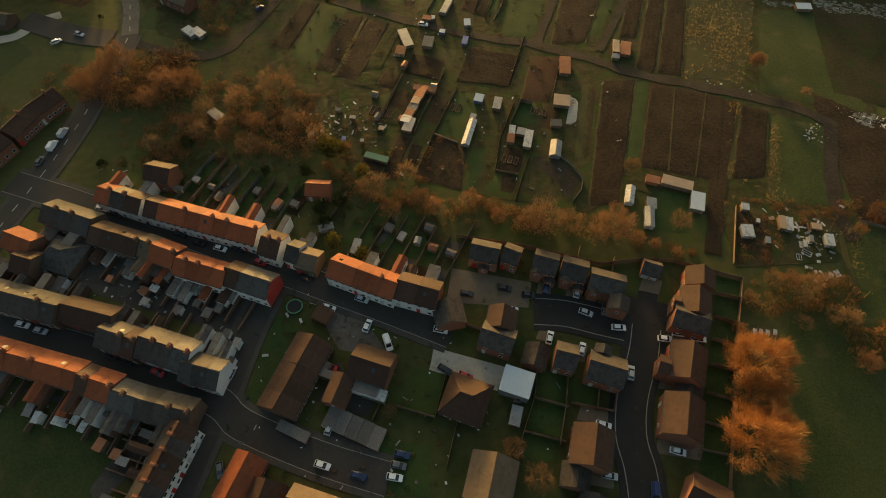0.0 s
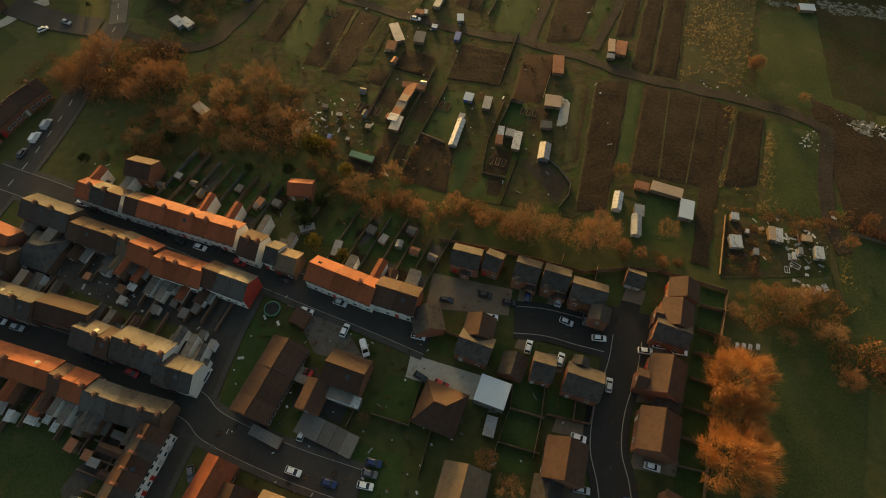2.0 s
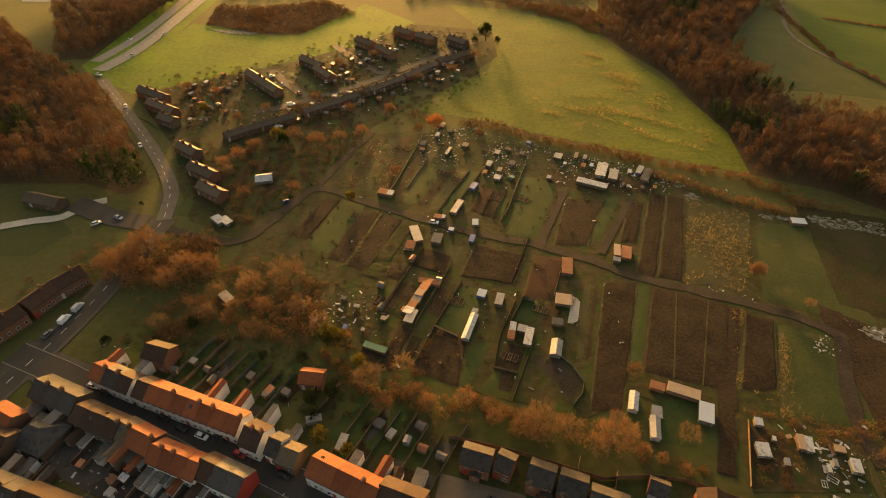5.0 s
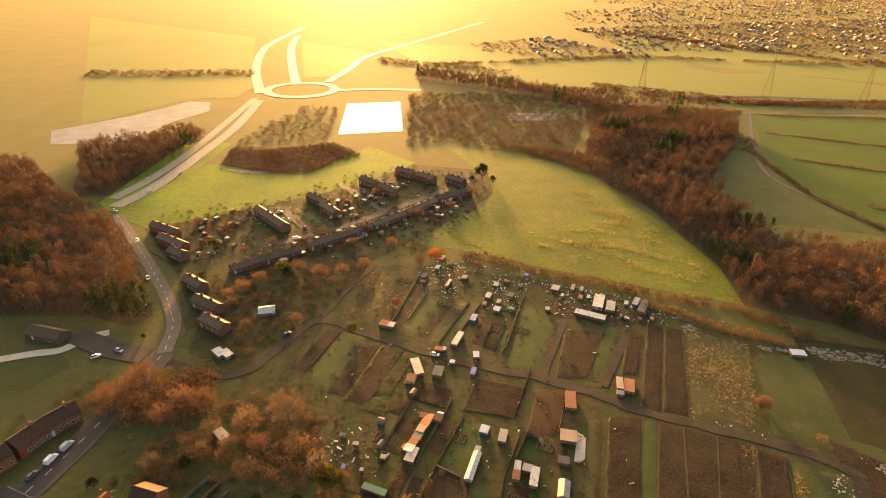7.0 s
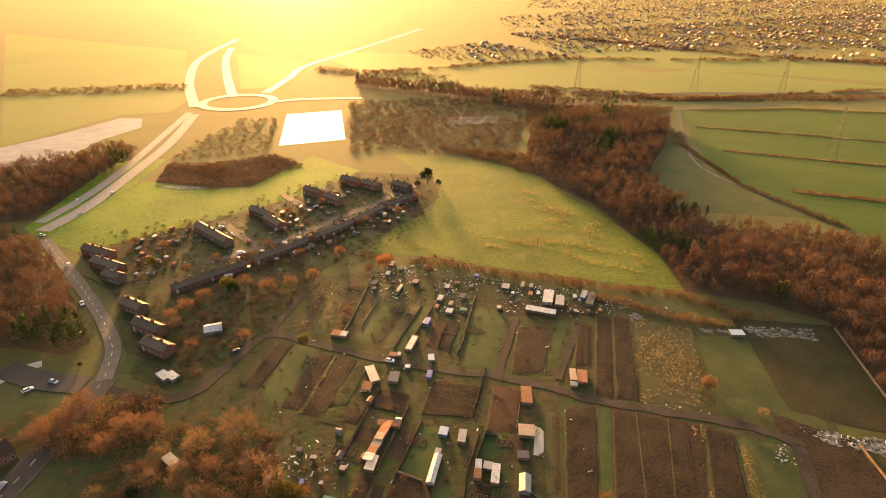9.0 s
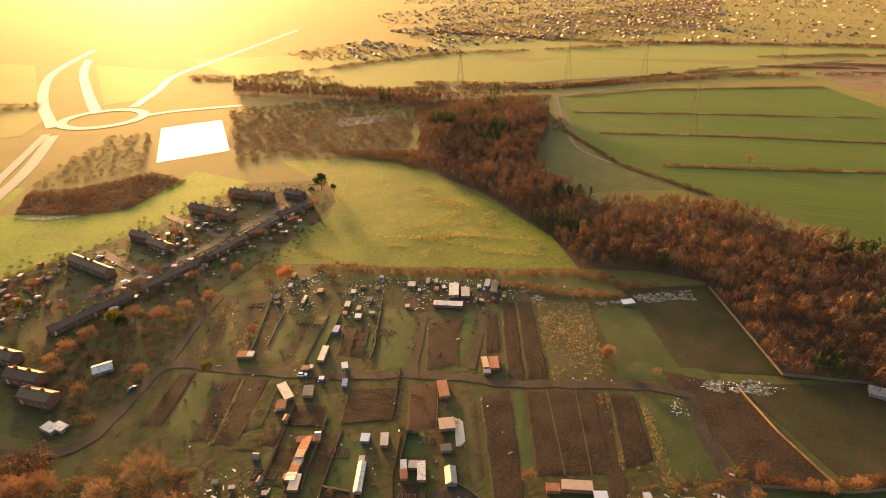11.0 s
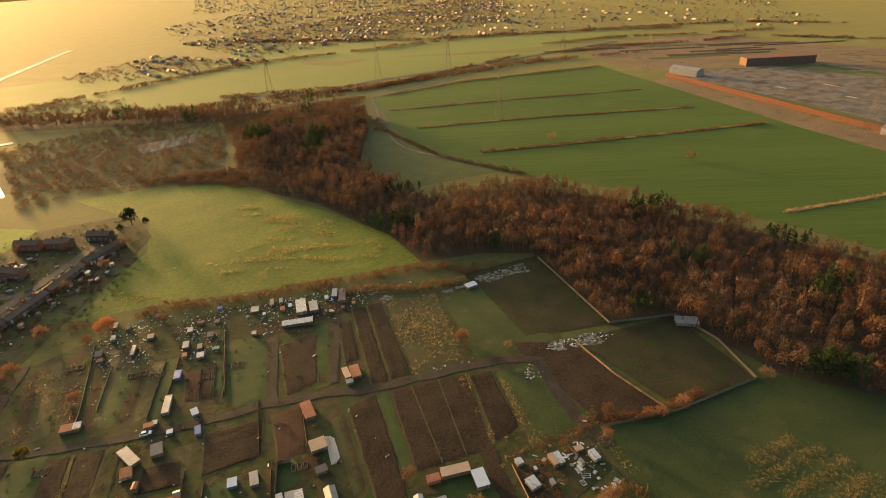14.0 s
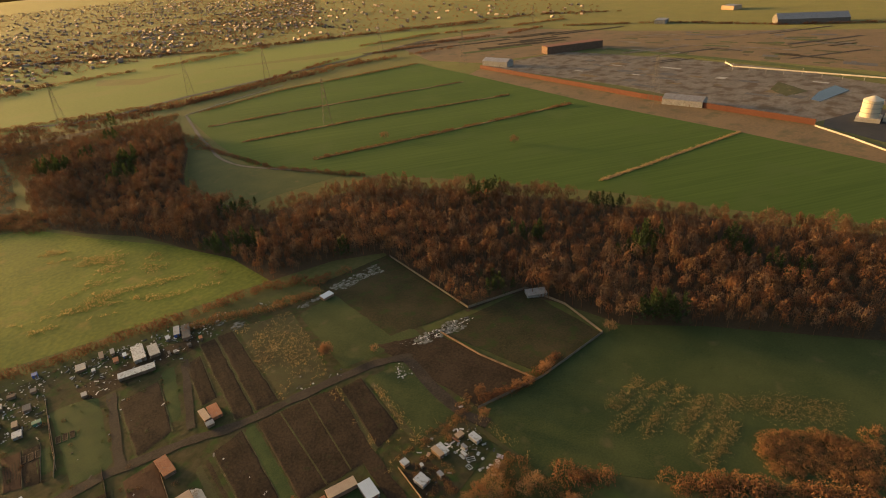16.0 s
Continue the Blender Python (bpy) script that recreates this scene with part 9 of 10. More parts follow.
for x, y, yaw, w, d, mat, tilt in (
        (91.3, 83.1, 10, 0.6, 2.2, WHITE, 4), (92.6, 82.5, 80, 0.5, 2.0, WHITE, 2), (90.4, 79.4, 25, 0.7, 1.3, TIN, 3), (90.3, 76.9, -8, 1.0, 2.0, WHITE, 5),
        (92.8, 78.2, 6, 1.1, 2.2, WHITE, 3), (93.3, 80.7, 20, 1.6, 0.7, TIN, 6), (94.0, 82.1, 5, 0.6, 2.4, RUST, 14), (93.9, 73.7, 12, 1.4, 0.9, WHITE, 2),
        (93.2, 71.6, -15, 0.9, 0.8, WHITE, 3), (93.5, 66.8, 20, 1.5, 1.4, WHITE, 6), (94.9, 67.5, -28, 1.3, 1.7, WHITE, 4), (96.7, 68.0, 22, 1.5, 1.9, WHITE, 9),
        (90.4, 69.7, 70, 0.6, 1.2, TIN, 2), (91.4, 68.5, 15, 0.8, 0.9, WHITE, 4), (89.4, 69.9, -20, 0.7, 0.9, WHITE, 2), (92.7, 68.3, 40, 0.6, 1.4, WHITE, 5),
        (97.1, 85.1, 85, 0.6, 1.5, WHITE, 2), (90.2, 88.5, 30, 0.7, 0.9, TIN, 4), (106.0, 89.6, 60, 0.8, 1.5, WHITE, 3), (85.0, 85.4, 15, 1.6, 1.0, PALE_WOOD, 8),
        (88.0, 85.6, 75, 0.5, 2.2, PALE_WOOD, 3), (70.6, 51.8, -18, 0.9, 1.5, WHITE, 2), (72.1, 51.7, -18, 0.9, 1.5, WHITE, 2), (73.6, 51.5, -18, 0.9, 1.5, WHITE, 2), (75.5, 51.6, -18, 0.9, 1.5, WHITE, 2)):
    kind = {WHITE: "white sheet", TIN: "grey tin sheet", RUST: "rusty iron sheet", PALE_WOOD: "pale timber board"}[mat]
    yard_board(x, y, yaw, w, d, mat, f"old {kind} lying on the rough ground", tilt)
open_frame(91.0, 74.3, 52, 1.5, 2.4)
open_frame(88.5, 73.0, -10, 1.2, 1.8)
ribbon("path", [(102.4, 80.0), (101.6, 75.5), (100.6, 71.2), (99.6, 62.0)], 1.6, ROUGH, 0.2, "strip of dry pale grass beside the yard", "path")


def frost(poly, gap, label):
    """Ragged patches of hoar frost lying on the grass, one mesh."""
    verts, tris = [], []
    for x, y in scatter(poly, gap, rng, 1.4):
        if noise.noise(Vector((x * 0.16, y * 0.16, 6))) < -0.12:
            continue
        k, r, base = rng.randint(6, 9), rng.uniform(0.2, 0.9), len(verts)
        verts.append((x, y, 0.235))
        for i in range(k):
            a, q = i * 2 * math.pi / k, r * rng.uniform(0.4, 1.3)
            verts.append((x + math.cos(a) * q * 1.4, y + math.sin(a) * q, 0.215))
        tris += [(base, base + 1 + i, base + 1 + (i + 1) % k) for i in range(k)]
    arrays("frost", verts, tris, FROST, label, "frost", "stuff")


for poly, label in (([(85.4, 203.3), (92.7, 192.5), (88.5, 189.1), (82.8, 197.3)], "frosted rubble at the plot end"),
                    ([(110.7, 183.7), (123.3, 181.4), (121.9, 178.8), (110.7, 180.4)], "frosted grass along the wood edge"),
                    ([(130.5, 183.4), (145.3, 182.5), (156.9, 180.5), (153.8, 172.1), (150.7, 173.2), (142.6, 176.6), (137.2, 174.8), (130.3, 177.0)], "frosted grass along the wood edge"),
                    ([(123.4, 126.5), (139.3, 122.6), (150.3, 117.4), (147.0, 112.6), (133.2, 117.1), (123.0, 120.9)], "frosted trampled ground at the gate")):
    frost(poly, 1.0, label)


# trees of their own
MODELS = {
    "gold": [tree_model("tree", 15, 8.5, s, TWIG_GOLD, 8000, "large bare tree, low-sun glow put into its orange twigs", 0.1, bark=TWIG_GOLD, levels=4) for s in (1, 2)],
    "red": [tree_model("tree", 8, 4.3, s, TWIG_RED, 2700, "bare russet-twigged tree beside the plots", 0.07) for s in (3, 4, 5)],
    "bare": [tree_model("tree", 9, 5.0, s, TWIG, 2300, "bare winter tree with fine brown twigs", 0.07) for s in (6, 7, 8)],
    "green": [tree_model("tree", 7, 2.6, s, LEAF, 2600, "dark evergreen tree in a garden", leaf=True) for s in (9, 10)],
    "olive": [tree_model("tree", 6, 3.0, s, OLIVE, 2200, "yellowish green leafy tree", leaf=True) for s in (11, 12)],
}
SIZE = dict(gold=15, red=8, bare=9, green=7, olive=6)
used = {}
for i, (x, y, kind, h) in enumerate(TREES):
    m = MODELS[kind][i % len(MODELS[kind])]
    s = h / SIZE[kind] * (1.0 if h > 10 else 0.88)
    place = pose(x, y, 0, 0, 0, rng.uniform(0, 360)) @ Matrix.Diagonal((s * rng.uniform(0.9, 1.1), s * rng.uniform(0.9, 1.1), s, 1))
    if m.name not in used:
        used[m.name] = m, place
    else:
        copy_thing(m, place)
for m, place in used.values():
    m.matrix_world = place
for ms in MODELS.values():
    for m in ms:
        if m.name not in used:
            for o in (*m.children_recursive, m):
                bpy.data.objects.remove(o)

# the woods: many bare crowns in one mesh each
nr = np.random.default_rng(21)


def wood_tree(h, r, n):
    """A bare rounded crown of twig clumps on a thin stem, for the woods."""
    v, f = twig_shell(nr, r, h * 0.40, n, 1.05, 0.25, 0.25, h * 0.56)
    stem = np.array(((-0.12, 0, 0), (0.12, 0, 0), (0, 0, h * 0.7), (0, -0.12, 0), (0, 0.12, 0), (0, 0, h * 0.7)))
    return np.concatenate([v, stem]), np.concatenate([f, np.array(((0, 1, 2), (3, 4, 5))) + len(v)])


SCRUB = [bush_cloud(np.random.default_rng(90 + i), 1.0, 1.0, 60) for i in range(4)]
CROWNS = [wood_tree(nr.uniform(7.5, 10.5), nr.uniform(1.6, 2.3), 155) for _ in range(12)]
CONIFERS = []
for k in range(3):
    c = np.array([(nr.normal() * (1 - z) * 1.3, nr.normal() * (1 - z) * 1.3, 2 + z * 8) for z in nr.uniform(0, 1, 60)])
    CONIFERS.append(spray(nr, c, 160, 1.1, 0.5, 0.1, np.array((0, 0, 4.0))))
LITTER = material("leaf_litter", (0.045, 0.032, 0.018), (0.065, 0.045, 0.024), 0.8, 0.06, 0.9, 0.5, 0.15, (0.035, 0.038, 0.014), 0.58)
for k, poly in enumerate(WOOD_POLYS):
    sheet("woodland_floor", poly, LITTER, 0.005 + 0.003 * k, "brown leaf litter under the bare trees", "woodland floor")
    far = max(math.hypot(x, y) for x, y in poly)
    low = poly == WOOD_POLYS[4]
    spots = scatter(poly, 3.9 if far < 700 else 5.0, rng)
    if low:
        cloud_many("scrub", SCRUB, [(x, y, rng.uniform(1.0, 2.2) * (1 + 0.6 * noise.noise(Vector((x * 0.03, y * 0.03, 4))))) for x, y in scatter(poly, 2.8, rng)], HEDGETWIG, "thicket of low bare scrub beside the pond", "scrub")
        continue
    bare = [(x, y, rng.uniform(0.62, 1.22) * (1.15 if noise.noise(Vector((x * 0.02, y * 0.02, 1))) > 0 else 0.9)) for x, y in spots]
    green = [p for p in bare if noise.noise(Vector((p[0] * 0.03, p[1] * 0.03, 9))) > 0.43]
    dark = set(green)
    bare = [p for p in bare if p not in dark]
    for k in range(3):
        cloud_many("woodland", CROWNS, bare[k::3], (WOODTWIG, WOODTWIG_RED, WOODTWIG_PALE)[k], "dense bare winter woodland, russet in the low sun", "woodland")
    if green:
        cloud_many("conifers", CONIFERS, green, LEAF, "dark conifers among the bare wood", "woodland")

BUSHES = [bush_cloud(np.random.default_rng(30 + i), 1.0, 1.0, 125) for i in range(5)]
FARBUSH2 = [bush_cloud(np.random.default_rng(80 + i), 1.0, 1.0, 90) for i in range(4)]
FARHEDGE = [bush_cloud(np.random.default_rng(160 + i), 1.0, 1.0, 44) for i in range(4)]
FINE = [bush_cloud(np.random.default_rng(130 + i), 1.0, 1.0, 170) for i in range(5)]
for line, h in HEDGES:
    pts = [Vector((*p, 0)) for p in line]
    spots = []
    for a, b in zip(pts, pts[1:]):
        n = int((b - a).length / (h * 0.55)) + 1
        for i in range(n):
            p = a + (b - a) * (i + rng.random()) / n
            k = noise.noise(p * 0.05)
            if k > -0.35:
                s = h * rng.uniform(0.4, 0.75) * (1 + 0.4 * k)
                spots.append((p.x + rng.uniform(-1, 1) * h * 0.3, p.y + rng.uniform(-1, 1) * h * 0.3, s))
    cloud_many("hedge", FINE if min(p.length for p in pts) < 190 else BUSHES if min(p.length for p in pts) < 480 else FARHEDGE, spots, (HEDGETWIG, WOODTWIG_RED)[len(spots) % 2], "overgrown bare field hedge", "hedge")
for poly, gap, h in BRAMBLE:
    near = min(math.hypot(x, y) for x, y in poly) < 190
    cloud_many("scrub", FINE if near else BUSHES, [(x, y, h * rng.uniform(0.4, 0.9)) for x, y in scatter(poly, gap, rng)], HEDGETWIG, "tangled russet scrub and brambles", "scrub")
for poly, gap, h in SHRUBS:
    spots = [(x, y, h * rng.uniform(0.25, 0.8)) for x, y in scatter(poly, gap, rng)]
    cloud_many("shrubs", FARBUSH2, spots[::2], LEAF, "small evergreen shrubs in gardens and plots", "shrubs")
    cloud_many("shrubs", FARBUSH2, spots[1::2], WOODTWIG, "small bare shrubs in gardens and plots", "shrubs")
BLADES = [spray(np.random.default_rng(40 + i), np.random.default_rng(50 + i).normal(size=(8, 3)) * (0.35, 0.35, 0.03), 14, 0.7, 0.1, 1.2) for i in range(4)]
for poly, gap in TUFTS:
    spots = [(x, y, rng.uniform(0.5, 1.2)) for x, y in scatter(poly, gap, rng) if noise.noise(Vector((x * 0.05 + y * 0.03, y * 0.13 - x * 0.06, 2))) > rng.uniform(-0.35, 0.3)]
    cloud_many("grass_tufts", BLADES, spots, TUFT, "tufts of tall dead grass", "grass")

def mound(line, width, height, mat, label):
    """A low lumpy bank of turf along a line."""
    pts = [Vector((*p, 0)) for p in line]
    verts, quads = [], []
    total = sum((b - a).length for a, b in zip(pts, pts[1:]))
    rows = max(3, int(total / 1.2))
    for i in range(rows + 1):
        k = i / rows * (len(pts) - 1)
        j = min(int(k), len(pts) - 2)
        d = pts[j + 1] - pts[j]
        p = pts[j] + d * (k - j)
        out = Vector((-d.y, d.x, 0)).normalized()
        p += out * noise.noise(p * 0.12) * width * 0.6
        for u in (-1, -0.5, 0, 0.5, 1):
            w = width / 2 * (1 + 0.5 * noise.noise(p * 0.35 + Vector((u, 3, 0)))) * (0.25 if i in (0, rows) else 1)
            q = p + out * u * w
            verts.append((q.x, q.y, 0.05 + max(0, (1 - u * u)) * height * (0.7 + 0.8 * noise.noise(q * 0.6))))
    for i in range(rows):
        for u in range(4):
            a = i * 5 + u
            quads.append((a, a + 1, a + 6, a + 5))
    return arrays("bank", verts, quads, mat, label, "bank", kind="structure")


RIDGES = (((153.9, 41.6), (140.3, 43.7), (125.9, 45.7)),
          ((156.0, 35.4), (140.6, 36.7), (128.8, 38.3)),
          ((154.7, 28.3), (146.4, 29.5), (135.7, 30.4)),
          ((158.3, 22.2), (145.3, 23.9), (130.7, 24.4)),
          ((150.8, 48.1), (141.8, 49.4), (132.4, 51.1)),
          ((149.1, 18.6), (139.4, 18.7), (128.7, 19.6)))
for line in RIDGES:
    mound(line, 4.5, 0.2, GRASS, "low turf ridge of an old field")
    spots = []
    for a, b in zip(line, line[1:]):
        for k in range(210):
            u = rng.random()
            spots.append((a[0] * (1 - u) + b[0] * u + rng.gauss(0, 1.2), a[1] * (1 - u) + b[1] * u + rng.gauss(0, 1.3), rng.uniform(0.3, 0.85)))
    cloud_many("grass_tufts", BLADES, spots, TUFT, "golden tussocks along a turf ridge", "grass")
for line, wide in ((((156.2, 24.2), (160.2, 15.7), (164.3, 8.2)), 2.6), (((158.9, 11.2), (163.3, 3.3), (167.8, -5.7)), 2.8), (((163.4, 12.2), (168.4, 4.2), (172.7, -6.4)), 2.2)):
    spots = []
    for a, b in zip(line, line[1:]):
        for k in range(260):
            u = rng.random()
            spots.append((a[0] * (1 - u) + b[0] * u + rng.gauss(0, wide), a[1] * (1 - u) + b[1] * u + rng.gauss(0, wide * 0.7), rng.uniform(0.2, 0.6)))
    cloud_many("grass_tufts", BLADES, spots, TUFT, "scattered golden tussocks in the grazing meadow", "grass")
for poly, cut in (([(28, 276), (34, 258), (62, 248), (96, 234), (112, 226), (112, 262), (100, 296), (80, 326), (66, 348), (58, 338), (76, 296), (60, 284)], 0.16), ([(-20, 262), (20, 254), (34, 258), (28, 280), (-4, 290)], 0.33)):
    spots = [(x, y, rng.uniform(0.6, 1.3)) for x, y in scatter([(float(p), float(q)) for p, q in poly], 1.25, rng) if noise.noise(Vector((x * 0.045 - y * 0.02, y * 0.11 + x * 0.06, 12))) + 0.35 * noise.noise(Vector((x * 0.4, y * 0.4, 4))) > cut]
    cloud_many("grass_tufts", BLADES, spots, TUFT, "golden tussocks of dead grass in the meadow", "grass")
for line, n in (([(307.3, 137.0), (363.8, 118.2), (441.0, 93.4)], 260), ([(241.0, 422.0), (336.2, 380.1), (467.5, 310.1)], 160), ([(244.0, 330.8), (338.5, 289.9), (461.6, 239.8)], 160)):
    spots = []
    for a, b in zip(line, line[1:]):
        for k in range(n):
            u = rng.random()
            spots.append((a[0] * (1 - u) + b[0] * u + rng.gauss(0, 0.6), a[1] * (1 - u) + b[1] * u + rng.gauss(0, 0.9), rng.uniform(0.8, 1.6)))
    cloud_many("grass_tufts", BLADES, spots, TUFT, "dry pale grass along a field ditch", "grass")

for poly, gap in GREEN_TUFTS:
    spots = [(x, y, rng.uniform(0.3, 0.7)) for x, y in scatter(poly, gap, rng) if noise.noise(Vector((x * 0.06, y * 0.06, 7))) > -0.1]
    cloud_many("grass_tufts", BLADES, spots, GRASS, "lumpy green tussocks of rough grass", "grass")

# the far town
FARBUSH = [bush_cloud(np.random.default_rng(60 + i), 1.0, 1.0, 22) for i in range(4)]


def far_town(poly, gap):
    bm_v, bm_f, k = [], [], 0
    for x, y in scatter(poly, gap, rng):
        if noise.noise(Vector((x * 0.012, y * 0.012, 5))) < -0.05:
            continue
        L, D, e, r, a = rng.uniform(4.5, 9), rng.uniform(4, 5.2), rng.uniform(2.0, 2.6), rng.uniform(3.3, 4.0), rng.choice((0.2, 0.3, 1.8, 1.2)) + rng.uniform(-0.2, 0.2)
        c, s = math.cos(a), math.sin(a)
        prof = ((-D / 2, 0), (D / 2, 0), (D / 2, e), (0, r), (-D / 2, e))
        for px in (-L / 2, L / 2):
            for py, z in prof:
                bm_v.append((x + c * px - s * py, y + s * px + c * py, z))
        for i in range(5):
            j = (i + 1) % 5
            bm_f += [(k + i, k + j, k + 5 + j), (k + i, k + 5 + j, k + 5 + i)]
        for b in (0, 5):
            bm_f += [(k + b, k + b + 1, k + b + 2), (k + b, k + b + 2, k + b + 4), (k + b + 2, k + b + 3, k + b + 4)]
        k += 10
    if k:
        arrays("distant_houses", bm_v, bm_f, DISTANT, "distant town of brick and white houses, paled for haze", "houses", "stuff")


for poly in TOWN:
    far_town(poly, 27 if math.hypot(*poly[0]) < 1500 else 42)
    spots = [(x, y, rng.uniform(1.8, 4)) for x, y in scatter(poly, 14 if math.hypot(*poly[0]) < 1500 else 27, rng)]
    cloud_many("town_trees", FARBUSH, spots, HEDGETWIG, "distant garden trees between the houses", "trees")


# ---------------- pylons and works ----------------
def pylon_model(h):
    ob = thing("pylon", 0, -3000, 0, "tall grey lattice electricity pylon in the fields", "pylon", "pylons")
    bm = bmesh.new()

    def half(z):
        return 3.4 * (1 - z / h) ** 1.15 + 0.55
    zs = [0, h * 0.18, h * 0.34, h * 0.48, h * 0.6, h * 0.7, h * 0.8, h * 0.9, h]
    for a, b in zip(zs, zs[1:]):
        p = [[(sx * half(z), sy * half(z), z) for sx, sy in ((-1, -1), (1, -1), (1, 1), (-1, 1))] for z in (a, b)]
        for i in range(4):
            j = (i + 1) % 4
            tube(bm, p[0][i], p[1][i], 0.09, 0.09, 4)
            tube(bm, p[0][i], p[1][j], 0.05, 0.05, 3)
            tube(bm, p[0][j], p[1][i], 0.05, 0.05, 3)
    part("tower", bm, PYLONSTEEL, ob)
    for z, w in ((h * 0.62, 6), (h * 0.77, 7.5), (h * 0.92, 5.5)):
        bm = bmesh.new()
        for s in (-1, 1):
            tube(bm, (0, -0.6, z), (s * w, 0, z + 0.3), 0.07, 0.05, 4)
            tube(bm, (0, 0.6, z), (s * w, 0, z + 0.3), 0.07, 0.05, 4)
            tube(bm, (0, 0, z + 2), (s * w, 0, z + 0.4), 0.06, 0.05, 4)
            tube(bm, (s * w, 0, z + 0.3), (s * w, 0, z - 1.6), 0.1, 0.06, 5)
        part("crossarm", bm, PYLONSTEEL, ob)
    return ob


first = pylon_model(42)
for i, (x, y) in enumerate(PYLONS):
    m = pose(x, y, 0, 0, 0, 62)
    if i == 0:
        first.matrix_world = m
    else:
        copy_thing(first, m)


def long_wall(line, h, mat, label, step):
    """A wall of upright sheets along a line."""
    pts = [Vector((*p, 0)) for p in line]
    ob = thing("works_wall", pts[0].x, pts[0].y, 0, label, "wall")
    o = pts[0]
    for a, b in zip(pts, pts[1:]):
        d = b - a
        n = max(1, round(d.length / step))
        for i in range(n):
            c = a + d * (i + 0.5) / n - o
            bm = bmesh.new()
            box(bm, 0, 0, 0, d.length / n - 0.05, 0.3, h * rng.uniform(0.97, 1.03))
            box(bm, -d.length / n / 2, 0, 0, 0.4, 0.5, h)
            k = part("panel", bm, mat, ob)
            k.matrix_local = pose(c.x, c.y, 0, 0, 0, math.degrees(math.atan2(d.y, d.x)))


long_wall(WORKS_WALL, 4.5, RUSTWALL, "long rusty steel boundary wall of the works", 6.0)
long_wall(KERB_WALL, 1.2, CONCRETE, "low pale concrete boundary wall", 8.0)
for x, y in SILOS:
    ob = thing("silo", x, y, 0, "cream steel storage silo on a plinth", "silo", "silos")
    bm = bmesh.new()
    tube(bm, (0, 0, 3), (0, 0, 15), 6.2, 6.2, 28)
    part("tank", bm, PIPE, ob)
    bm = bmesh.new()
    tube(bm, (0, 0, 15), (0, 0, 17.6), 6.3, 1.0, 28)
    part("cap", bm, PIPE, ob)
    bm = bmesh.new()
    box(bm, 0, 0, 0, 15, 15, 3)
    part("plinth", bm, CONCRETE, ob)
    for z in (6, 9.5, 13):
        bm = bmesh.new()
        tube(bm, (0, 0, z), (0, 0, z + 0.3), 6.35, 6.35, 28)
        part("hoop", bm, STEEL, ob)
pl = [Vector((*p, 0)) for p in PIPE_LINE]
ob = thing("pipeline", pl[0].x, pl[0].y, 0, "cream overhead pipeline on steel trestles", "pipeline")
for a, b in zip(pl, pl[1:]):
    n = max(1, int((b - a).length / 14))
    for i in range(n):
        p, q = a + (b - a) * i / n - pl[0], a + (b - a) * (i + 1) / n - pl[0]
        lift = Vector((0, 0, 4 if i % 5 else 7))
        bm = bmesh.new()
        tube(bm, p + Vector((0, 0, 4)), q + Vector((0, 0, 4)), 0.7, 0.7, 8)
        part("pipe", bm, PIPE, ob)
        bm = bmesh.new()
        tube(bm, p, p + lift, 0.25, 0.25, 5)
        part("trestle", bm, STEEL, ob)

# worn pads and puddles on the cleared works
c0, c1, c2, c3 = (Vector((*p, 0)) for p in SLAB_AREA)


def on_slab(u, v):
    p = (c0 * (1 - u) + c1 * u) * (1 - v) + (c3 * (1 - u) + c2 * u) * v
    return p.x, p.y


for k in range(46):
    u, v, du, dv = rng.uniform(0, 0.9), rng.uniform(0.05, 0.9), rng.uniform(0.02, 0.09), rng.uniform(0.02, 0.07)
    sheet("concrete_pad", [on_slab(u, v), on_slab(u, v + dv), on_slab(u + du, v + dv), on_slab(u + du, v)], rng.choice((CONCRETE, SLAB, GREYYARD, HEATH, GREYYARD)), 0.12 + 0.002 * k,
          rng.choice(("broken pale concrete pad", "grey rubble-strewn floor pad", "brown weedy floor pad")), "floor")

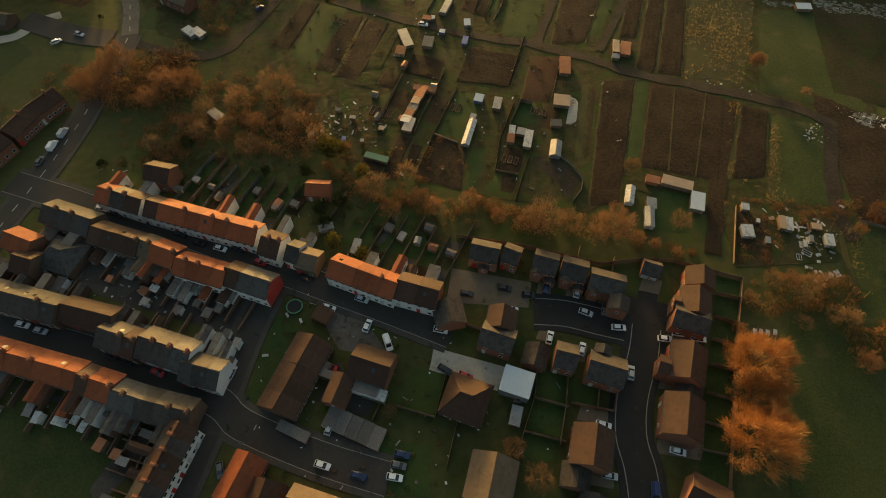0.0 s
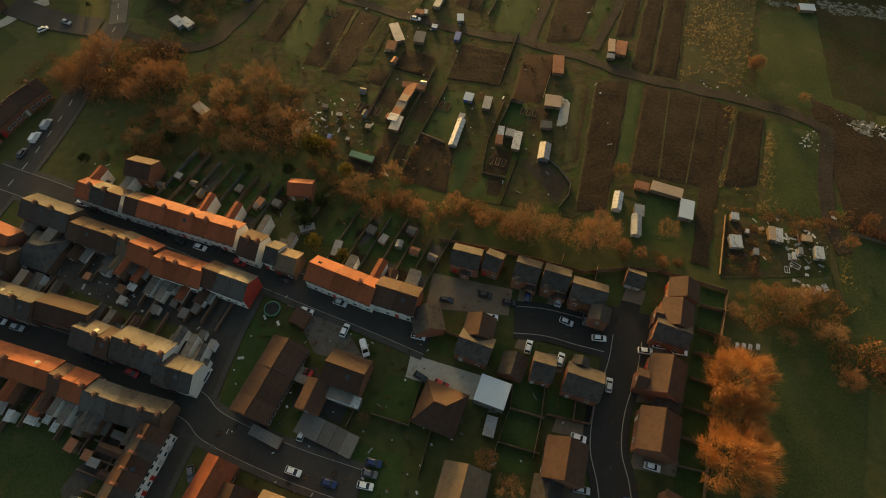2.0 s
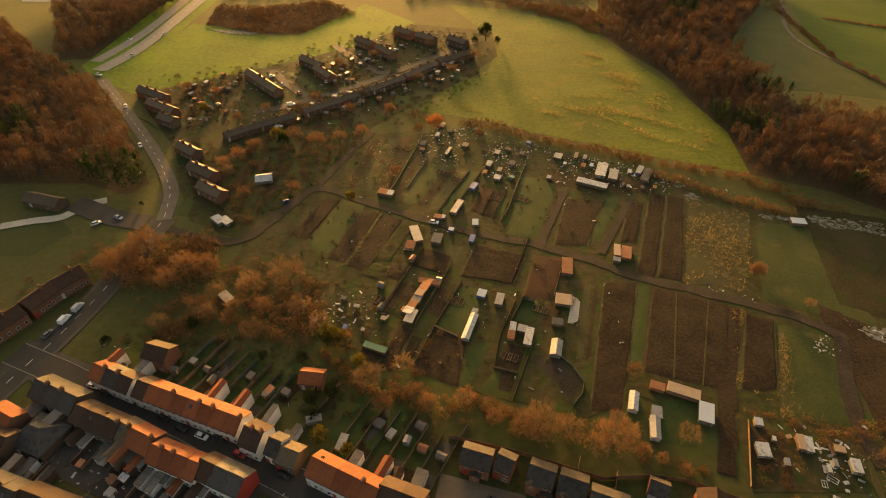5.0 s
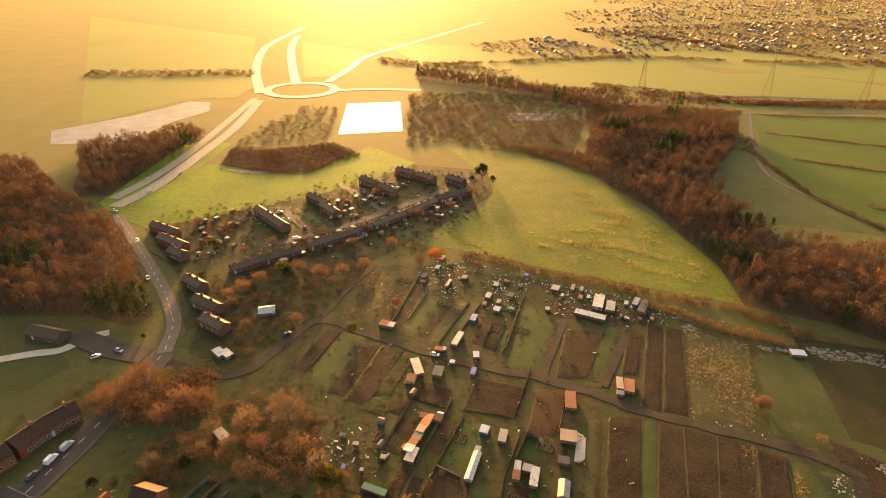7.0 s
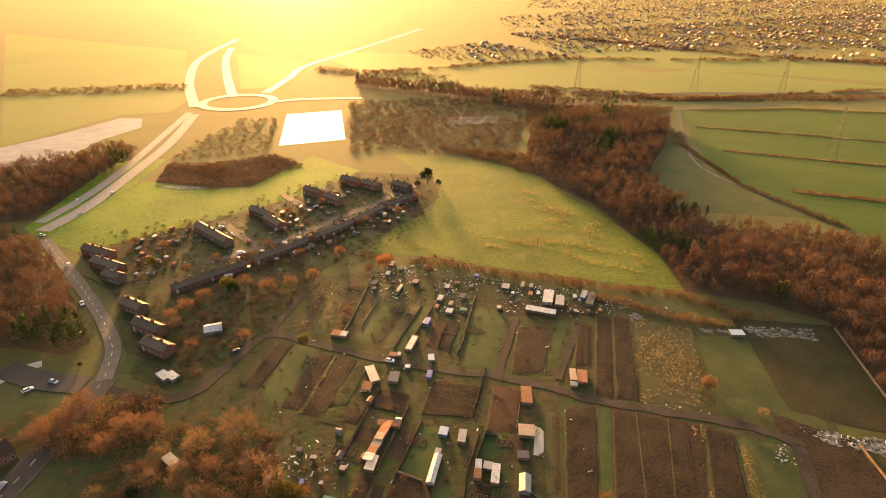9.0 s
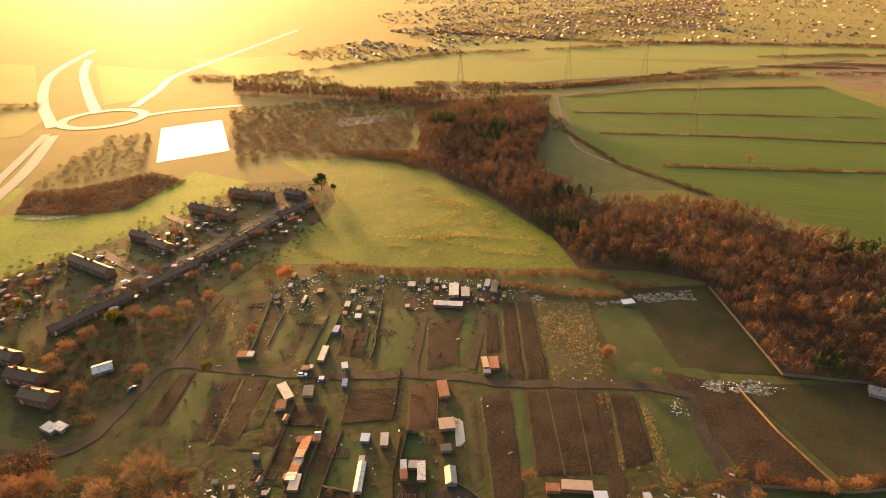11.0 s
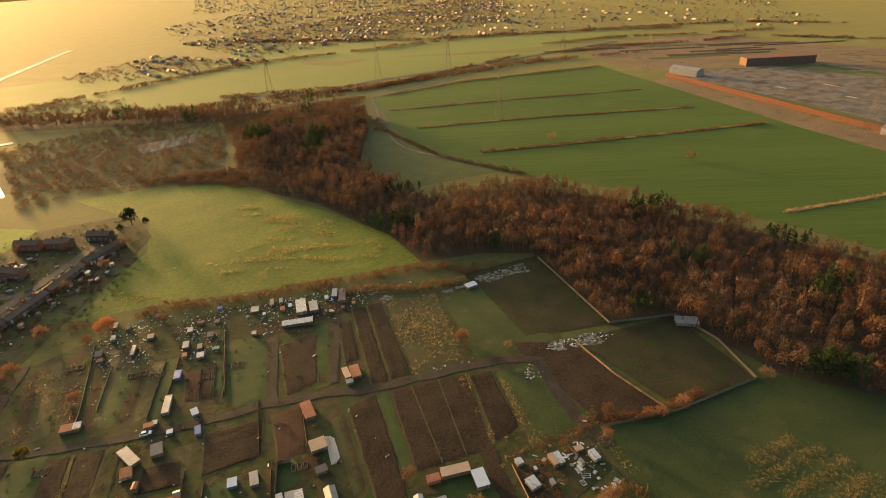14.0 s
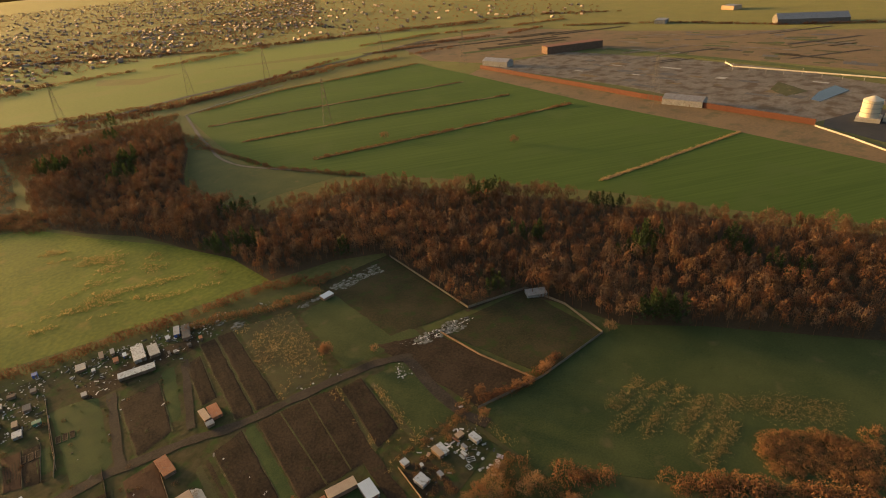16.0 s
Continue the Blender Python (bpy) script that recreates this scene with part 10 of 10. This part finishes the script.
h0, h1, h2, h3 = (Vector((*p, 0)) for p in ((735, 345), (880, 372), (958, 60), (695, 35)))
for k in range(60):
    u, v, du, dv = rng.uniform(0, 0.93), rng.uniform(0, 0.94), rng.uniform(0.01, 0.06), rng.uniform(0.015, 0.12)
    q = [(h0 * (1 - a) + h1 * a) * (1 - b) + (h3 * (1 - a) + h2 * a) * b for a, b in ((u, v), (u, v + dv), (u + du, v + dv), (u + du, v))]
    sheet("rough_patch", [(p.x, p.y) for p in q], rng.choice((ROUGH, HEATH, TRACK, SLAB, GRASS, GREYYARD)), 0.1 + 0.0021 * k, rng.choice(("patch of brown weeds on old works land", "strip of broken paving among dry grass", "muddy patch of old works land")), "ground patch")

# a trampoline in a garden
ob = thing("trampoline", *TRAMPOLINE, 0, "round garden trampoline with a green rim", "trampoline")
bm = bmesh.new()
tube(bm, (0, 0, 0.78), (0, 0, 0.82), 1.75, 1.75, 24)
part("mat", bm, RUBBER, ob)
bm = bmesh.new()
for i in range(24):
    a, b = i * math.pi / 12, (i + 1) * math.pi / 12
    solid(bm, [(math.cos(t) * r, math.sin(t) * r, 0.8) for t, r in ((a, 1.75), (b, 1.75), (b, 2.05), (a, 2.05))], [(math.cos(t) * r, math.sin(t) * r, 0.88) for t, r in ((a, 1.75), (b, 1.75), (b, 2.05), (a, 2.05))])
bmesh.ops.remove_doubles(bm, verts=bm.verts, dist=0.001)
part("rim", bm, GREEN_TIN, ob)
for i in range(6):
    a = i * math.pi / 3
    bm = bmesh.new()
    tube(bm, (math.cos(a) * 1.9, math.sin(a) * 1.9, 0), (math.cos(a) * 1.9, math.sin(a) * 1.9, 0.8), 0.04, 0.04, 5)
    part("leg", bm, STEEL, ob)

# road dashes
def dashes(line, gap=6.0):
    bm = bmesh.new()
    pts = [Vector((*p, 0)) for p in line]
    for a, b in zip(pts, pts[1:]):
        d = b - a
        n = int(d.length / gap)
        for i in range(n):
            p = a + d * (i + 0.5) / n
            box(bm, p.x, p.y, 0.24, 2.4, 0.15, 0.035, 1, math.atan2(d.y, d.x))
    tagged(new("road_marking", mesh_of("road_marking", bm, LINE)), "worn white dashes along the road", "road marking", kind="stuff")


for line in DASHES:
    dashes(line)

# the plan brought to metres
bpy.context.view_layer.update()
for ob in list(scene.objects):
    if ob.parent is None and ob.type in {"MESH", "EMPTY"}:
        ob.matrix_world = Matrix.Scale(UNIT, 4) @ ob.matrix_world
